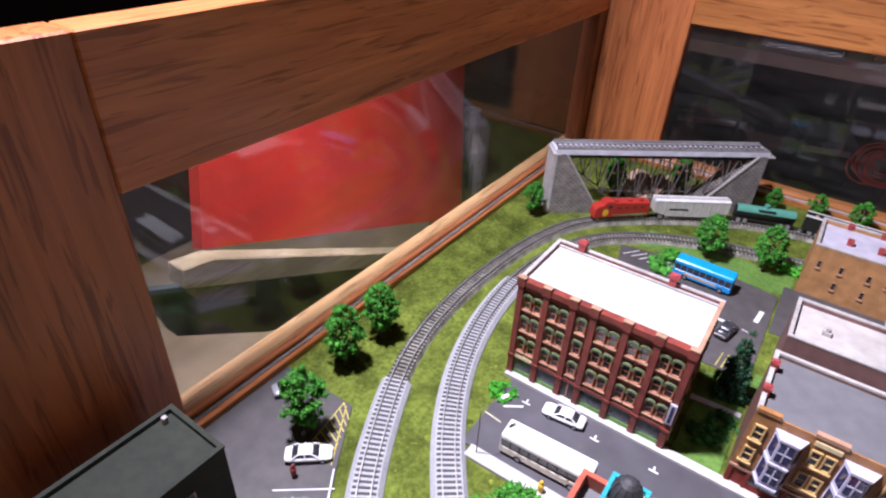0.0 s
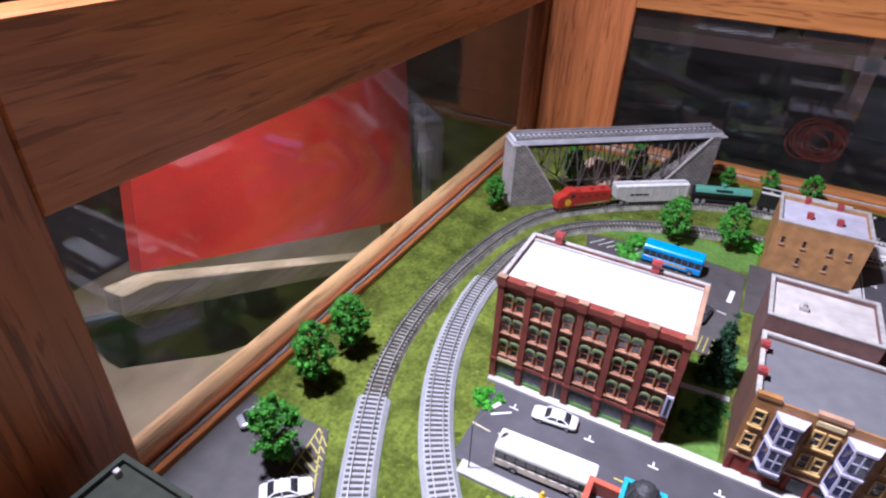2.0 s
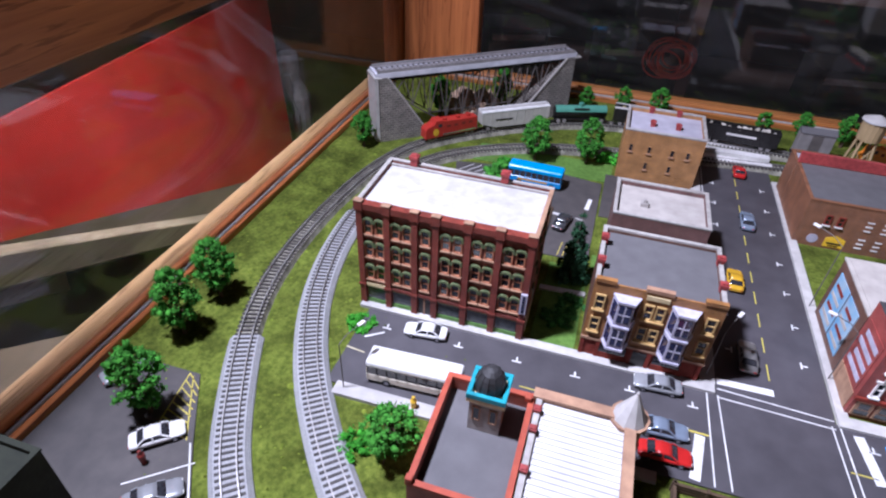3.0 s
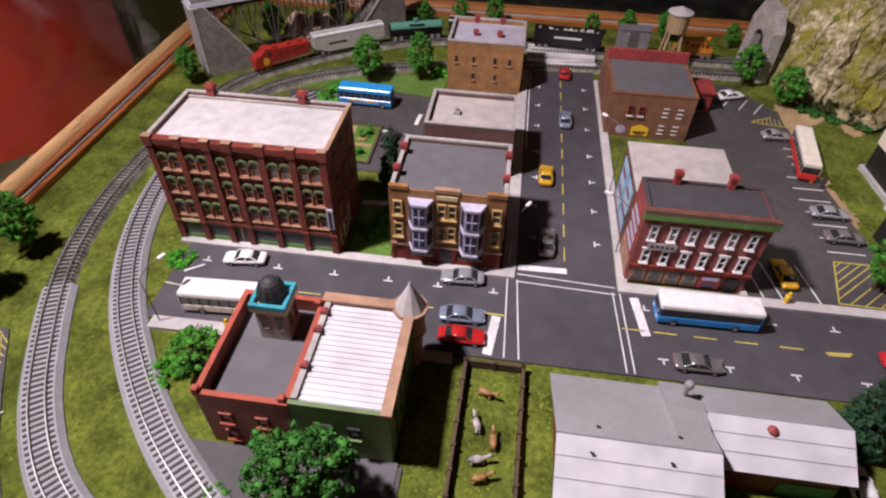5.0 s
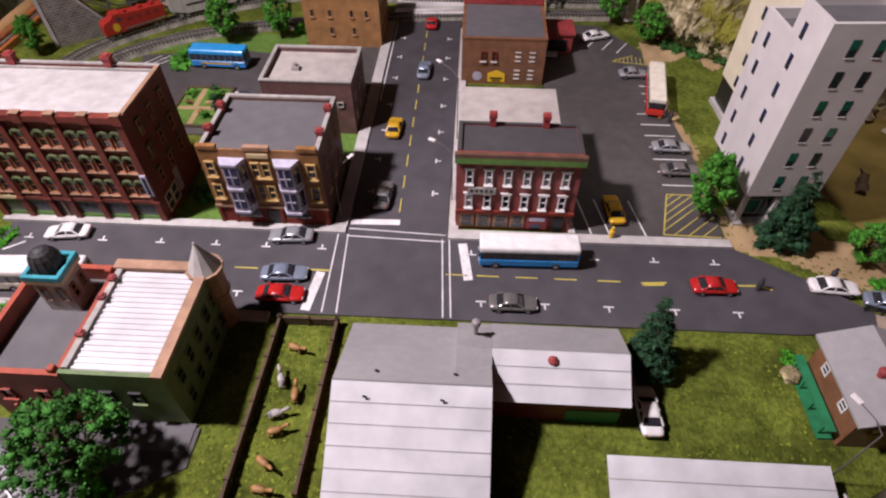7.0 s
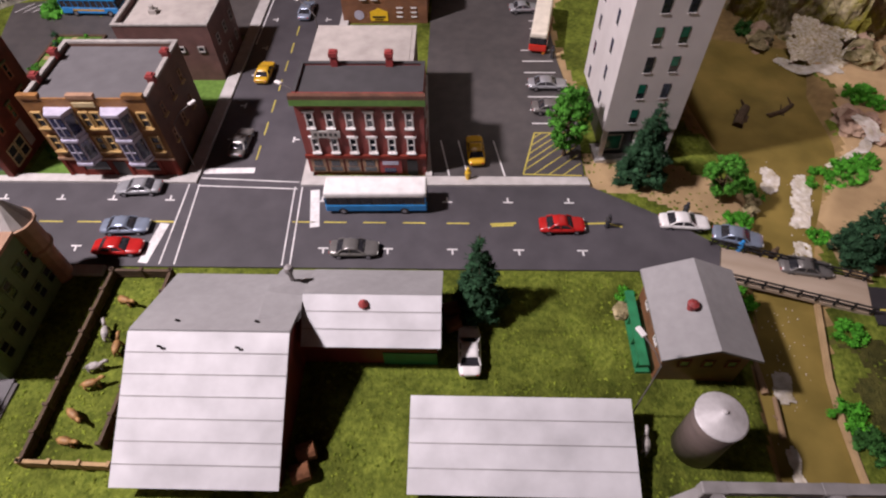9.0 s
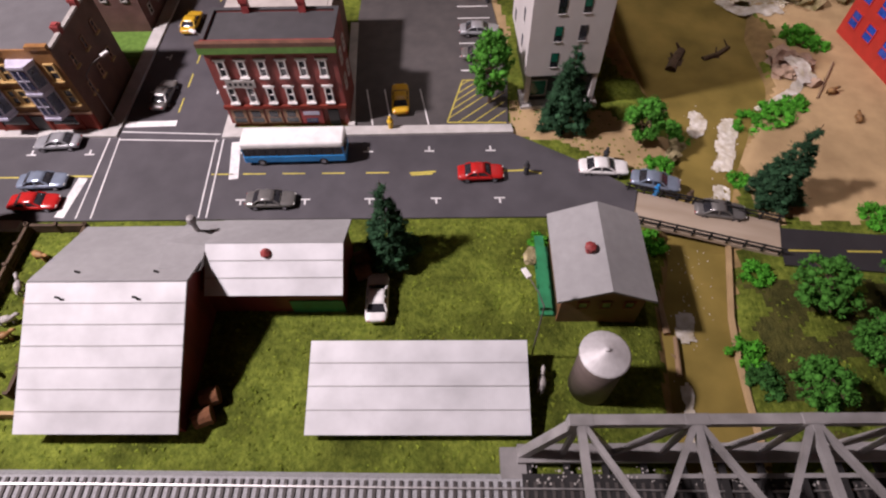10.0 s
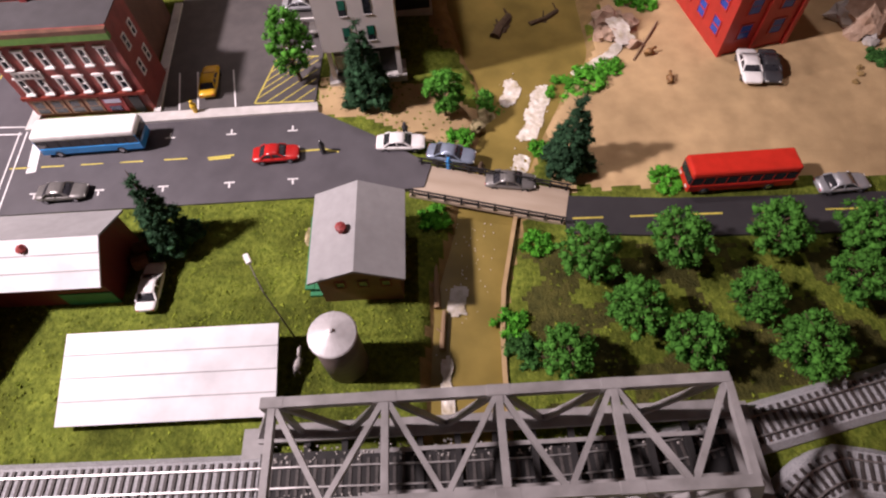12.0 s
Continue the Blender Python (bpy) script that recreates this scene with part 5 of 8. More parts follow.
# ---- the farm ----
def ribbed_slope(name, parent, material, x0, x1, ya, za, yb, zb, t=0.12, seams=5, ribs=True, label=""):
    """A roof slope between two level edges: a sheet with fine ribs and laid seams."""
    bm = nb()
    n = Vector((0, -(zb - za), yb - ya)).normalized()
    if n.z < 0:
        n = -n
    side_prism(bm, [(ya, za), (yb, zb), (yb + n.y * t, zb + n.z * t), (ya + n.y * t, za + n.z * t)], x0, x1)
    sl = part(name, bm, material, parent, label)
    for k in range(1, seams):
        f = k / seams
        y, z = ya + (yb - ya) * f, za + (zb - za) * f
        d = Vector((0, yb - ya, zb - za)).normalized() * 0.05
        bm = nb()
        side_prism(bm, [(y + n.y * t, z + n.z * t), (y + d.y + n.y * t, z + d.z + n.z * t), (y + d.y + n.y * (t + 0.03), z + d.z + n.z * (t + 0.03)), (y + n.y * (t + 0.03), z + n.z * (t + 0.03))], x0, x1)
        part("seam", bm, SEAM, sl)
    return sl


def rib_mat(name, c1, c2, per_m):
    """Corrugated sheet: fine ribs across x."""
    m = mat(name, c1, c2, 50, 0.5, 0.0, big=0.22)
    nt = m.node_tree
    co = nt.nodes.new("ShaderNodeTexCoord")
    w = nt.nodes.new("ShaderNodeTexWave")
    w.inputs["Scale"].default_value, w.wave_type, w.bands_direction = per_m, "BANDS", "X"
    nt.links.new(co.outputs["Object"], w.inputs[0])
    bp = nt.nodes.new("ShaderNodeBump")
    bp.inputs["Distance"].default_value = 0.00003
    nt.links.new(w.outputs[0], bp.inputs["Height"])
    nt.links.new(bp.outputs[0], nt.nodes["Principled BSDF"].inputs["Normal"])
    return m


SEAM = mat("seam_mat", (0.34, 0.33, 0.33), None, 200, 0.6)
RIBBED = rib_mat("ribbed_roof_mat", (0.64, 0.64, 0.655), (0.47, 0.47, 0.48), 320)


def barn():
    b = thing("barn", "dark red barn with white ribbed front roof and grey back roof", "barn", 0, 0, 0)
    x0, x1 = -13.2, -6.0
    bm = nb()
    side_prism(bm, [(-17.5, -0.3), (-6.8, -0.3), (-6.8, 1.95), (-11.5, 4.1), (-17.5, 1.1)], x0, x1)
    part("wall", bm, BARN_RED, b, "dark red board walls")
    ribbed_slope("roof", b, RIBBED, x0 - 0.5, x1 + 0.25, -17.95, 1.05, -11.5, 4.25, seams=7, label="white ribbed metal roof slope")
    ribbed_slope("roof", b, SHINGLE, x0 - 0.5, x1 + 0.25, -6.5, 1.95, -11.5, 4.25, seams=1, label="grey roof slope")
    for x, y, z in ((-11.9, -12.3, 3.9), (-8.1, -12.3, 3.9), (-11.5, -10.8, 3.85), (-7.5, -10.8, 3.85)):
        bm = nb()
        cyl(bm, (x, y, z), (x, y, z + 0.3), 0.055, n=8)
        cyl(bm, (x, y, z + 0.27), (x - 0.16, y, z + 0.36), 0.06, n=8)
        part("roof_pipe", bm, BLACK, b, "bent black roof pipe")
    # wing
    bm = nb()
    side_prism(bm, [(-10.8, -0.3), (-6.7, -0.3), (-6.7, 2.5), (-8.85, 3.5), (-10.8, 2.3)], -5.99, 1.3)
    part("wing_wall", bm, BARN_RED, b, "dark red wing walls")
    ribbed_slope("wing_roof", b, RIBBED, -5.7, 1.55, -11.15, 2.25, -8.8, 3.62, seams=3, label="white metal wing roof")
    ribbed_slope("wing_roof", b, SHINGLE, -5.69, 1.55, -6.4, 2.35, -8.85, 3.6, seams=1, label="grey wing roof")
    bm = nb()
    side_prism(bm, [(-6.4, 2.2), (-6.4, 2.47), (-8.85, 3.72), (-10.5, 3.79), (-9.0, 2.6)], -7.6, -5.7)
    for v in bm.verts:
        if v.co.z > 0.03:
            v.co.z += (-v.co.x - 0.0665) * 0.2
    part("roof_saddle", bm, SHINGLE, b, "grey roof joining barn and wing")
    part("wing_base", boxed(-1.6, -10.86, -0.2, 1.32, -10.802, 1.1), GREEN_PAINT, b, "green painted stable doors")
    bm = nb()
    lathe(bm, [(0.2, 2.9), (0.2, 3.42), (0.29, 3.46), (0.29, 3.56), (0.08, 3.78)], 8, -2.5, -9.3)
    part("cupola", bm, CHIMNEY, b, "small red roof ventilator")
    bm = nb()
    lathe(bm, [(0.13, 3.2), (0.13, 3.95), (0.24, 4.0), (0.26, 4.2), (0.2, 4.36), (0.06, 4.42)], 10, -6.6, -7.6)
    part("roof_vent", bm, STEEL_GREY, b, "grey turbine roof vent")


barn()


def shed():
    b = thing("shed", "long low shed with a white ribbed metal roof", "shed", 0, 0, 0)
    bm = nb()
    side_prism(bm, [(-17.3, -0.3), (-13.9, -0.3), (-13.9, 1.4), (-17.3, 0.5)], 0.6, 10.4)
    part("wall", bm, BARN_RED, b, "dark red board walls")
    ribbed_slope("roof", b, RIBBED, 0.1, 10.95, -17.85, 0.5, -13.45, 1.62, seams=4, label="white ribbed metal roof")
    # Black panels stand for the shaded bays; the wall behind is solid.
    for x in (2, 4, 6, 8):
        part("opening_shade", boxed(x - 0.6, -17.36, -0.1, x + 0.6, -17.302, 0.4), BLACK, b)


shed()


def farmhouse():
    b = thing("farmhouse", "small brown brick house with a grey gabled roof and green porch", "house", 0, 0, 0)
    bm = nb()
    side_prism(bm, [(12.85, -0.5), (17.15, -0.5), (17.15, 2.6), (15.05, 3.5), (12.85, 2.6)], -11.5, -6.7, "y")
    part("wall", bm, BRICK_ORANGE, b, "brown brick walls")
    for xa, xb in ((12.5, 15.05), (17.5, 15.05)):
        bm = nb()
        side_prism(bm, [(xa, 2.6), (xb, 3.68), (xb, 3.83), (xa, 2.75)], -11.9, -6.3, "y")
        part("roof", bm, SHINGLE, b, "grey corrugated roof slope")
    bm = nb()
    lathe(bm, [(0.2, 3.0), (0.21, 3.75), (0.3, 3.8), (0.3, 3.95), (0.1, 4.05)], 8, 14.3, -9.3)
    part("chimney", bm, CHIMNEY, b, "red chimney pot")
    for x in (14.0, 15.2, 16.4):
        window(b, x, 1.4, 0.6, 0.7, -11.5, BARN_RED, bars=False, depth=0.06)
    por = part("porch_roof", boxed(11.95, -11.3, 0.95, 12.45, -6.6, 1.08), GREEN_PAINT, b, "green porch roof")
    part("deck", boxed(12.0, -11.2, -0.2, 12.84, -6.7, 0.1), GREEN_PAINT, por)
    for y in (-10.9, -9.5, -8.2, -7.0):
        part("post", boxed(12.0, y - 0.06, 0.1, 12.12, y + 0.06, 0.95), GREEN_PAINT, por)
    for y in (-10.2, -8.0):
        side_window(b, 12.85, y, 1.5, 0.6, 0.7, -1, WHITE_PAINT)
        side_window(b, 17.15, y, 1.0, 0.7, 0.9, 1, WHITE_PAINT)


farmhouse()
bm = nb()
lathe(bm, [(1.1, -0.3), (1.1, 3.65), (1.04, 3.7)], 24)
CAP = mat("cap_mat", (0.66, 0.64, 0.64), (0.5, 0.48, 0.48), 200, 0.5, 0.2)
silo = thing("silo", "grey-brown round silo with a shiny metal cap", "silo", 14.2, -15.1, 0)
part("body", bm, mat("silo_mat", (0.17, 0.13, 0.115), (0.11, 0.085, 0.075), 60, 0.6, bump=0.0002, stretch=(1, 1, 4)), silo, smooth=True)
bm = nb()
lathe(bm, [(1.16, 3.63), (1.18, 3.7), (1.12, 3.76), (0.12, 4.16), (0.1, 4.25), (0.03, 4.27)], 24)
part("cap", bm, CAP, silo, "pale metal cone cap")

rng = random.Random(11)
FENCE_WOOD = mat("fence_mat", (0.10, 0.06, 0.03), (0.06, 0.035, 0.02), 200, 0.8)
PALE_FENCE = mat("pale_fence_mat", (0.45, 0.3, 0.14), (0.34, 0.22, 0.1), 200, 0.8)


def fence(x0, y0, x1, y1, material, label):
    ln = math.hypot(x1 - x0, y1 - y0)
    f = thing("fence", label, "fence", x0, y0, ground_z(x0, y0), math.degrees(math.atan2(y1 - y0, x1 - x0)), "paddock fences")
    n = max(2, round(ln / 1.5))
    for i in range(n + 1):
        part("post", boxed(-0.08, -0.14, -0.2, 0.08, 0.14, 0.85), material, f, at=(ln * i / n, 0, 0))
    for z in (0.08, 0.32, 0.56):
        part("rail", boxed(0, -0.09, z, ln, 0.09, z + 0.17), material, f)


fence(-18.9, -16.7, -18.7, -5.2, FENCE_WOOD, "dark brown wooden paddock fence")
fence(-15.3, -15.8, -15.1, -5.2, FENCE_WOOD, "dark brown wooden paddock fence")
fence(-18.9, -16.7, -14.4, -16.8, PALE_FENCE, "pale wooden paddock fence")
fence(-18.7, -5.2, -15.1, -5.2, FENCE_WOOD, "dark brown wooden paddock fence")


def animal(x, y, rz, material, label, s=0.82):
    """A small farm animal in plain moulded plastic."""
    bm = nb()
    lump(bm, (0, 0, 0.62 * s), 0.27 * s, rng, 0.85, 0.12, 2)
    for v in bm.verts:
        v.co.x *= 2.1
    cyl(bm, (0.5 * s, 0, 0.72 * s), (0.85 * s, 0, 0.95 * s), 0.14 * s, 0.12 * s, 8)
    cyl(bm, (0.8 * s, 0, 0.95 * s), (1.05 * s, 0, 0.85 * s), 0.13 * s, 0.09 * s, 8)
    for lx in (-0.4, 0.4):
        for ly in (-0.15, 0.15):
            cyl(bm, (lx * s, ly * s, 0.5 * s), (lx * s, ly * s, -0.02), 0.08 * s, 0.06 * s, 6)
    cyl(bm, (-0.6 * s, 0, 0.7 * s), (-0.72 * s, 0, 0.35 * s), 0.03 * s, 0.03 * s, 5)
    ob = single("cow_figurine", bm, material, label, "cow figurine", x, y, ground_z(x, y), rz, "paddock cows", smooth=True)


for x, y, rz, m in ((-17.3, -7.2, -20, BROWN_HIDE), (-17.6, -9.4, 110, DARK_HIDE), (-16.6, -10.3, 95, BROWN_HIDE), (-17.4, -11.5, 15, DARK_HIDE), (-17.2, -12.5, 20, BROWN_HIDE), (-17.4, -14.2, -35, BROWN_HIDE), (-17.2, -15.6, -10, BROWN_HIDE), (11.7, -15.2, 80, DARK_HIDE)):
    animal(x, y, rz, m, "brown plastic cow figurine on grass" if m is BROWN_HIDE else "black and white plastic cow figurine on grass")
HAY = mat("hay_mat", (0.2, 0.08, 0.03), (0.13, 0.05, 0.02), 300, 0.9, bump=0.0006)
for x, y in ((-5.0, -15.9), (-5.1, -16.9), (2.0, -7.6), (2.1, -8.5)):
    bm = nb()
    cyl(bm, (-0.45, 0, 0.45), (0.45, 0, 0.45), 0.48, n=12)
    single("hay_bale", bm, HAY, "round rust-brown hay bale beside the barn", "hay bale", x, y, ground_z(x, y), 20, "hay bales")

# ---- bridges ----
def road_bridge():
    b = thing("road_bridge", "pale plank road bridge with black railings over the stream", "bridge", 18.0, -3.45, -0.15, -14.6)
    L = 9.3
    part("deck", boxed(-0.2, -1.25, -0.15, L, 1.2, 0.1), mat("plank_mat", (0.46, 0.37, 0.28), (0.36, 0.28, 0.2), 120, 0.8, stretch=(0.2, 1, 1), bump=0.0002), b, "pale worn plank deck")
    for y in (-1.25, 1.2):
        for i in range(10):
            part("post", boxed(i * L / 9.2 - 0.05, y - 0.05, 0.1, i * L / 9.2 + 0.05, y + 0.05, 0.75), BLACK_DULL, b)
        for z in (0.36, 0.64):
            part("railing", boxed(-0.2, y - 0.04, z, L, y + 0.04, z + 0.09), BLACK_DULL, b)
    for x in (1.0, 6.5):
        part("abutment", boxed(x, -1.1, -1.2, x + 0.8, 1.1, -0.15), ROCK_TAN, b)
    b.rotation_euler.y = radians(3.0)


road_bridge()


def beam(bm, p0, p1, w, t):
    """A rectangular bar from one point to another."""
    p0, p1 = Vector(p0), Vector(p1)
    q = (p1 - p0).to_track_quat("Z", "Y")
    ln = (p1 - p0).length
    v = []
    for z in (0, ln):
        for x, y in ((-w, -t), (w, -t), (w, t), (-w, t)):
            v.append(V(bm, *(p0 + q @ Vector((x / 2, y / 2, z)))))
    for f in ((3, 2, 1, 0), (4, 5, 6, 7), (0, 1, 5, 4), (1, 2, 6, 5), (2, 3, 7, 6), (3, 0, 4, 7)):
        bm.faces.new([v[i] for i in f])


def one_beam(name, parent, p0, p1, w, t, material):
    bm = nb()
    beam(bm, p0, p1, w, t)
    return part(name, bm, material, parent)


BRIDGE_STEEL = mat("bridge_steel_mat", (0.34, 0.325, 0.32), (0.21, 0.20, 0.195), 90, 0.42, bump=0.0001, big=0.35)


def rail_bridge():
    b = thing("truss_bridge", "grey steel through truss railway bridge over the stream", "railway bridge", 10.25, -20.65, -0.3, 0.4)
    L, W, H = 22.5, 1.95, 5.6
    for s in (-1, 1):
        y = s * W
        one_beam("bottom_chord", b, (0, y, 0.75), (L, y, 0.75), 0.85, 0.3, BRIDGE_STEEL)
        one_beam("top_chord", b, (2.0, y, H), (L - 2.0, y, H), 0.42, 0.42, BRIDGE_STEEL)
        one_beam("end_post", b, (0.2, y, 0.8), (2.1, y, H), 0.42, 0.42, BRIDGE_STEEL)
        one_beam("end_post", b, (L - 0.2, y, 0.8), (L - 2.1, y, H), 0.42, 0.42, BRIDGE_STEEL)
        n = 4
        for i in range(n):
            xa, xb = 2.1 + i * (L - 4.2) / n, 2.1 + (i + 1) * (L - 4.2) / n
            xm = (xa + xb) / 2
            one_beam("diagonal", b, (xa, y, H), (xm, y, 0.8), 0.26, 0.26, BRIDGE_STEEL)
            one_beam("diagonal", b, (xb, y, H), (xm, y, 0.8), 0.26, 0.26, BRIDGE_STEEL)
            one_beam("vertical", b, (xa, y, H), (xa, y, 0.8), 0.22, 0.22, BRIDGE_STEEL)
            part("gusset", boxed(xa - 0.5, y - 0.24, H - 0.45, xa + 0.5, y + 0.24, H + 0.22, bev=0.04), BRIDGE_STEEL, b)
    n = 4
    for i in range(n + 1):
        xa = 2.1 + i * (L - 4.2) / n
        one_beam("strut", b, (xa, -W, H), (xa, W, H), 0.3, 0.36, BRIDGE_STEEL)
        if i < n:
            xb = 2.1 + (i + 1) * (L - 4.2) / n
            xm = (xa + xb) / 2
            one_beam("brace", b, (xa, W, H), (xm, -W, H), 0.22, 0.3, BRIDGE_STEEL)
            one_beam("brace", b, (xb, W, H), (xm, -W, H), 0.22, 0.3, BRIDGE_STEEL)
    for i in range(13):
        x = 0.5 + i * (L - 1) / 12
        one_beam("floor_beam", b, (x, -W, 0.45), (x, W, 0.45), 0.3, 0.2, BLACK_DULL)
    for x in (-0.8, L - 0.4):
        part("pier", boxed(x, -2.3, -0.6, x + 1.2, 2.3, 0.62), BRIDGE_STEEL, b, "grey bridge shoe")
    for y in (-0.95, 0.95):
        one_beam("stringer", b, (0.3, y, 0.56), (L - 0.3, y, 0.56), 0.2, 0.12, BRIDGE_STEEL)


rail_bridge()


tagged(part("bridge_deck", strip_mesh("bridge_deck", [(10.4 + i * 1.5, -20.72) for i in range(16)], 2.3, 0.395, 0.1, BLACK_DULL), BLACK_DULL), "dark open deck under the bridge rails", "bridge deck", kind="structure")
DARK_STEEL = mat("dark_steel_mat", (0.15, 0.13, 0.12), (0.09, 0.08, 0.075), 90, 0.6)


def trestle():
    b = thing("trestle_bridge", "grey railway trestle with stone block abutments, display model", "railway bridge", -51.2, 29.3, 0, 38.9)
    L, H, W = 24.2, 7.2, 1.2
    for xs, foot in (((0.0, 1.1, 6.0), 1), ((L, L - 1.1, L - 7.5), -1)):
        bm = nb()
        pts = [(xs[0], -0.3), (xs[2], -0.3), (xs[1], H), (xs[0], H)]
        side_prism(bm, pts, -W - 0.2, W + 0.2, "y")
        part("abutment", bm, STONE_BLOCK, b, "grey stone block abutment")
        x0, x1 = sorted((xs[0] - foot * 0.35, xs[0]))
        if foot > 0:
            part("coping", boxed(x0, -W - 0.3, -0.3, x1, W + 0.3, H + 0.1), CONCRETE, b, "pale end cap")
        part("bearing", boxed(x0 - 0.1, -W - 0.25, H - 0.12, x1 + 0.4, W + 0.25, H + 0.02), GREY_STONE, b)
        one_beam("edge_stone", b, (xs[1], -W - 0.2, H), (xs[2], -W - 0.2, 0), 0.2, 0.2, GREY_STONE)
    part("girder", boxed(-0.2, -W, H - 0.1, L + 0.2, W, H + 0.45), mat("pale_steel_mat", (0.66, 0.66, 0.72), (0.5, 0.5, 0.56), 100, 0.5), b, "pale grey deck girder")
    part("girder", boxed(0.0, -W + 0.2, H - 0.5, L, W - 0.2, H - 0.1), BLACK_DULL, b)
    n = 11
    lower = lambda x: max(1.6, H - 0.5 - min(x, L - x) * 0.75)
    for y in (-W + 0.3, W - 0.3):
        for i in range(n):
            xa, xb = 1 + i * (L - 2) / n, 1 + (i + 1) * (L - 2) / n
            xm = (xa + xb) / 2
            one_beam("brace", b, (xa, y, H - 0.5), (xm, y, lower(xm)), 0.09, 0.09, DARK_STEEL)
            one_beam("brace", b, (xb, y, H - 0.5), (xm, y, lower(xm)), 0.09, 0.09, DARK_STEEL)
            one_beam("post", b, (xm, y, H - 0.5), (xm, y, lower(xm)), 0.09, 0.09, DARK_STEEL)
            one_beam("chord", b, (xa, y, lower(xa)), (xb, y, lower(xb)), 0.13, 0.13, DARK_STEEL)
        for x in (9, 12, 15):
            one_beam("leg", b, (x, y, lower(x)), (x, y * 1.3, -0.2), 0.16, 0.16, DARK_STEEL)
    for i in range(40):
        piece("tie", TIE_MESH, b, at_cm(0.3 + i * 0.6, 0, H + 0.45))
    for y in (-0.45, 0.45):
        part("rail", boxed(0, y - 0.05, H + 0.54, L, y + 0.05, H + 0.7), RAIL, b)
    for y in (-1.1, 1.1):
        part("guard", boxed(0, y - 0.05, H + 0.45, L, y + 0.05, H + 0.75), STEEL_GREY, b)


trestle()

# ---- vehicles ----
GLASS_CAR = mat("car_glass_mat", (0.02, 0.02, 0.025), (0.04, 0.04, 0.045), 300, 0.1, spec=0.8)
LAMP_WHITE, LAMP_RED = paint("lamp_lens_mat", (0.7, 0.7, 0.65)), paint("tail_lens_mat", (0.45, 0.02, 0.02))


def wheel(parent, x, y, r=0.27, t=0.16):
    bm = nb()
    cyl(bm, (x, y - t / 2, r), (x, y + t / 2, r), r, n=12)
    w = part("wheel", bm, TYRE, parent)
    s = 1 if y > 0 else -1
    bm = nb()
    cyl(bm, (x, y + s * t * 0.5, r), (x, y + s * t * 0.6, r), r * 0.55, n=10)
    part("rim", bm, CHROME, w)


def loft(sections, close=True):
    """A skin over cross-sections of equal point counts, closed at both ends."""
    bm = nb()
    rows = [[V(bm, *p) for p in s] for s in sections]
    n = len(rows[0])
    for a, c in zip(rows, rows[1:]):
        for k in range(n):
            bm.faces.new((a[k], a[(k + 1) % n], c[(k + 1) % n], c[k]))
    bm.faces.new(rows[0][::-1])
    bm.faces.new(rows[-1])
    return bm


def hull(x, w, z0, zs, z1):
    """One cross-section of a car body: sill, waist and rounded shoulder."""
    return [(x, sg * k * w, z) for sg, order in ((-1, 1), (1, -1)) for k, z in ((0.86, z0), (1.0, zs - 0.1), (1.0, zs), (0.88, z1 - 0.03), (0.6, z1))[::order]]


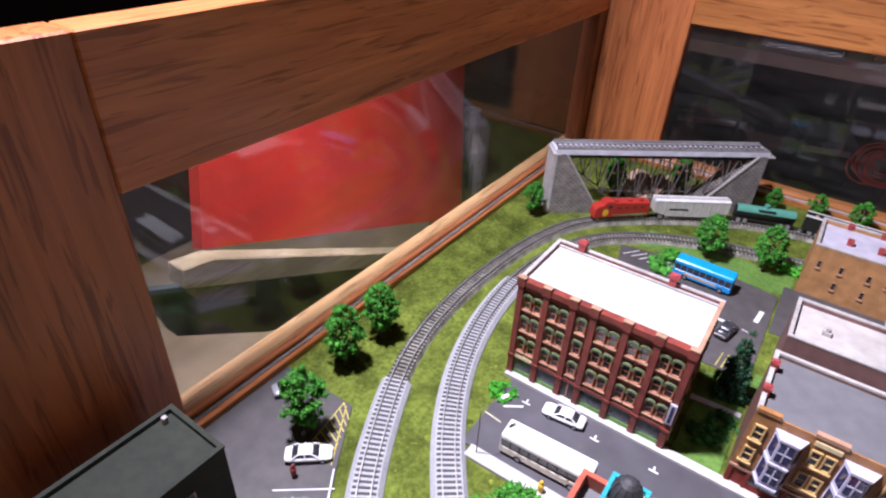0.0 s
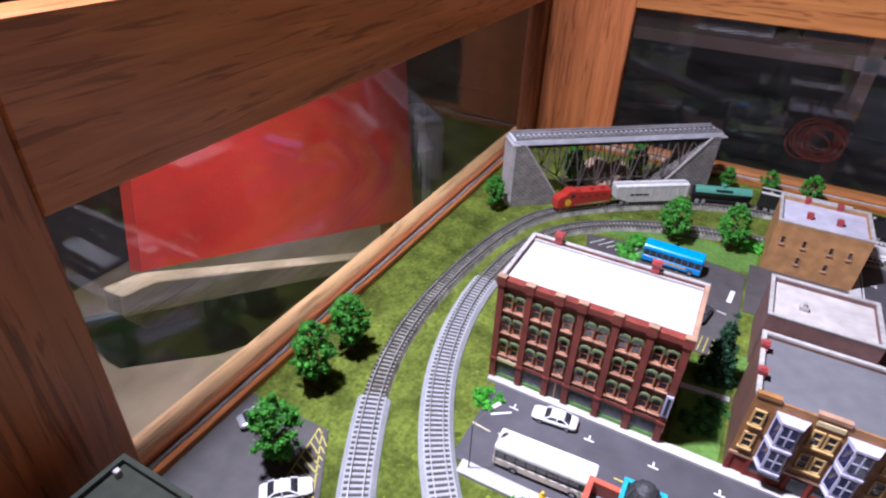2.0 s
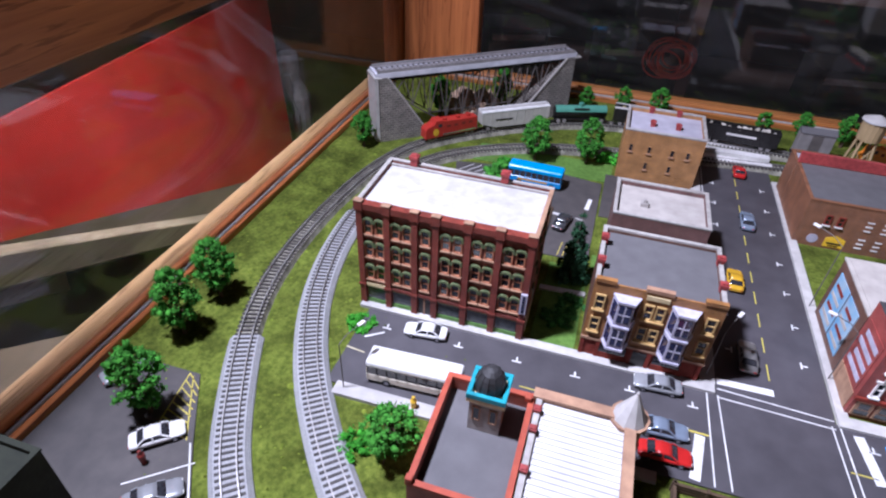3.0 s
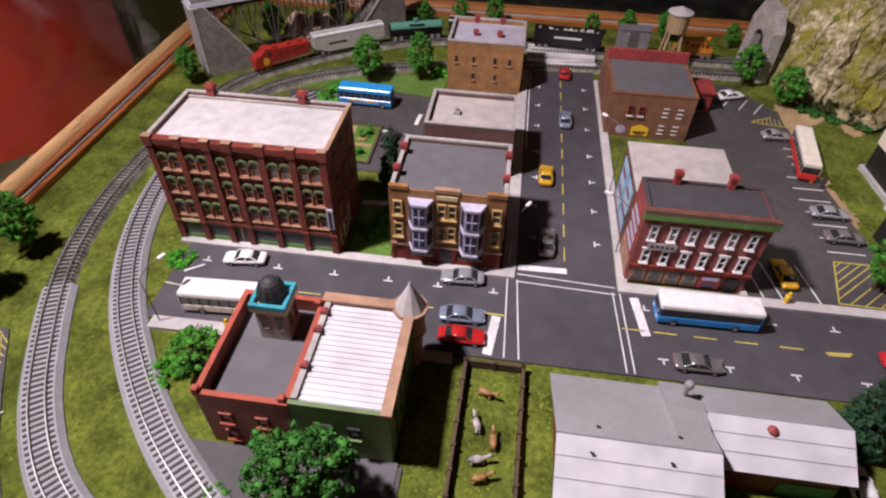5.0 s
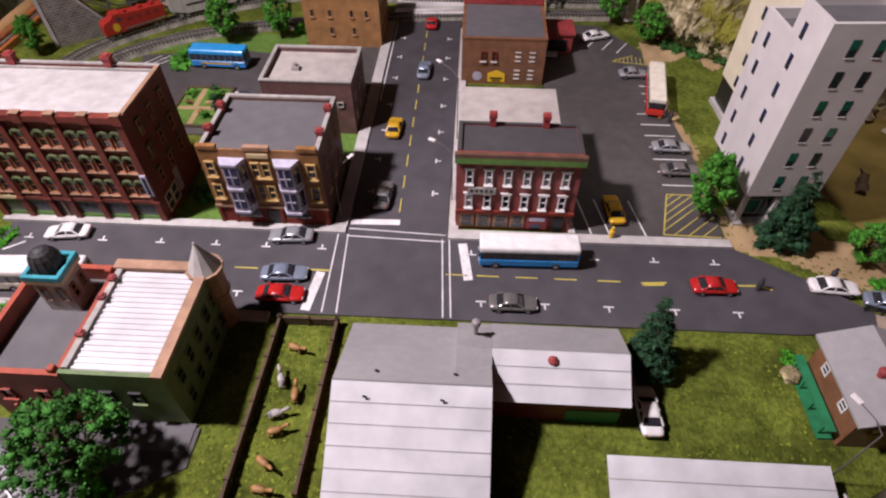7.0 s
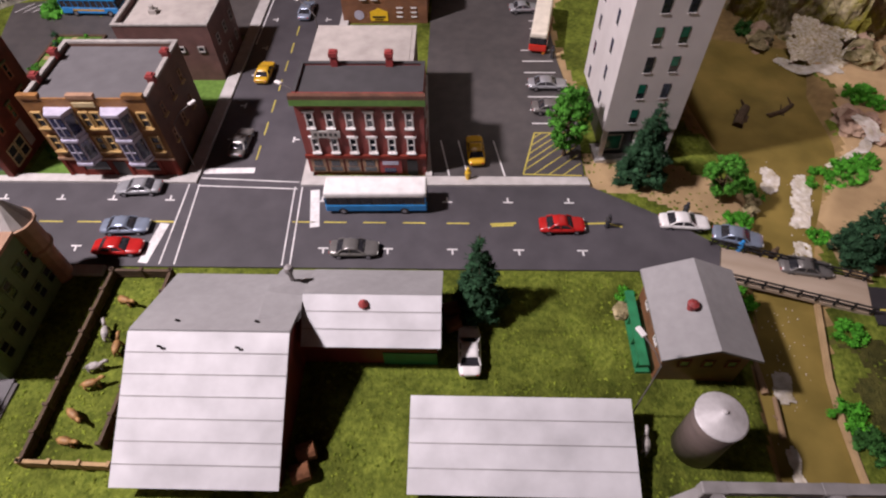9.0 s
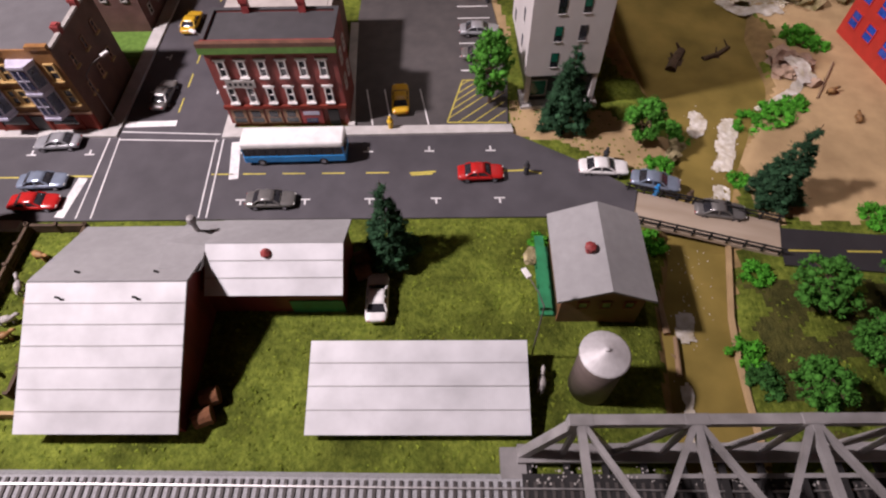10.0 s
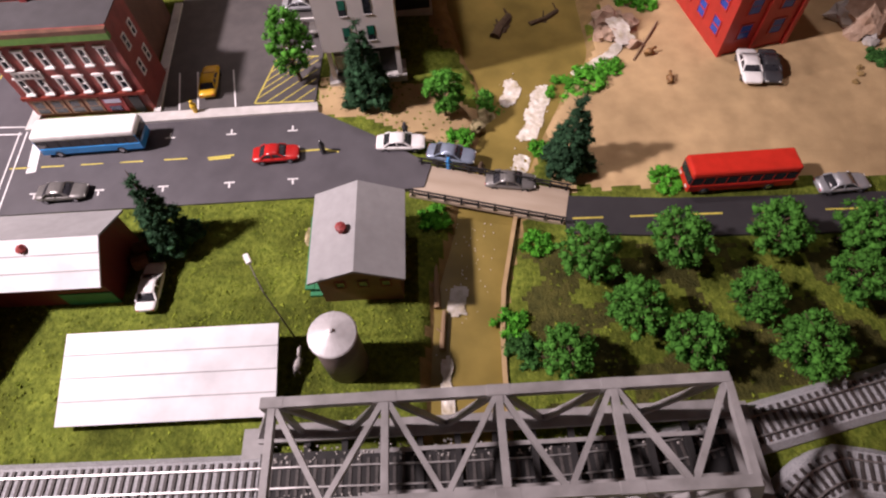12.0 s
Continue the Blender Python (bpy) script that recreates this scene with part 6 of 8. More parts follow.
def car(x, y, rz, body, label, group="cars on the streets", L=3.25, W=1.32, H=1.0, roof=None, z=None, rear=None):
    b = thing("car", label, "car", x, y, (fall(x) if z is None else z) + 0.01, rz, group)
    h, w = L / 2, W / 2
    secs = [(-1.0, 0.72, 0.30, 0.46, 0.54), (-0.97, 0.86, 0.22, 0.48, 0.60), (-0.85, 0.96, 0.18, 0.50, 0.64), (-0.5, 1.0, 0.17, 0.5, 0.66), (0.0, 1.0, 0.17, 0.5, 0.65), (0.4, 1.0, 0.17, 0.49, 0.62), (0.8, 0.95, 0.18, 0.46, 0.56), (0.95, 0.84, 0.22, 0.42, 0.49), (1.0, 0.68, 0.28, 0.38, 0.43)]
    part("body", loft([hull(f * h, k * w, a, c, e) for f, k, a, c, e in secs]), body, b, smooth=True)
    if rear:
        part("rear_deck", loft([hull(f * h * 1.004, k * w * 1.01, a, c, e + 0.008) for f, k, a, c, e in secs[:4]]), rear, b, smooth=True)
    cab = [(-0.74, 0.80, 0.6), (-0.62, 0.82, 0.72), (-0.42, 0.74, 0.9), (-0.2, 0.72, 0.95), (0.04, 0.72, 0.94), (0.2, 0.74, 0.86), (0.36, 0.82, 0.7), (0.47, 0.84, 0.6)]
    ring = lambda f, k, top, t=0.0: [(f * h, -w * 0.9, 0.56), (f * h, -w * (k + 0.9) / 2, (top + 0.56) / 2), (f * h, -w * k, top - 0.03 + t), (f * h, -w * k * 0.6, top + t), (f * h, w * k * 0.6, top + t), (f * h, w * k, top - 0.03 + t), (f * h, w * (k + 0.9) / 2, (top + 0.56) / 2), (f * h, w * 0.9, 0.56)]
    part("glass", loft([ring(*c) for c in cab]), GLASS_CAR, b, "dark tinted cabin glass", True)
    top = [[(f * h, sg * w * k * q, zt + dz) for sg, order in ((-1, 1), (1, -1)) for q, dz in ((1.03, -0.05), (0.98, 0.01), (0.6, 0.035))[::order]] for f, k, zt in cab[2:6]]
    part("roof", loft(top), roof or body, b, smooth=True)
    for s in (-1, 1):
        for xa, xb, za, zb in ((-0.66, -0.42, 0.64, 0.92), (-0.12, -0.14, 0.62, 0.95), (0.44, 0.2, 0.61, 0.88)):
            bm = nb()
            beam(bm, (xa * h, s * w * 0.9, za), (xb * h, s * w * 0.745, zb), 0.1, 0.045)
            part("pillar", bm, roof if (rear and xa < 0) else body, b)
        for xw in (-0.6 * h, 0.6 * h):
            wheel(b, xw, s * (w - 0.07), 0.24)
        bm = boxed(h - 0.1, s * w * 0.6 - 0.1, 0.36, h + 0.0, s * w * 0.6 + 0.1, 0.45)
        bevel(bm, 0.02)
        part("headlight", bm, LAMP_WHITE, b)
        bm = boxed(-h - 0.01, s * w * 0.62 - 0.1, 0.44, -h + 0.08, s * w * 0.62 + 0.1, 0.54)
        bevel(bm, 0.02)
        part("taillight", bm, LAMP_RED, b)
    b.scale = (0.95, 0.95, 0.86)
    return b


def bus(x, y, rz, body, roof, label, L=6.7, W=1.65, H=2.0, stripe=None, z=None):
    b = thing("bus", label, "bus", x, y, (fall(x) if z is None else z) + 0.01, rz, "buses")
    h = L / 2
    bm = boxed(-h, -W / 2, 0.25, h, W / 2, 0.9)
    bevel(bm, 0.08)
    part("body", bm, body, b)
    part("window_band", boxed(-h + 0.06, -W / 2 + 0.03, 0.9, h - 0.06, W / 2 - 0.03, 1.5), GLASS_CAR, b, "dark bus windows")
    n = 9
    for s in (-1, 1):
        for i in range(n + 1):
            xx = -h + 0.1 + i * (L - 0.2) / n
            part("pillar", boxed(xx - 0.022, s * W / 2 - 0.045, 0.9, xx + 0.022, s * W / 2 - 0.02, 1.55), roof if body is P_BUSRED else BLACK_DULL if stripe is None and 0 < i < n else body, b)
    bm = boxed(-h, -W / 2, 1.45, h, W / 2, H - 0.04)
    for v in bm.verts:
        if v.co.z > 1.7 * CM:
            v.co.y *= 0.95
    bevel(bm, 0.2, 3)
    part("roof", bm, roof, b, smooth=False)
    if stripe:
        for s in (-1, 1):
            y0, y1 = sorted((s * W / 2, s * (W / 2 + 0.01)))
            part("stripe", boxed(-h * 0.6, y0, 0.55, h * 0.5, y1, 0.72), stripe, b)
    for xw in (-0.55 * h, 0.66 * h):
        for s in (-1, 1):
            wheel(b, xw, s * (W / 2 - 0.07), 0.3)
    for s in (-1, 1):
        part("headlight", boxed(h - 0.03, s * W * 0.32 - 0.12, 0.5, h + 0.03, s * W * 0.32 + 0.12, 0.65), LAMP_WHITE, b)
    part("rear_window", boxed(-h - 0.01, -W * 0.36, 1.0, -h + 0.05, W * 0.36, 1.5), GLASS_CAR, b)
    part("windscreen", boxed(h - 0.04, -W * 0.42, 0.9, h + 0.01, W * 0.42, 1.46), GLASS_CAR, b)
    return b


car(-35.75, 1.55, 186, P_WHITE, "white saloon car parked at the kerb")
car(-19.7, 2.05, 183, P_SILVER, "silver saloon car at the kerb")
car(-19.35, -1.45, 3, P_BLUEGREY, "blue-grey saloon car waiting at the stop line")
car(-19.2, -3.2, 2, P_RED, "red sports car at the kerb", H=0.9)
car(-4.15, -3.15, 1, P_GREY, "dark grey saloon car parked at the kerb")
car(9.05, -1.05, 2, P_RED, "bright red sports car in the street", L=3.1)
car(17.0, -0.55, -3, P_WHITE, "white saloon car stopped before the bridge", L=3.3)
car(20.2, -1.6, -14, P_BLUEGREY, "pale blue-grey car on the bridge approach")
car(23.75, -3.85, -8, P_GREY, "dark grey car on the wooden bridge")
car(43.4, -5.4, 3, P_SILVER, "silver car on the black road")
car(41.1, 4.85, -97, P_WHITE, "white car with dark windows parked on sand", L=3.4, W=1.5)
car(42.45, 4.75, -99, P_DARK, "dark grey car parked beside the white one on sand", L=3.3, W=1.4)
car(-13.85, 15.4, 88, P_TAXI, "yellow taxi in the side street", L=3.0)
car(-12.0, 25.1, 88, P_BLUEGREY, "pale blue saloon car in the side street")
car(-11.9, 34.9, 88, P_RED, "small red car at the level crossing", L=2.6)
car(-13.7, 6.7, 87, P_GREY, "dark vintage car parked in shade")
car(3.55, 6.0, 94, P_TAXI, "golden yellow car in the parking lot", "cars in the lot")
car(5.5, 32.9, 22, P_WHITE, "white car at the back of the parking lot", "cars in the lot")
car(9.4, 13.9, 0, P_SILVER, "silver car in a parking stall", "cars in the lot")
car(9.5, 10.9, 0, P_GREY, "dark grey car in a parking stall", "cars in the lot")
car(8.2, 25.5, 5, P_SILVER, "silver car behind the red and cream bus", "cars in the lot", L=2.8)
car(3.05, -10.2, 91, P_WHITE, "white car parked on the farm grass", "cars in the lot")
car(-47.9, -11.7, 41, P_WHITE, "white saloon car in the corner lot", "cars in the lot")
car(-45.6, -14.9, 41, P_SILVER, "silver saloon car in the corner lot", "cars in the lot")
car(-53.2, -8.3, 62, P_SILVER, "silver car beside the case wall", "cars in the lot", L=3.0)
car(-28.5, 18.9, 78, P_DARK, "dark grey car behind the brick block", "cars in the lot", L=2.9)
bus(-3.05, 0.85, 181, P_BUSBLUE, P_WHITE, "blue and white city bus in the street", stripe=None)
bus(-35.0, -2.85, 3, P_CREAM, P_WHITE, "cream bus with a white roof at the kerb", L=6.2)
bus(-32.2, 25.4, -2, P_BUSBLUE, P_BLUE, "bright blue bus in the rear yard", L=5.5, stripe=P_TAXI)
bus(9.5, 21.7, 80, P_BUSRED, P_CREAM, "red bus with a cream roof in the lot", L=6.6, W=1.5)
bus(37.3, -4.55, 181, P_BUSRED, P_BUSRED, "all-red city bus on the black road", L=6.4, stripe=P_RED)


# ---- the train ----
def on_track(p, q):
    return (p[0] + q[0]) / 2, (p[1] + q[1]) / 2, math.degrees(math.atan2(q[1] - p[1], q[0] - p[0])), math.hypot(q[0] - p[0], q[1] - p[1])


def bogies(b, h):
    for x in (-h * 0.68, h * 0.68):
        bg = part("bogie", boxed(x - 0.6, -0.5, 0.12, x + 0.6, 0.5, 0.36), BLACK, b)
        for dx in (-0.36, 0.36):
            for y in (-0.46, 0.46):
                bm = nb()
                cyl(bm, (x + dx, y - 0.06, 0.24), (x + dx, y + 0.06, 0.24), 0.24, n=10)
                part("wheel", bm, STEEL_GREY, bg)


def rolling_stock(name, label, p, q):
    x, y, a, ln = on_track(p, q)
    b = thing(name, label, "train", x, y, 0.58, a, "goods train")
    b.scale.z = 1.22
    bogies(b, ln / 2)
    return b, ln / 2 - 0.15


def loco(p, q, paint_mat, label, nose=True):
    b, h = rolling_stock("locomotive", label, p, q)
    bm = nb()
    if nose:
        side_prism(bm, [(-h, 0.3), (h, 0.3), (h, 1.65), (-h * 0.3, 1.7), (-h * 0.34, 1.95), (-h * 0.6, 1.95), (-h * 0.66, 1.5), (-h * 0.92, 1.42), (-h * 0.99, 1.15)], -0.62, 0.62, "y")
    else:
        side_prism(bm, [(-h, 0.3), (h, 0.3), (h, 0.95), (h * 0.55, 0.95), (h * 0.55, 1.7), (-h * 0.8, 1.7), (-h * 0.8, 0.95), (-h, 0.95)], -0.62, 0.62, "y")
    bevel(bm, 0.1, 2)
    part("body", bm, paint_mat, b, smooth=False)
    for s in (-1, 1):
        y0, y1 = sorted((s * 0.62, s * 0.635))
        part("window", boxed(-h * 0.52, y0, 1.3, -h * 0.38, y1, 1.6), GLASS_CAR, b)
        part("stripe", boxed(-h * 0.35, y0, 0.45, h * 0.95, y1, 0.6), CHROME, b)
        for k in range(4):
            part("grille", boxed(-h * 0.2 + k * h * 0.28, y0, 1.15, -h * 0.05 + k * h * 0.28, y1, 1.4), BARN_RED, b)
        bm = nb()
        cyl(bm, (-h * 0.6, s * 0.6, 0.85), (-h * 0.6, s * 0.64, 0.85), 0.36, n=14)
        part("crest", bm, YELLOW, b, "round yellow crest")
    for x in (-0.2, 0.3, 0.7):
        bm = nb()
        cyl(bm, (h * x, 0, 1.7), (h * x, 0, 1.9), 0.25, n=12)
        part("fan", bm, paint_mat, b)


def covered_hopper(p, q):
    b, h = rolling_stock("hopper_wagon", "pale grey covered hopper wagon with a white roof", p, q)
    bm = nb()
    side_prism(bm, [(-h, 0.75), (-h * 0.6, 0.3), (h * 0.6, 0.3), (h, 0.75), (h, 1.75), (-h, 1.75)], -0.62, 0.62, "y")
    part("body", bm, P_HOPPER, b)
    part("roof", boxed(-h, -0.66, 1.75, h, 0.66, 1.95, bev=0.05), P_WHITE, b)
    part("walkway", boxed(-h, -0.2, 1.95, h, 0.2, 2.02), CONCRETE, b)
    for i in range(9):
        x = -h * 0.95 + i * h * 1.9 / 8
        for s in (-1, 1):
            y0, y1 = sorted((s * 0.62, s * 0.66))
            part("rib", boxed(x - 0.04, y0, 0.6, x + 0.04, y1, 1.75), P_HOPPER, b)
    for s in (-1, 1):
        y0, y1 = sorted((s * 0.661, s * 0.67))
        part("lettering", boxed(-h * 0.6, y0, 1.0, -h * 0.1, y1, 1.12), BLACK, b)


def tank_wagon(p, q):
    b, h = rolling_stock("tank_wagon", "dark green round tank wagon", p, q)
    bm = nb()
    cyl(bm, (-h, 0, 1.05), (h, 0, 1.05), 0.62, n=20)
    bevel(bm, 0.12)
    part("tank", bm, BLACK, b, smooth=True)
    bm = nb()
    side_prism(bm, [(0.64 * math.cos(math.pi * (0.08 + 0.84 * k / 14)), 1.05 + 0.64 * math.sin(math.pi * (0.08 + 0.84 * k / 14))) for k in range(15)], -h * 0.97, h * 0.97)
    part("upper_shell", bm, P_TANK, b, "green upper shell")
    bm = nb()
    cyl(bm, (0, 0, 1.5), (0, 0, 1.95), 0.3, n=12)
    part("dome", bm, P_TANK, b)
    part("frame", boxed(-h, -0.5, 0.32, h, 0.5, 0.48), BLACK, b)
    part("walkway", boxed(-0.9, -0.7, 1.5, 0.9, 0.7, 1.55), BLACK, b)


def open_hopper(p, q, load, label, rim):
    b, h = rolling_stock("coal_wagon", label, p, q)
    bm = nb()
    for q4 in ((-h, -0.62, h, -0.54), (-h, 0.54, h, 0.62), (-h, -0.54, -h + 0.08, 0.54), (h - 0.08, -0.54, h, 0.54)):
        box(bm, q4[0], q4[1], 0.4, q4[2], q4[3], 1.8)
    part("body", bm, BLACK, b)
    part("floor", boxed(-h, -0.54, 0.32, h, 0.54, 0.5), BLACK, b)
    for s in (-1, 1):
        y0, y1 = sorted((s * 0.56, s * 0.68))
        part("rim", boxed(-h, y0, 1.72, h, y1, 1.86), rim, b)
        for i in range(10):
            x = -h * 0.95 + i * h * 1.9 / 9
            ya, yb = sorted((s * 0.62, s * 0.67))
            part("rib", boxed(x - 0.04, ya, 0.45, x + 0.04, yb, 1.72), BLACK, b)
        ya, yb = sorted((s * 0.672, s * 0.68))
        part("lettering", boxed(-h * 0.4, ya, 1.05, h * 0.4, yb, 1.25), WHITE_PAINT, b)
    bm = nb()
    for i in range(26):
        lump(bm, (rng.uniform(-h * 0.9, h * 0.9), rng.uniform(-0.4, 0.4), rng.uniform(1.55, 1.75)), rng.uniform(0.15, 0.32), rng, 0.7, 0.4, 1)
    tagged(part("load", bm, load, b, "heap of pale stones"), kind="stuff")


loco((-45.6, 28.8), (-40.75, 33.7), P_LOCO, "red and silver diesel locomotive on the outer track")
covered_hopper((-40.5, 33.9), (-33.3, 39.1))
tank_wagon((-32.8, 39.4), (-26.6, 41.7))
open_hopper((-26.0, 41.9), (-16.9, 41.9), ROCK, "black hopper wagon with a white rim", WHITE_PAINT)
open_hopper((-15.8, 41.3), (-7.6, 40.9), FOAM, "black hopper wagon heaped with white stone", BLACK)
loco((0.4, 41.3), (5.0, 41.4), P_ORANGE, "orange diesel locomotive beside the water tower", False)
b, h = rolling_stock("goods_wagon", "dark grey boxy goods wagon behind the workshop", (-6.2, 41.0), (-2.4, 41.1))
part("body", boxed(-h, -0.62, 0.4, h, 0.62, 2.3, bev=0.04), STEEL_GREY, b)
bm = nb()
side_prism(bm, [(-0.7, 2.3), (0.7, 2.3), (0.7, 2.4), (0.0, 2.75), (-0.7, 2.4)], -h - 0.05, h + 0.05)
part("roof", bm, ROOF_GREY, b, "dark grey roof")
for s in (-1, 1):
    y0, y1 = sorted((s * 0.622, s * 0.66))
    part("sliding_door", boxed(-0.55, y0, 0.5, 0.55, y1, 2.2), DARK_STEEL, b)
bm = nb()
for y in (36.9, 38.8, 40.6):
    box(bm, -16.2, y, -0.2, -8.4, y + 1.0, 0.5)
ob = single("level_crossing", bm, WHITE_PAINT, "whitewashed plank level crossing over the tracks", "level crossing")

# ---- trees ----
def flakes(bm, c, r, count, size, rng, flat=0.6):
    for _ in range(count):
        d = Vector((rng.gauss(0, 1), rng.gauss(0, 1), rng.gauss(0, 1))).normalized() * r * rng.uniform(0.75, 1.12)
        p = Vector(c) + d
        a = Vector((rng.gauss(0, 1), rng.gauss(0, 1), rng.gauss(0, flat))).normalized() * size * rng.uniform(0.6, 1.4)
        b2 = a.cross(Vector((rng.gauss(0, 1), rng.gauss(0, 1), rng.gauss(0, 1)))).normalized() * size * rng.uniform(0.5, 1.1)
        bm.faces.new((V(bm, *(p - a)), V(bm, *(p + b2)), V(bm, *(p + a)), V(bm, *(p - b2))))


def tree_parts(seed, h, r, leaf, trunk_h=0.28, squash=1.0, clumps=46):
    """Trunk with limbs, and a crown of many uneven clumps with leaf flakes."""
    rng = random.Random(seed)
    bm = nb()
    th = h * trunk_h
    cyl(bm, (0, 0, -0.2), (0, 0, th), 0.17, 0.12, 7)
    cyl(bm, (0, 0, th), (0.05, 0.03, h * 0.72), 0.12, 0.05, 6)
    for i in range(6):
        a = i * 1.05 + rng.uniform(-0.3, 0.3)
        z = th + (h - th) * rng.uniform(0.0, 0.4)
        cyl(bm, (0, 0, z), (r * 0.65 * math.cos(a), r * 0.65 * math.sin(a), z + r * 0.6), 0.07, 0.025, 5)
    for i in range(22):
        a, z = rng.uniform(0, 6.283), th + (h - th) * rng.uniform(0.05, 0.75)
        k = r * rng.uniform(0.75, 1.02) * (1 - 0.4 * (z - th) / (h - th))
        cyl(bm, (0, 0, z), (k * math.cos(a), k * math.sin(a), z + r * rng.uniform(0.05, 0.4)), 0.06, 0.03, 4)
    trunk = mesh_of("trunk", bm, BARK)
    bm = nb()
    cz = th + (h - th) * 0.5
    hz = (h - th) * 0.5
    for i in range(clumps):
        u, a = rng.uniform(-1, 1), rng.uniform(0, 6.283)
        k = math.sqrt(1 - u * u) * (1.05 if u < 0.2 else 0.92) * rng.uniform(0.5, 1.0)
        c = (r * k * math.cos(a), r * k * math.sin(a), cz + hz * u * rng.uniform(0.8, 1.0))
        cr = rng.uniform(0.11, 0.2) * min(r, 1.5)
        lump(bm, c, cr * 0.9, rng, 0.8, 0.7, 1)
        flakes(bm, c, cr * 1.25, 30, 0.07, rng)
    crown = mesh_of("crown", bm, leaf, True)
    return trunk, crown


def conifer_parts(seed, h, r, leaf):
    """A fir: drooping needle sprays and small clumps crowded into a ragged cone."""
    rng = random.Random(seed)
    bm = nb()
    cyl(bm, (0, 0, -0.2), (0, 0, h * 0.97), 0.14, 0.02, 7)
    trunk = mesh_of("trunk", bm, BARK)
    bm = nb()
    for i in range(270):
        f = 1 - math.sqrt(rng.uniform(0, 1)) if i > 12 else i / 13
        a = rng.uniform(0, 6.283)
        lobe = 1 + 0.16 * math.sin(3 * a + seed) + 0.1 * math.sin(f * 26 + a)
        rr = r * 1.12 * (1 - f) ** 0.78 * lobe * rng.uniform(0.45, 1.0)
        c = Vector((rr * math.cos(a), rr * math.sin(a), h * (0.06 + 0.9 * f) - 0.12 * rr))
        cr = 0.11 + 0.18 * (1 - f) * rng.uniform(0.7, 1.3)
        lump(bm, c, cr, rng, 0.7, 0.7, 1)
        d = Vector((math.cos(a), math.sin(a), 0))
        for _ in range(26):
            e = (d * rng.uniform(-0.2, 1) + Vector((rng.gauss(0, 0.6), rng.gauss(0, 0.6), rng.uniform(-0.7, 0.35)))).normalized()
            s = e.cross(Vector((rng.gauss(0, 1), rng.gauss(0, 1), 1))).normalized() * 0.035
            p = c + Vector((rng.gauss(0, 0.6), rng.gauss(0, 0.6), rng.gauss(0, 0.5))) * cr
            bm.faces.new((V(bm, *(p + s)), V(bm, *(p - s)), V(bm, *(p + e * rng.uniform(0.16, 0.34)))))
    return trunk, mesh_of("crown", bm, leaf)


def plant(name, meshes, x, y, s, rz, label, category, group, tilt=(0, 0), sz=1.0):
    ob = thing(name, label, category, x, y, ground_z(x, y), rz, group)
    ob.matrix_basis = at_cm(x, y, ground_z(x, y), rz, *tilt) @ Matrix.Diagonal((s, s, s * sz, 1))
    for nm, me in zip(("trunk", "crown"), meshes):
        o = new(nm, me)
        o.parent = ob
    return ob


OVAL = [tree_parts(s, 5.2, 1.5, LEAF, 0.16, clumps=125) for s in (1, 2, 3)]
ROUND = [tree_parts(s, 4.2, 1.75, LEAF, 0.18, clumps=125) for s in (4, 5, 6)]
WOODS = [tree_parts(s, 3.7, 1.75, mat("woods_leaf_mat", (0.07, 0.235, 0.032), (0.042, 0.15, 0.02), 200, 0.85, spec=0.15, island=0.25), 0.2, clumps=125) for s in (7, 8, 9)]
BIG = tree_parts(10, 5.6, 2.6, mat("big_leaf_mat", (0.055, 0.20, 0.032), (0.032, 0.12, 0.02), 260, 0.85, spec=0.15, island=0.45), 0.25, clumps=210)
FIRS = [conifer_parts(s, 6.4, 1.5, NEEDLE) for s in (1, 2)]
PINES = [tree_parts(s, 3.0, 0.9, LEAF, 0.2, clumps=75) for s in (12, 13)]
rng = random.Random(5)
for i, (x, y, s) in enumerate(((-51.6, 26.6, 0.8), (-51.8, 0.2, 0.95), (-52.0, -3.9, 1.0), (-49.6, -10.3, 1.0), (-33.1, 30.2, 1.0), (-27.7, 31.6, 1.0), (9.9, 5.9, 1.02), (7.6, 36.5, 0.9))):
    plant("tree", OVAL[i % 3], x, y, s, i * 77, "tall pointed green model tree beside the apartment tower" if x == 9.9 else "green foam-leaved model tree on a brown trunk", "tree", "leafy trees", sz=1.1 if x == 9.9 else 1.12 if x < -49 and y < 2 else 1.0)
for i, (x, y, s, sz) in enumerate(((20.0, 2.2, 0.78, 1.12), (10.7, 32.5, 1.0, 1.0))):
    plant("tree", ROUND[i % 3], x, y, s, i * 50, "round green foam-leaved model tree", "tree", "leafy trees", sz=sz)
plant("tree", BIG, -25.9, -15.0, 1.08, 20, "large dark green model tree with open limbs", "tree", "leafy trees")
plant("tree", ROUND[1], -34.6, -8.0, 0.92, 20, "round green foam-leaved model tree by the town hall", "tree", "leafy trees", sz=0.95)
for i, (x, y) in enumerate(((27.3, -9.7), (32.2, -9.1), (37.6, -8.9), (42.8, -8.9), (29.1, -13.0), (35.4, -12.6), (41.1, -12.0), (31.7, -15.0), (25.5, -15.2), (37.2, -15.5), (45.5, -11.0), (43.5, -15.0), (47.5, -8.8), (49.5, -13.5), (53, -10), (56, -14))):
    plant("tree", WOODS[i % 3], x + rng.uniform(-0.2, 0.2), y - 0.35, rng.uniform(0.8, 0.98), i * 67, "bushy dark green model tree in a small wood", "tree", "trees of the wood")
plant("fir_tree", FIRS[0], -26.7, 11.4, 0.78, 0, "tall dark fir tree beside the rowhouse", "fir tree", "fir trees", sz=1.4)
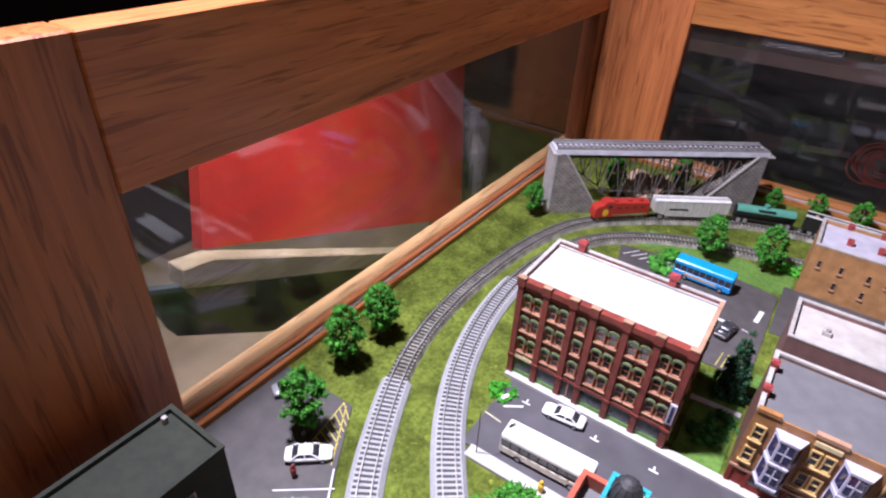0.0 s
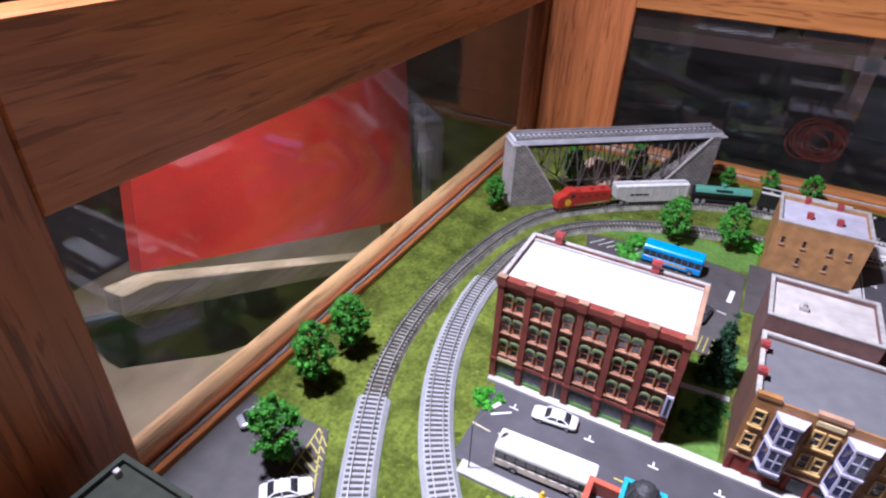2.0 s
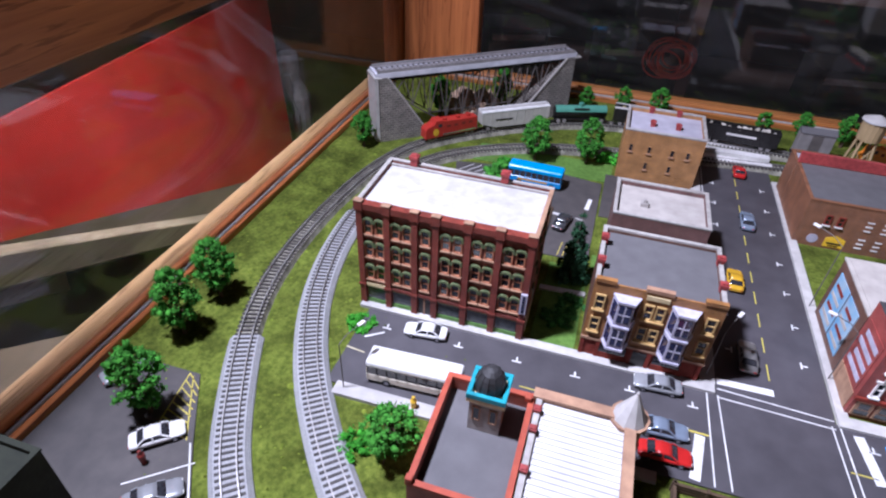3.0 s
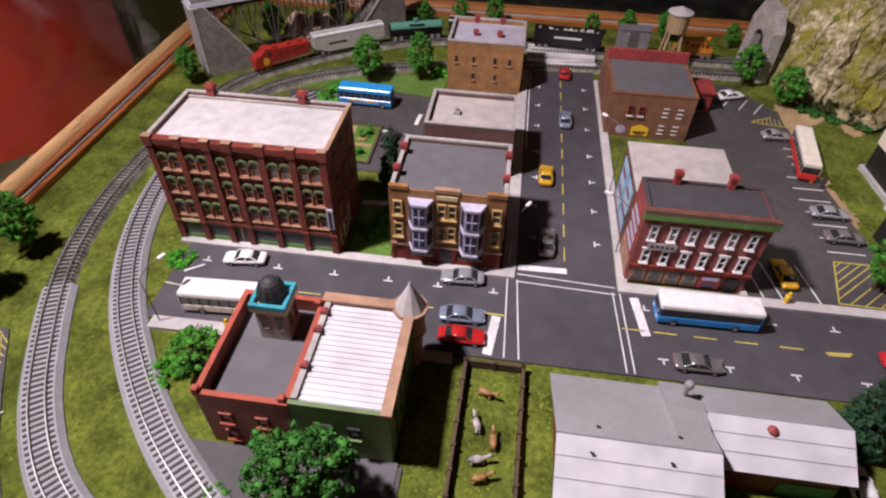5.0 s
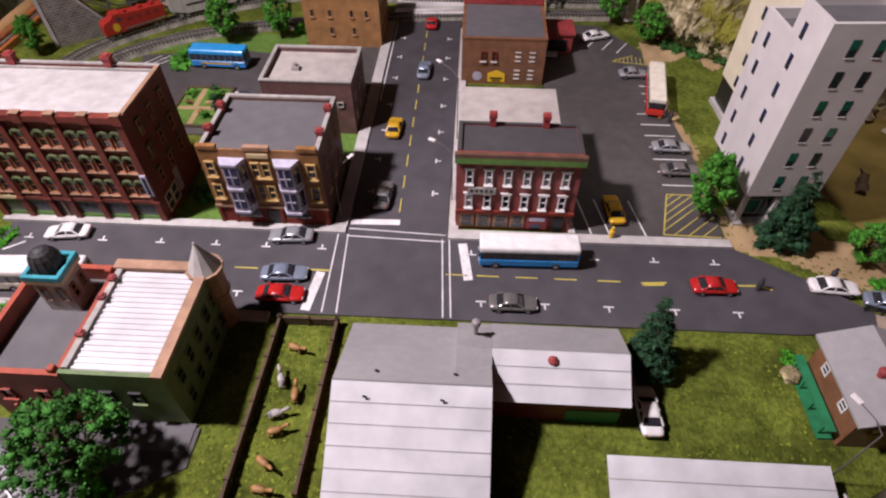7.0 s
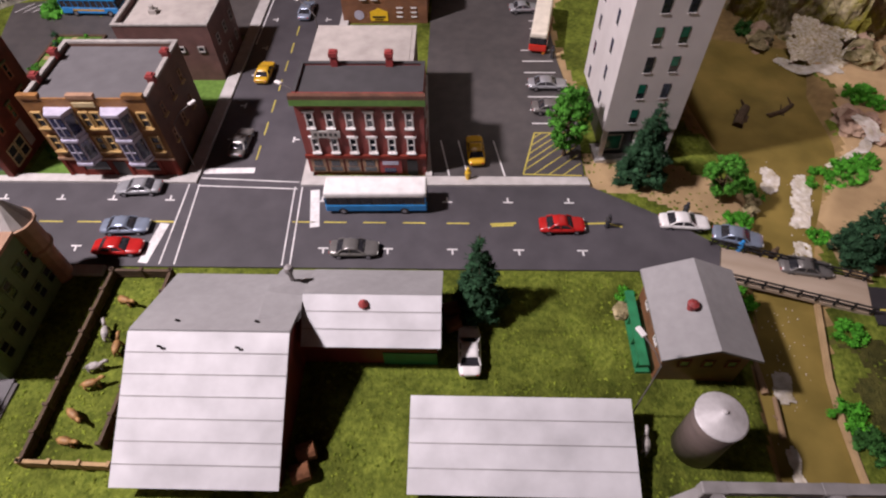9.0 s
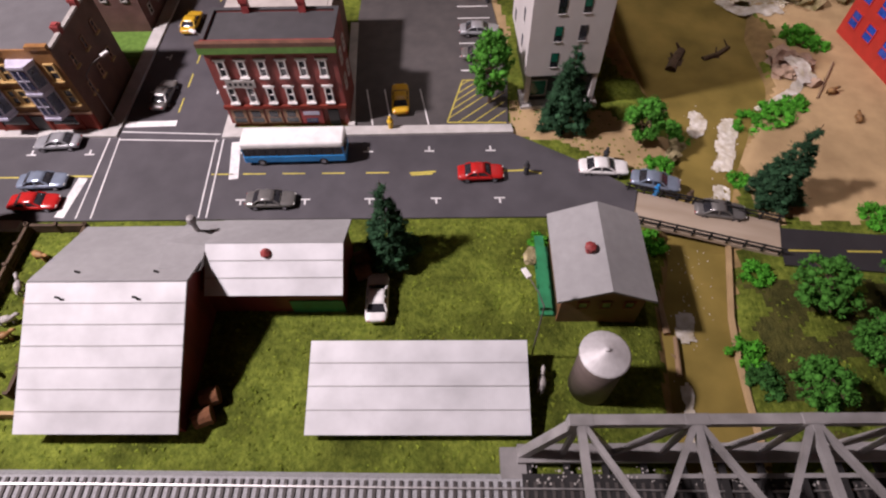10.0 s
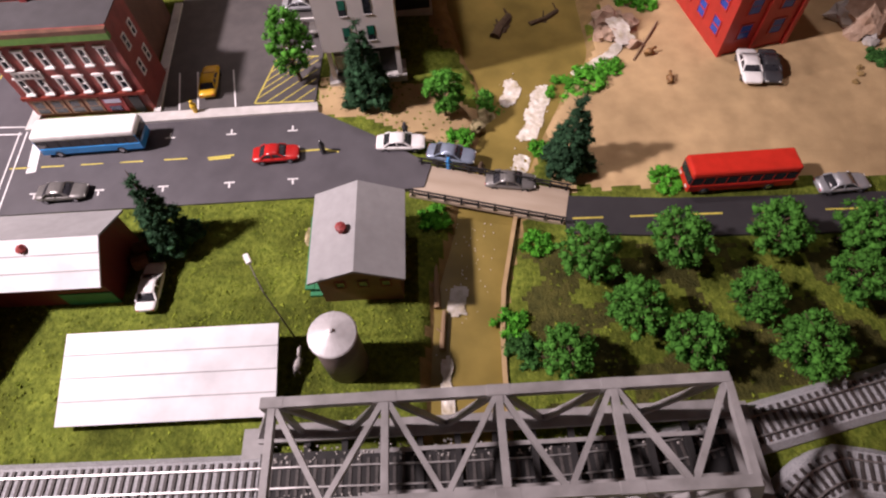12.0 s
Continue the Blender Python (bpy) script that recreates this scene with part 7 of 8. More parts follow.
plant("fir_tree", FIRS[1], 3.7, -7.3, 0.9, 40, "dark fir tree on the farm lawn", "fir tree", "fir trees", tilt=(-8, 4), sz=1.08)
plant("fir_tree", FIRS[0], 14.9, 3.7, 1.02, 80, "wide dark fir tree beside the apartment tower", "fir tree", "fir trees", sz=1.05)
plant("fir_tree", FIRS[1], 27.3, -2.7, 0.95, 10, "dark fir tree leaning over the sand", "fir tree", "fir trees", tilt=(-4, 6), sz=1.03)
for i, (x, y) in enumerate(((-29.5, 46.2), (-25.0, 46.8), (-20.6, 46.6), (-8.5, 46.4), (-4.2, 46.8), (0.4, 46.6), (8.2, 46.0))):
    plant("tree", PINES[i % 2], x, y, 1.0 + 0.15 * (i % 3), i * 40, "small bright green tree along the back board", "tree", "trees along the back")
for x, y in ((-46.2, 37.3), (-39.8, 42.8)):
    plant("tree", PINES[0], x, y, 1.3, x, "small dark tree behind the trestle", "tree", "trees along the back", sz=1.3)


def bush(x, y, r, leaf, seed, label="low bright green bush", flat=0.6):
    rng2 = random.Random(seed)
    bm = nb()
    for i in range(34):
        a, k = rng2.uniform(0, 6.28), math.sqrt(rng2.uniform(0, 1))
        c = (r * k * math.cos(a), r * k * math.sin(a), r * flat * rng2.uniform(0.1, 0.9) * (1.1 - k * 0.6))
        lump(bm, c, r * 0.2, rng2, 0.8, 0.7, 1)
        flakes(bm, c, r * 0.27, 22, 0.07, rng2)
    single("bush", bm, leaf, label, "bush", x, y, ground_z(x, y), 0, "bushes")


# The dark bushes at x 13 to 18 also fill in the hill's shade.
for i, (x, y, r, m) in enumerate(((-40.6, 1.0, 1.05, LEAF_BRIGHT), (-36.9, -8.6, 1.15, LEAF_BRIGHT), (-35.6, 26.0, 1.9, LEAF), (-25.3, 33.4, 1.4, LEAF_BRIGHT), (-26.9, 6.4, 1.3, LEAF_DARK), (-26.2, 8.4, 1.1, LEAF_DARK),
                                  (20.7, -0.1, 0.9, LEAF_BRIGHT), (19.0, -6.3, 0.95, LEAF_BRIGHT), (28.4, 4.4, 1.2, LEAF_BRIGHT), (30.0, 4.9, 1.2, LEAF_BRIGHT), (31.8, 6.0, 0.9, LEAF_BRIGHT), (34.6, 13.8, 1.3, LEAF_BRIGHT), (35.6, 12.6, 0.9, LEAF_BRIGHT),
                                  (24.9, -8.3, 0.9, LEAF_BRIGHT), (22.9, -13.2, 0.95, LEAF_BRIGHT), (23.3, -14.9, 0.95, LEAF_DARK), (33.3, -4.2, 1.0, LEAF_BRIGHT), (26.0, -0.9, 0.7, LEAF_BRIGHT), (22.5, 3.9, 0.9, LEAF), (-31.0, -15.5, 0.9, LEAF_BRIGHT), (-25.4, -16.4, 0.9, LEAF_BRIGHT),
                                  (-36.0, 28.6, 0.8, LEAF_BRIGHT), (50.6, 5.3, 1.0, LEAF_DARK), (13.4, 31.6, 1.2, LEAF_DARK), (15.6, 30.6, 1.1, LEAF_DARK), (18.2, 29.8, 1.2, LEAF_DARK), (20.6, 29.6, 1.0, LEAF), (12.3, -6.2, 0.55, LEAF_BRIGHT), (29.0, 24.5, 1.2, LEAF_DARK), (23.5, 3.0, 0.7, LEAF))):
    bush(x, y, r, m, i, "low bright green foam bush" if m is LEAF_BRIGHT else "low dark green foam bush")

RED_LEAF = mat("red_leaf_mat", (0.26, 0.05, 0.03), (0.14, 0.03, 0.02), 260, 0.85, spec=0.15, island=0.4)
bush(12.6, 34.0, 1.2, RED_LEAF, 71, "low dull red foam bush under the hill")

# Scrub whose dark leaf also paints the shade at the hill's foot.
SHADED_SCRUB = mat("shaded_scrub_mat", (0.075, 0.085, 0.022), (0.03, 0.032, 0.01), 220, 0.9, spec=0.1, island=0.5)
for i, (x, y, r) in enumerate(((13.6, 33.2, 1.5), (15.6, 31.9, 1.6), (18.0, 31.0, 1.6), (20.6, 30.6, 1.5), (23.0, 30.3, 1.4), (17.0, 32.8, 1.7), (20.0, 32.2, 1.7))):
    bush(x, y, r, SHADED_SCRUB, 80 + i, "dull olive scrub, coloured dark for the shade under the hill", flat=1.0 + 0.3 * (i > 4))

# ---- the small garden behind the brick block ----
gd = thing("garden_bed", "small garden bed with shrubs and paths behind the brick block", "garden", -34.2, 14.9, 0.0)
part("lawn", boxed(0.25, 0.25, -0.2, 4.35, 6.15, 0.08), LAWN, gd)
for q in ((0, 0, 4.6, 0.25), (0, 6.15, 4.6, 6.4), (0, 0.25, 0.25, 6.15), (4.35, 0.25, 4.6, 6.15)):
    part("border", boxed(q[0], q[1], -0.2, q[2], q[3], 0.2, bev=0.03), FENCE_WOOD, gd, "brown timber border")
for q in ((0.4, 2.6, 4.2, 3.1), (2.0, 0.4, 2.5, 2.55), (1.6, 3.15, 2.1, 6.0)):
    part("path", boxed(q[0], q[1], 0.0, q[2], q[3], 0.1), SAND, gd, "pale gravel path")
for q in ((0.7, 0.8, 0.5), (3.4, 1.4, 0.6), (3.3, 4.6, 0.7), (0.9, 4.9, 0.45), (2.9, 2.0, 0.3), (1.2, 3.6, 0.3)):
    bm = nb()
    for i in range(12):
        c = (q[0] + rng.gauss(0, q[2] * 0.45), q[1] + rng.gauss(0, q[2] * 0.45), 0.2 + rng.uniform(0, q[2] * 0.7))
        lump(bm, c, q[2] * 0.28, rng, 0.8, 0.6, 1)
        flakes(bm, c, q[2] * 0.34, 14, 0.06, rng)
    part("shrub", bm, LEAF if q[2] > 0.4 else BROWN_HIDE, gd, "green shrub" if q[2] > 0.4 else "orange flower patch")
part("bench", boxed(2.7, 3.4, 0.1, 3.5, 3.7, 0.35, bev=0.03), PALE_FENCE, gd)
lw = single("lawn", boxed(-28.6, 3.5, -0.2, -25.4, 13.1, -0.03), LAWN, "short dark green lawn between two buildings", "lawn", kind="structure")
single("lawn", boxed(-39.5, 28.2, -0.2, -24.8, 32.2, -0.05), LAWN, "short green lawn before the curved track", "lawn", kind="structure")
single("lawn", boxed(-25.3, 11.5, -0.2, -16.95, 15.3, -0.05), LAWN, "short green lawn between two buildings", "lawn", kind="structure")
single("lawn", boxed(-25.4, 21.6, -0.2, -16.95, 29.9, -0.04), LOT, "dark paved yard between two buildings", "yard", kind="structure")

# ---- rocks and water ----
MOUNT = [(11.5, 37.2), (14, 33.2), (19, 31.2), (25, 30.4), (29.5, 27.5), (33, 23.5), (37, 21.5), (41, 24), (46, 20), (54, 19), (66, 16), (66, 49.4), (11.5, 49.4)]


def poly_gap(x, y, poly):
    best = 99
    for (ax, ay), (bx, by) in zip(poly, poly[1:] + poly[:1]):
        if (ay, by) == (49.4, 49.4) or (ax, bx) == (66, 66):
            continue
        dx, dy = bx - ax, by - ay
        t = max(0, min(1, ((x - ax) * dx + (y - ay) * dy) / (dx * dx + dy * dy)))
        best = min(best, math.hypot(x - ax - t * dx, y - ay - t * dy))
    return best if in_poly(x, y, poly) else -best


def mountain_z(x, y):
    g = poly_gap(x, y, MOUNT)
    if g < -0.6:
        return -1.5
    t = max(0, min(1, (g + 0.6) / 7))
    h = 13.5 * t ** 0.75 + (3.2 * noise.noise((x * 0.16, y * 0.16, 2)) + 1.6 * noise.noise((x * 0.42, y * 0.42, 5)) + 1.0 * noise.noise((x * 1.1, y * 1.1, 8)) + 0.7 * abs(noise.noise((x * 1.9, y * 1.9, 14)))) * min(1, t * 3)
    k = 2.1
    st = math.floor(h / k) * k + k * min(1, ((h / k) % 1) * 2.2)
    return 0.35 * h + 0.65 * st - 0.3


def mossy(m, moss):
    """Soft-edged moss grown over a rock material."""
    nt = m.node_tree
    hsv = next(n for n in nt.nodes if n.type == "HUE_SAT")
    co = next(n for n in nt.nodes if n.type == "TEX_COORD")
    n = nt.nodes.new("ShaderNodeTexNoise")
    n.inputs["Scale"].default_value, n.inputs["Detail"].default_value, n.inputs["Roughness"].default_value = 26, 9, 0.72
    nt.links.new(co.outputs["Object"], n.inputs[0])
    r = nt.nodes.new("ShaderNodeMapRange")
    r.inputs[1].default_value, r.inputs[2].default_value = 0.45, 0.56
    nt.links.new(n.outputs[0], r.inputs[0])
    mix = nt.nodes.new("ShaderNodeMix")
    mix.data_type = "RGBA"
    nt.links.new(r.outputs[0], mix.inputs["Factor"])
    nt.links.new(hsv.outputs[0], mix.inputs["A"])
    mix.inputs["B"].default_value = (*moss, 1)
    nt.links.new(mix.outputs["Result"], nt.nodes["Principled BSDF"].inputs["Base Color"])
    return m


HILL = mossy(mat("hill_mat", (0.74, 0.64, 0.42), (0.17, 0.145, 0.05), 150, 0.95, bump=0.006, bscale=170, spec=0.15, big=0.6), (0.25, 0.235, 0.04))


def build_mountain():
    bm = nb()
    step = 0.42
    nx, ny = int((66 - 10.5) / step), int((49.3 - 15) / step)
    grid = {}
    for j in range(ny + 1):
        for i in range(nx + 1):
            x, y = 10.5 + i * step, 15 + j * step
            if poly_gap(x, y, MOUNT) > -1.3:
                z = mountain_z(x, y)
                ox = 0.9 * noise.noise((x * 0.7, y * 0.7, z * 0.7)) + 0.35 * noise.noise((x * 2.1, y * 2.1, z * 2.1))
                grid[i, j] = V(bm, min(66, x + ox), min(49.3, y + 0.9 * noise.noise((x * 0.7, z * 0.7, 30 + y * 0.5)) + 0.35 * noise.noise((x * 2.1, z * 2.1, y * 2.1))), z)
    for (i, j), v in grid.items():
        q = [grid.get(k) for k in ((i, j), (i + 1, j), (i + 1, j + 1), (i, j + 1))]
        if all(q):
            f = bm.faces.new(q)
            x, y = 10.5 + i * step, 15 + j * step
            f.normal_update()
            if f.normal.z > 0.8 and noise.noise((x * 0.45, y * 0.45, 3)) > 0.0:
                f.material_index = 1
    ob = new("rocky_hill", mesh_of("rocky_hill", bm, [HILL, GRASS]))
    tagged(ob, "craggy tan and olive rock hill with patches of green turf", "hill", kind="structure")


build_mountain()
rng = random.Random(21)


def stone(x, y, r, material, label, z=None, squash=0.7, group="boulders"):
    bm = nb()
    lump(bm, (0, 0, r * 0.35), r, rng, squash, 0.6, 2)
    single("boulder", bm, material, label, "rock", x, y, ground_z(x, y) if z is None else z, rng.uniform(0, 360), group)


for _ in range(26):
    t = rng.uniform(0, 1)
    side = rng.random() < 0.5
    x, y = (28.2 + 2.2 * t, 20.5 + 3.5 * t + rng.uniform(-0.6, 0.6)) if side else (36.2 + 2.5 * t, 18.5 + 5 * t)
    stone(x, y, rng.uniform(0.4, 1.0), ROCK_TAN if rng.random() < 0.6 else ROCK, "tan rock beside the waterfall")
for _ in range(12):
    stone(rng.uniform(31.6, 34.6), rng.uniform(8.2, 11.6), rng.uniform(0.3, 0.85), ROCK_TAN, "small tan rock on the stream bank")
for _ in range(14):
    stone(-44.3 + rng.uniform(-1.5, 3.5), 39.5 + rng.uniform(-0.8, 2.2), rng.uniform(1.1, 2.0), ROCK_TAN, "tan rock in the pile behind the trestle", squash=1.0)
for pts, lr in (([(24.0, 10.4), (24.5, 11.4), (25.3, 12.6)], 0.42), ([(26.8, 11.7), (27.9, 12.1), (29.1, 13.0)], 0.22)):
    bm = nb()
    base = fall(pts[0][0]) - 0.5
    for (ax, ay), (bx, by) in zip(pts, pts[1:]):
        cyl(bm, (ax, ay, base), (bx, by, base + 0.12), lr, lr * 0.75, 8)
        cyl(bm, (bx, by, base), (bx + rng.uniform(-0.5, 0.5), by + 0.5, base + 0.5), lr * 0.4, lr * 0.15, 6)
    lump(bm, (*pts[1], base), lr * 1.3, rng, 0.5, 0.6, 2)
    single("driftwood", bm, BARK, "dark waterlogged driftwood in the muddy pool", "driftwood", group="driftwood in the pool")
for x, y, r in ((50.4, 8.6, 1.5), (51.9, 9.8, 1.7), (49.4, 9.6, 0.9), (50.4, 6.9, 0.5)):
    stone(x, y, r, ROCK_TAN if r > 1 else GREY_STONE, "pale tan boulder at the edge of the sand", squash=0.8)
for x, y in ((48.7, 4.5), (47.9, 3.2), (48.5, 3.9)):
    stone(x, y, 0.22, MUD, "small brown clod on the sand")
for x, y, r in ((22.6, 2.4, 0.6), (22.0, 1.2, 0.5), (11.9, -7.3, 0.55), (19.0, 30.5, 1.4), (16.4, 31.6, 1.2), (40, 19, 1.2), (45, 17.6, 1.4), (48, 15.5, 1.3), (51, 14, 1.2), (37, 18.4, 1.1)):
    stone(x, y, r, ROCK, "grey boulder on the ground")


def cascade(name, pts, w, label, material=None, lift=0.05):
    """Broken white water: a thin ragged sheet with loose flecks."""
    bm = nb()
    line = smooth_line(pts, 0.16)
    n_row = max(15, int(w * 18))
    rows = []
    for i, p in enumerate(line):
        a, b2 = line[max(0, i - 1)], line[min(len(line) - 1, i + 1)]
        d = Vector((b2.x - a.x, b2.y - a.y, 0)).normalized()
        n = Vector((-d.y, d.x, 0))
        row = []
        for k in range(n_row):
            f = k / (n_row - 1) * 2 - 1
            q = p + n * w * f
            row.append((V(bm, q.x, q.y, q.z + lift + lift * 1.6 * noise.noise((q.x * 3.1, q.y * 3.1, 4 + q.z))), q, f))
        rows.append(row)
    last = len(rows) - 1
    for i, (a, b2) in enumerate(zip(rows, rows[1:])):
        for k in range(n_row - 1):
            q, f = a[k][1], a[k][2]
            end = min(i, last - i) / max(1.0, last * 0.25)
            if noise.noise((q.x * 1.1, q.y * 1.1, 9 + w)) + 0.3 * noise.noise((q.x * 3, q.y * 3, 2)) + 0.7 - 0.9 * f * f - 1.5 * (1 - min(1, end)) ** 2 > 0:
                bm.faces.new((a[k][0], a[k + 1][0], b2[k + 1][0], b2[k][0]))
    bmesh.ops.delete(bm, geom=[v for v in bm.verts if not v.link_faces], context="VERTS")
    for _ in range(int(len(line) * 0.3)):
        row = rng.choice(rows)
        q = rng.choice(row)[1] + Vector((rng.gauss(0, w * 0.35), rng.gauss(0, w * 0.35), lift))
        lump(bm, q, rng.uniform(0.025, 0.06), rng, 0.5, 0.5, 1)
    ob = new(name, mesh_of(name, bm, material or FOAM, True))
    tagged(ob, label, "waterfall")


def surf(x, y, d=0.0):
    """A point on the water, or on the bank where that is higher."""
    return x, y, max(ground_z(x, y) + 0.02, fall(x) - 0.51) + d


cascade("waterfall", [(35.2, 24.4, 1.7), (34.2, 22.0, 0.4), (33.2, 19.9, -0.4), (32.6, 18.5, -0.85), (32.3, 17.5, -1.08)], 2.7, "white and yellowish waterfall flecked with foam over tan rocks", FALLS, 0.12)
cascade("waterfall", [(x, y, mountain_z(x, y) + 0.7) for x, y in ((38.2, 29.5), (37.2, 28.0), (36.2, 26.4), (35.3, 24.6))], 1.7, "pale pinkish white water over upper rocks", FOAM, 0.15)
cascade("white_water", [surf(29.4, 20.3), surf(30.1, 19.2), surf(31.2, 18.0), surf(32.4, 17.3), surf(34.9, 17.3)], 0.75, "white foam lip at the foot of the waterfall")
cascade("white_water", [surf(27.2, 5.6), surf(26.5, 3.6), surf(25.8, 1.6), surf(25.0, -0.6)], 0.72, "white foaming rapids in the stream")
cascade("white_water", [surf(25.1, 6.0), surf(24.6, 4.5), surf(24.0, 2.9)], 0.68, "white foaming rapids in the stream")
cascade("white_water", [surf(24.9, -1.0), surf(24.3, -2.9)], 0.6, "white foaming rapids in the stream")
cascade("white_water", [surf(32.5, 10.9, 0.5), surf(32.8, 9.8, 0.75), surf(33.2, 8.4, 0.5), surf(33.3, 7.7, 0.2)], 0.75, "white foaming water spilling over tan rocks")
cascade("white_water", [surf(33.4, 9.3), surf(32.2, 7.5), surf(30.6, 6.3), surf(28.8, 5.7)], 0.45, "white foaming water on the bank")
cascade("white_water", [surf(20.2, -10.3), surf(19.9, -12.7)], 0.6, "white foam on the stream")
cascade("white_water", [surf(19.3, -14.6), surf(19.3, -18.2)], 0.35, "white foam on the stream")
bm = nb()
for _ in range(420):
    x, sd = rng.uniform(10.6, 33.4), rng.choice((-1, 1))
    lump(bm, (x, -20.72 + sd * rng.uniform(0.7, 1.5), fall(x) + 0.42), rng.uniform(0.03, 0.075), rng, 0.8, 0.4, 1)
single("loose_ballast", bm, GREY_STONE, "loose pale ballast stones along the bridge deck", "ballast", kind="stuff")
# Glints on the stream, modelled as small white flecks.
bm = nb()
for _ in range(70):
    t = rng.uniform(0, 1)
    y = -6 - 14 * t
    lump(bm, (21.6 - 1.4 * t + rng.uniform(-1.3, 1.3), y, fall(21) - 0.5), rng.uniform(0.025, 0.05), rng, 0.5, 0.3, 1)
single("glint_flecks", bm, FOAM, "tiny white flecks modelled for glints on the water", "foam", kind="stuff")
for (x, y, rz, ln, lr) in ((18.95, -12.0, 91, 3.0, 0.2), (19.1, -14.4, 84, 2.2, 0.17), (33.6, 6.6, 57, 4.6, 0.09)):
    bm = nb()
    cyl(bm, (0, 0, 0.1), (ln, 0, 0.16), lr, lr * 0.7, 9)
    cyl(bm, (ln * 0.4, 0, 0.15), (ln * 0.5, lr * 2.1, 0.3), lr * 0.4, lr * 0.2, 7)
    single("log", bm, mat("log_mat", (0.33, 0.22, 0.13), (0.2, 0.13, 0.07), 150, 0.85, stretch=(0.2, 1, 1)), "weathered brown fallen log", "log", x, y, max(ground_z(x, y), fall(x) - 0.5), rz)


# ---- tunnel portal, water tower, red block ----
PORTAL_STONE = brick_mat("portal_stone_mat", (0.52, 0.47, 0.43), (0.43, 0.39, 0.35), (0.34, 0.31, 0.28), 0.006, 0.003)


def portal():
    b = thing("tunnel_portal", "grey stone tunnel portal with a rounded arch", "tunnel portal", 9.4, 40.5, -0.2, 276)
    bm = nb()
    n = 12
    outer = [(-3.2, 0), (-2.9, 5.4)] + [(-2.9 + 5.8 * k / n, 5.4 + 2.2 * min(1, 4 * k / n, 4 * (n - k) / n)) for k in range(1, n)] + [(2.9, 5.4), (3.2, 0)]
    inner = [(1.35, 0), (1.35, 3.3)] + [(1.35 * math.cos(math.pi * k / n), 3.3 + 1.5 * math.sin(math.pi * k / n)) for k in range(1, n)] + [(-1.35, 3.3), (-1.35, 0)]
    v0, v1 = [], []
    for y, vs in ((-0.4, v0), (0.8, v1)):
        vs.append([V(bm, x, y, z) for x, z in outer])
        vs.append([V(bm, x, y, z) for x, z in inner[::-1]])
    m = len(outer)
    for vs in (v0, v1):
        for i in range(m - 1):
            bm.faces.new((vs[0][i], vs[0][i + 1], vs[1][i + 1], vs[1][i]))
    for k in (0, 1):
        for i in range(m - 1):
            bm.faces.new((v0[k][i], v0[k][i + 1], v1[k][i + 1], v1[k][i]))
    part("arch", bm, PORTAL_STONE, b)
    # Black slab paints the tunnel's darkness; no bore runs behind it.
    part("bore_shade", boxed(-1.6, 0.55, 0, 1.6, 0.75, 5.0), BLACK, b)


portal()


TOWER_WOOD = mat("tower_wood_mat", (0.45, 0.33, 0.17), (0.3, 0.21, 0.1), 150, 0.8, stretch=(1, 1, 0.2))


def water_tower():
    b = thing("water_tower", "brown wooden railway water tower with a wide round tank", "water tower", -0.4, 38.9, 0)
    bm = nb()
    lathe(bm, [(1.1, 4.4), (1.2, 6.4), (1.1, 6.45)], 16)
    part("tank", bm, TOWER_WOOD, b)
    bm = nb()
    lathe(bm, [(1.35, 6.4), (1.35, 6.5), (0.2, 7.0), (0.05, 7.05)], 16)
    part("tank_roof", bm, CONCRETE, b, "pale grey tank roof")
    for a in (0.78, 2.35, 3.92, 5.5):
        one_beam("leg", b, (1.5 * math.cos(a), 1.5 * math.sin(a), -0.2), (0.9 * math.cos(a), 0.9 * math.sin(a), 4.5), 0.22, 0.22, TOWER_WOOD)
    for k in range(4):
        a, c = 0.78 + k * 1.571, 0.78 + (k + 1) * 1.571
        one_beam("brace", b, (1.3 * math.cos(a), 1.3 * math.sin(a), 0.6), (1.0 * math.cos(c), 1.0 * math.sin(c), 3.8), 0.1, 0.1, TOWER_WOOD)


water_tower()
def red_block():
    b = thing("apartment_block", "bright red apartment block with blue windows on sand", "building", 39.4, 6.6, -0.55, 11)
    w, d, h = 5.4, 8.0, 9.0
    red = paint("red_wall_paint", (0.50, 0.035, 0.025), 0.45)
    walls(b, w, d, h, red)
    part("roof", boxed(0.25, 0.25, h - 0.5, w - 0.25, d - 0.25, h - 0.3), ROOF_GREY, b)
    blue = mat("blue_window_mat", (0.03, 0.10, 0.5), (0.02, 0.05, 0.3), 300, 0.2)
    for k in range(4):
        z = 0.9 + k * 2.0
        for y in (1.2, 3.2, 5.2, 7.0):
            side_window(b, 0, y, z, 1.0, 1.3, -1, red, blue)
        for x in (1.5, 3.9):
            window(b, x, z, 1.0, 1.3, 0.0, red, blue, depth=0.06)
    part("sign", boxed(-0.12, 4.6, 4.6, -0.07, 6.6, 5.2), WHITE_PAINT, b, "white sign with bars")
    for x in (0.1, 2.55, 5.1):
        part("pier", boxed(x - 0.12, -0.18, -0.2, x + 0.22, -0.003, h), red, b)


red_block()


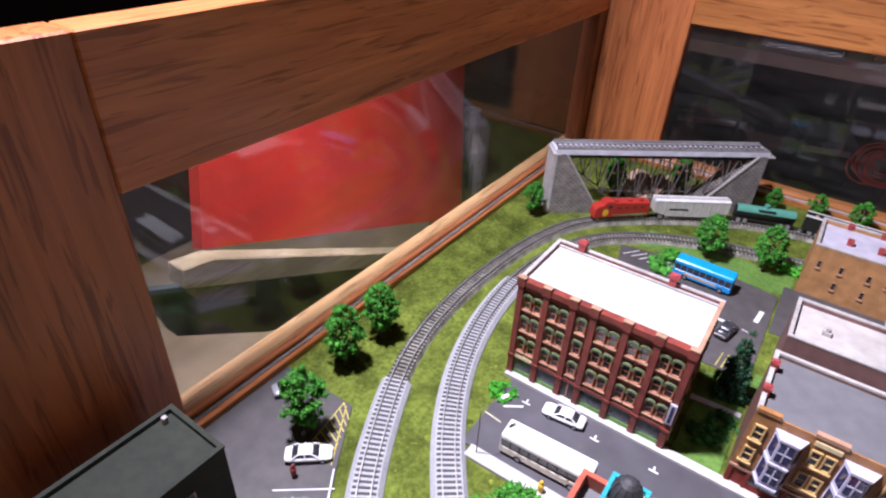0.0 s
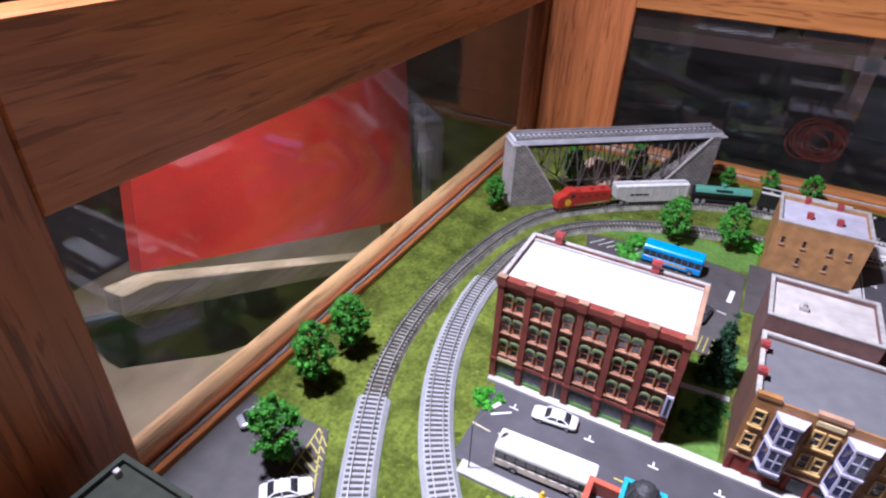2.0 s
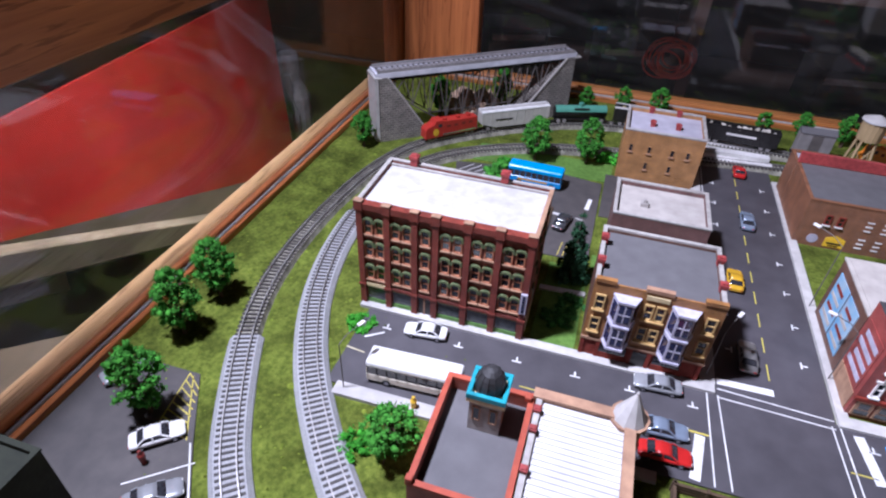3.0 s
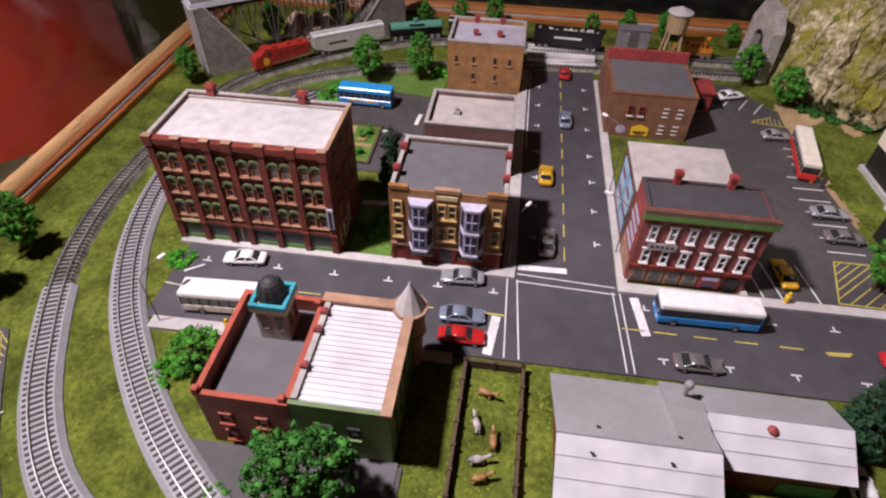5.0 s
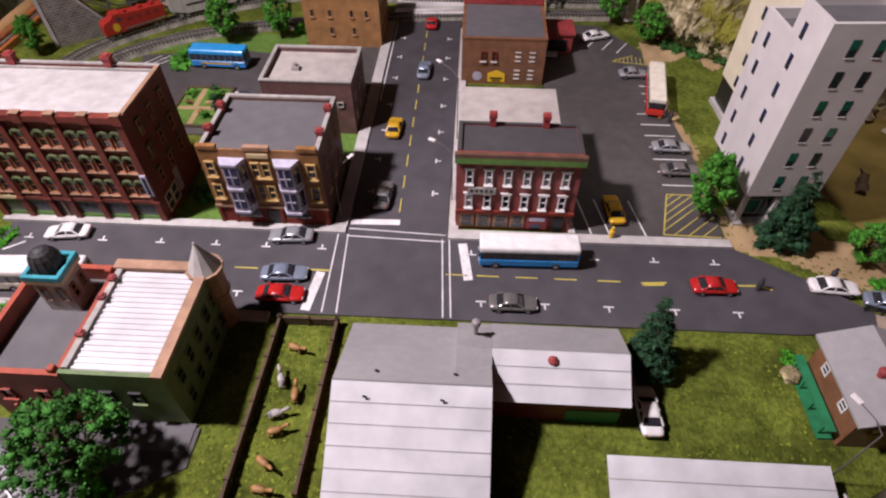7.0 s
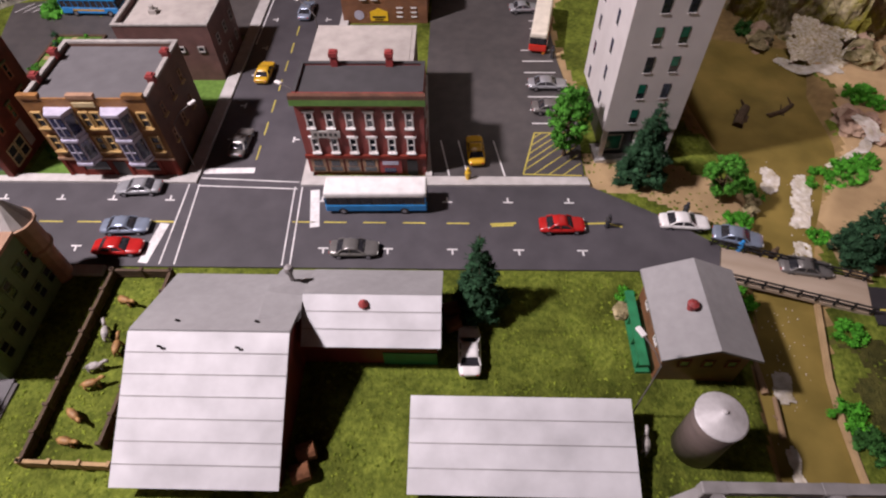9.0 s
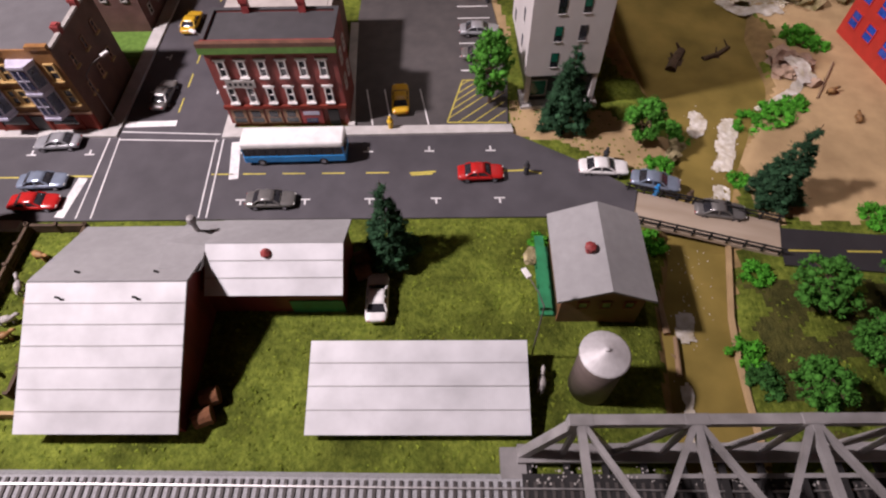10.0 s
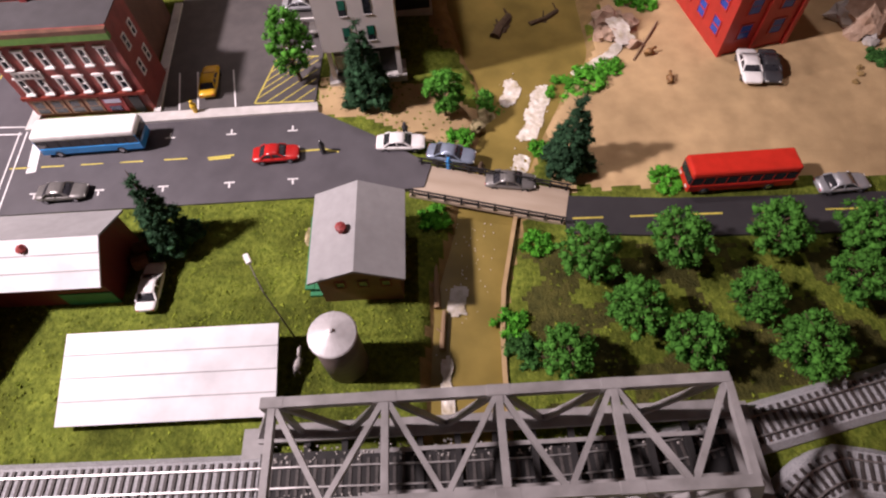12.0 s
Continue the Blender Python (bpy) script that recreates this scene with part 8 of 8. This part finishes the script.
# ---- street furniture ----
def street_lamp(x, y, rz, h=5.6, reach=2.0):
    b = thing("street_lamp", "slim grey street lamp with a white head", "street lamp", x, y, fall(x) + 0.02, rz, "street lamps")
    bm = nb()
    cyl(bm, (0, 0, 0), (0, 0, h - 0.5), 0.045, 0.035, 7)
    cyl(bm, (0, 0, h - 0.5), (reach * 0.4, 0, h - 0.1), 0.035, 0.03, 6)
    cyl(bm, (reach * 0.4, 0, h - 0.1), (reach, 0, h), 0.03, 0.03, 6)
    part("pole", bm, DARK_STEEL, b)
    bm = boxed(reach - 0.05, -0.13, h - 0.07, reach + 0.5, 0.13, h + 0.08)
    bevel(bm, 0.05, 2)
    part("lamp_head", bm, WHITE_PAINT, b, "white lamp head")


street_lamp(11.35, -13.6, 117, 5.95, 1.4)
street_lamp(-8.4, 14.3, 135, 6.4, 2.0)
street_lamp(-8.5, 6.6, 150, 5.0, 1.5)
street_lamp(-39.2, -4.8, 65, 4.6, 1.6)
street_lamp(-16.5, 4.2, 60, 4.6, 1.6)


def figure(x, y, c, label):
    """A tiny moulded figurine, one plain mesh."""
    bm = nb()
    lathe(bm, [(0.16, 0.0), (0.18, 0.35), (0.22, 0.75), (0.12, 0.9), (0.12, 1.05), (0.1, 1.12), (0.03, 1.16)], 8)
    single("figurine", bm, c, label, "figurine", x, y, fall(x) + 0.005, 0, "tiny figurines")


for x, y, c in ((12.0, -0.9, P_DARK), (17.3, 0.4, P_DARK), (20.0, -2.6, P_BUSBLUE), (22.0, -3.0, BARK), (3.0, 3.3, YELLOW), (-47.6, -13.3, BARN_RED), (-34.4, -4.8, YELLOW), (9.5, 18.6, P_ORANGE), (10.2, 18.0, P_DARK)):
    figure(x, y, c, "tiny plain moulded figurine")
for x, y, rz in ((34.8, 7.2, 20), (35.6, 4.4, 80)):
    bm = nb()
    lump(bm, (0, 0, 0.3), 0.3, rng, 0.7, 0.2, 1)
    cyl(bm, (-0.4, 0, 0.3), (0.5, 0, 0.45), 0.14, 0.1, 7)
    for lx in (-0.3, 0.3):
        cyl(bm, (lx, 0.1, 0.25), (lx, 0.1, 0), 0.06, 0.05, 5)
        cyl(bm, (lx, -0.1, 0.25), (lx, -0.1, 0), 0.06, 0.05, 5)
    single("cow_figurine", bm, BROWN_HIDE, "small brown plastic animal figurine on sand", "cow figurine", x, y, ground_z(x, y), rz, "animals on the sand", smooth=True)

# ---- what stands beyond the acrylic ----
RED_CLOTH = mat("red_board_mat", (0.52, 0.03, 0.018), (0.38, 0.018, 0.012), 9, 0.4, spec=0.25, big=0.35)
bm = nb()
face = [(-78.4, 1.4, -3.1), (-78.4, 54.4, -23.3), (-86.2, 64.3, 5.2), (-80.8, 4.4, 5.3)]
fr = [V(bm, *p) for p in face]
bk = [V(bm, p[0] - 2.0, p[1], p[2] - 0.8) for p in face]
bm.faces.new(fr)
bm.faces.new(bk[::-1])
for k in range(4):
    bm.faces.new((fr[k], bk[k], bk[(k + 1) % 4], fr[(k + 1) % 4]))
single("red_panel", bm, RED_CLOTH, "large glossy red slanted panel beyond the acrylic", "panel")
bm = nb()
side_prism(bm, [(-2.9, -5.0), (41, -25.2), (41, -23.2), (1.2, -3.2), (-2.6, -2.6)], -76.0, -78.6)
bevel(bm, 0.15)
single("wood_beam", bm, PALE_WOOD, "pale unpainted wooden beam under the red panel", "beam")
bm = nb()
side_prism(bm, [(-1.2, -5.8), (6.4, -9.3), (6.0, -11.8), (-0.8, -8.4)], -77.0, -80.0)
single("wood_block", bm, PALE_WOOD, "pale wooden block under the beam", "block")
bm = nb()
side_prism(bm, [(-5, -6.6), (-2.8, -14), (9.2, -21.8), (23, -28), (38, -31.5), (39, -26.2)], -82.5, -80.5)
single("tool_tray", bm, mat("tray_mat", (0.07, 0.085, 0.06), (0.03, 0.036, 0.028), 25, 0.5, big=0.5), "dark green-black tray under the wooden beam", "tray")
one = thing("steel_bar", "slim blue-grey steel bar below the beam", "bar")
bm = nb()
beam(bm, (-80.2, -6, -5.7), (-80.2, 39.5, -25.9), 0.5, 0.6)
part("bar", bm, mat("blue_steel_mat", (0.12, 0.15, 0.19), (0.07, 0.09, 0.12), 40, 0.4, 0.5), one)
TABLE_TOP = mat("table_top_mat", (0.4, 0.3, 0.18), (0.27, 0.2, 0.12), 12, 0.5, big=0.4)
# Added backdrop that brightens the dim gap left of the panel.
single("board", boxed(-101, -52, -42, -99, 0.5, 16, bev=0.2), mat("olive_board_mat", (0.27, 0.235, 0.13), (0.17, 0.15, 0.08), 10, 0.6, big=0.4), "added olive-brown backdrop board beside the red panel", "board")
b = thing("side_table", "dark side table beyond the case", "table", -110, 10, -90)
part("top", boxed(-28, -70, 44, 32, 80, 48, bev=0.3), TABLE_TOP, b)
for x, y in ((-25, -66), (28, -66), (-25, 76), (28, 76)):
    part("leg", boxed(x - 2, y - 2, 0, x + 2, y + 2, 44), ROOM_FLOOR, b)
for i, (y, z0, h, r, c) in enumerate(((60, -42, 34, 2.2, GREY_STONE), (63, -42, 36, 1.5, STEEL_GREY), (66.5, -42, 31, 1.9, CONCRETE), (70, -42, 34, 3.4, GREY_STONE), (61.5, -42, 20, 2.4, P_RED), (65, -42, 17, 2.4, LEAF_DARK))):
    bm = nb()
    lathe(bm, [(r, 0), (r, h * 0.75), (r * 0.5, h * 0.85), (r * 0.5, h)], 14)
    single("bottle", bm, c, "grey bottle on the dark side table" if c not in (P_RED, LEAF_DARK) else "coloured jar on the dark side table", "bottle", -84 - i, y, z0, 0, "bottles")
CABLE = paint("orange_cable_mat", (0.80, 0.11, 0.05), 0.4)
curve_rng = random.Random(3)
bm = nb()
for k in range(9):
    rr, tilt, ph = curve_rng.uniform(2.2, 3.6), curve_rng.uniform(-0.5, 0.5), curve_rng.uniform(0, 6)
    cx, cz = curve_rng.uniform(-1.5, 1.5), curve_rng.uniform(-0.8, 1.0)
    prev = None
    for j in range(19):
        a = ph + j / 18 * 6.283
        p = (cx + rr * math.cos(a), tilt * rr * math.cos(a) + k * 0.3, cz + rr * 0.9 * math.sin(a) + 5)
        if prev:
            cyl(bm, prev, p, 0.17, n=6)
        prev = p
single("cable_coil", bm, CABLE, "coil of orange-red cable beyond the case", "cable", -18, 78, -7.9, 0)
b = thing("shelf_unit", "dark shelf unit with pale edges beyond the case", "shelf", 0, 96, -90)
part("back", boxed(-70, 18, 0, 90, 20, 112), BLACK_DULL, b)
for z in (20, 48, 76, 98):
    sh = part("shelf", boxed(-70, -14, z, 90, 18, z + 2), ROOM_FLOOR, b)
for x in (-70, -16, 38, 88):
    part("side", boxed(x, -14, 0, x + 2, 18, 112), ROOM_FLOOR, b)
for i, (x, z, w) in enumerate(((-42, 100, 13), (-25, 100, 9), (-8, 100, 10), (8, 78, 13), (26, 100, 8), (-30, 78, 9), (14, 100, 12), (-52, 78, 12))):
    bx = thing("carton", "black carton with a pale label strip on the shelf", "box", x, 88, z - 90, 3 * i, "cartons on the shelf")
    part("body", boxed(0, 0, 0, w, 10, 8, bev=0.1), BLACK_DULL, bx)
    part("label_strip", boxed(0.6, -0.06, 5.6, w - 0.8, -0.001, 6.7), GREY_STONE, bx)
tb = thing("work_table", "dark wooden work table behind the case", "table", 0, 60, -90)
part("top", boxed(-60, -2, 74, 80, 34, 77.4, bev=0.2), mat("maroon_table_mat", (0.26, 0.10, 0.075), (0.17, 0.06, 0.045), 12, 0.5, big=0.4), tb)
for x in (-56, 76):
    for y in (0, 32):
        part("leg", boxed(x - 2, y - 1.5, 0, x + 2, y + 1.5, 74), ROOM_FLOOR, tb)
single("plank", boxed(-34, 57, -12.6, -10, 59, -11.8, bev=0.1), PALE_WOOD, "pale wooden strip lying on the dark table", "plank")
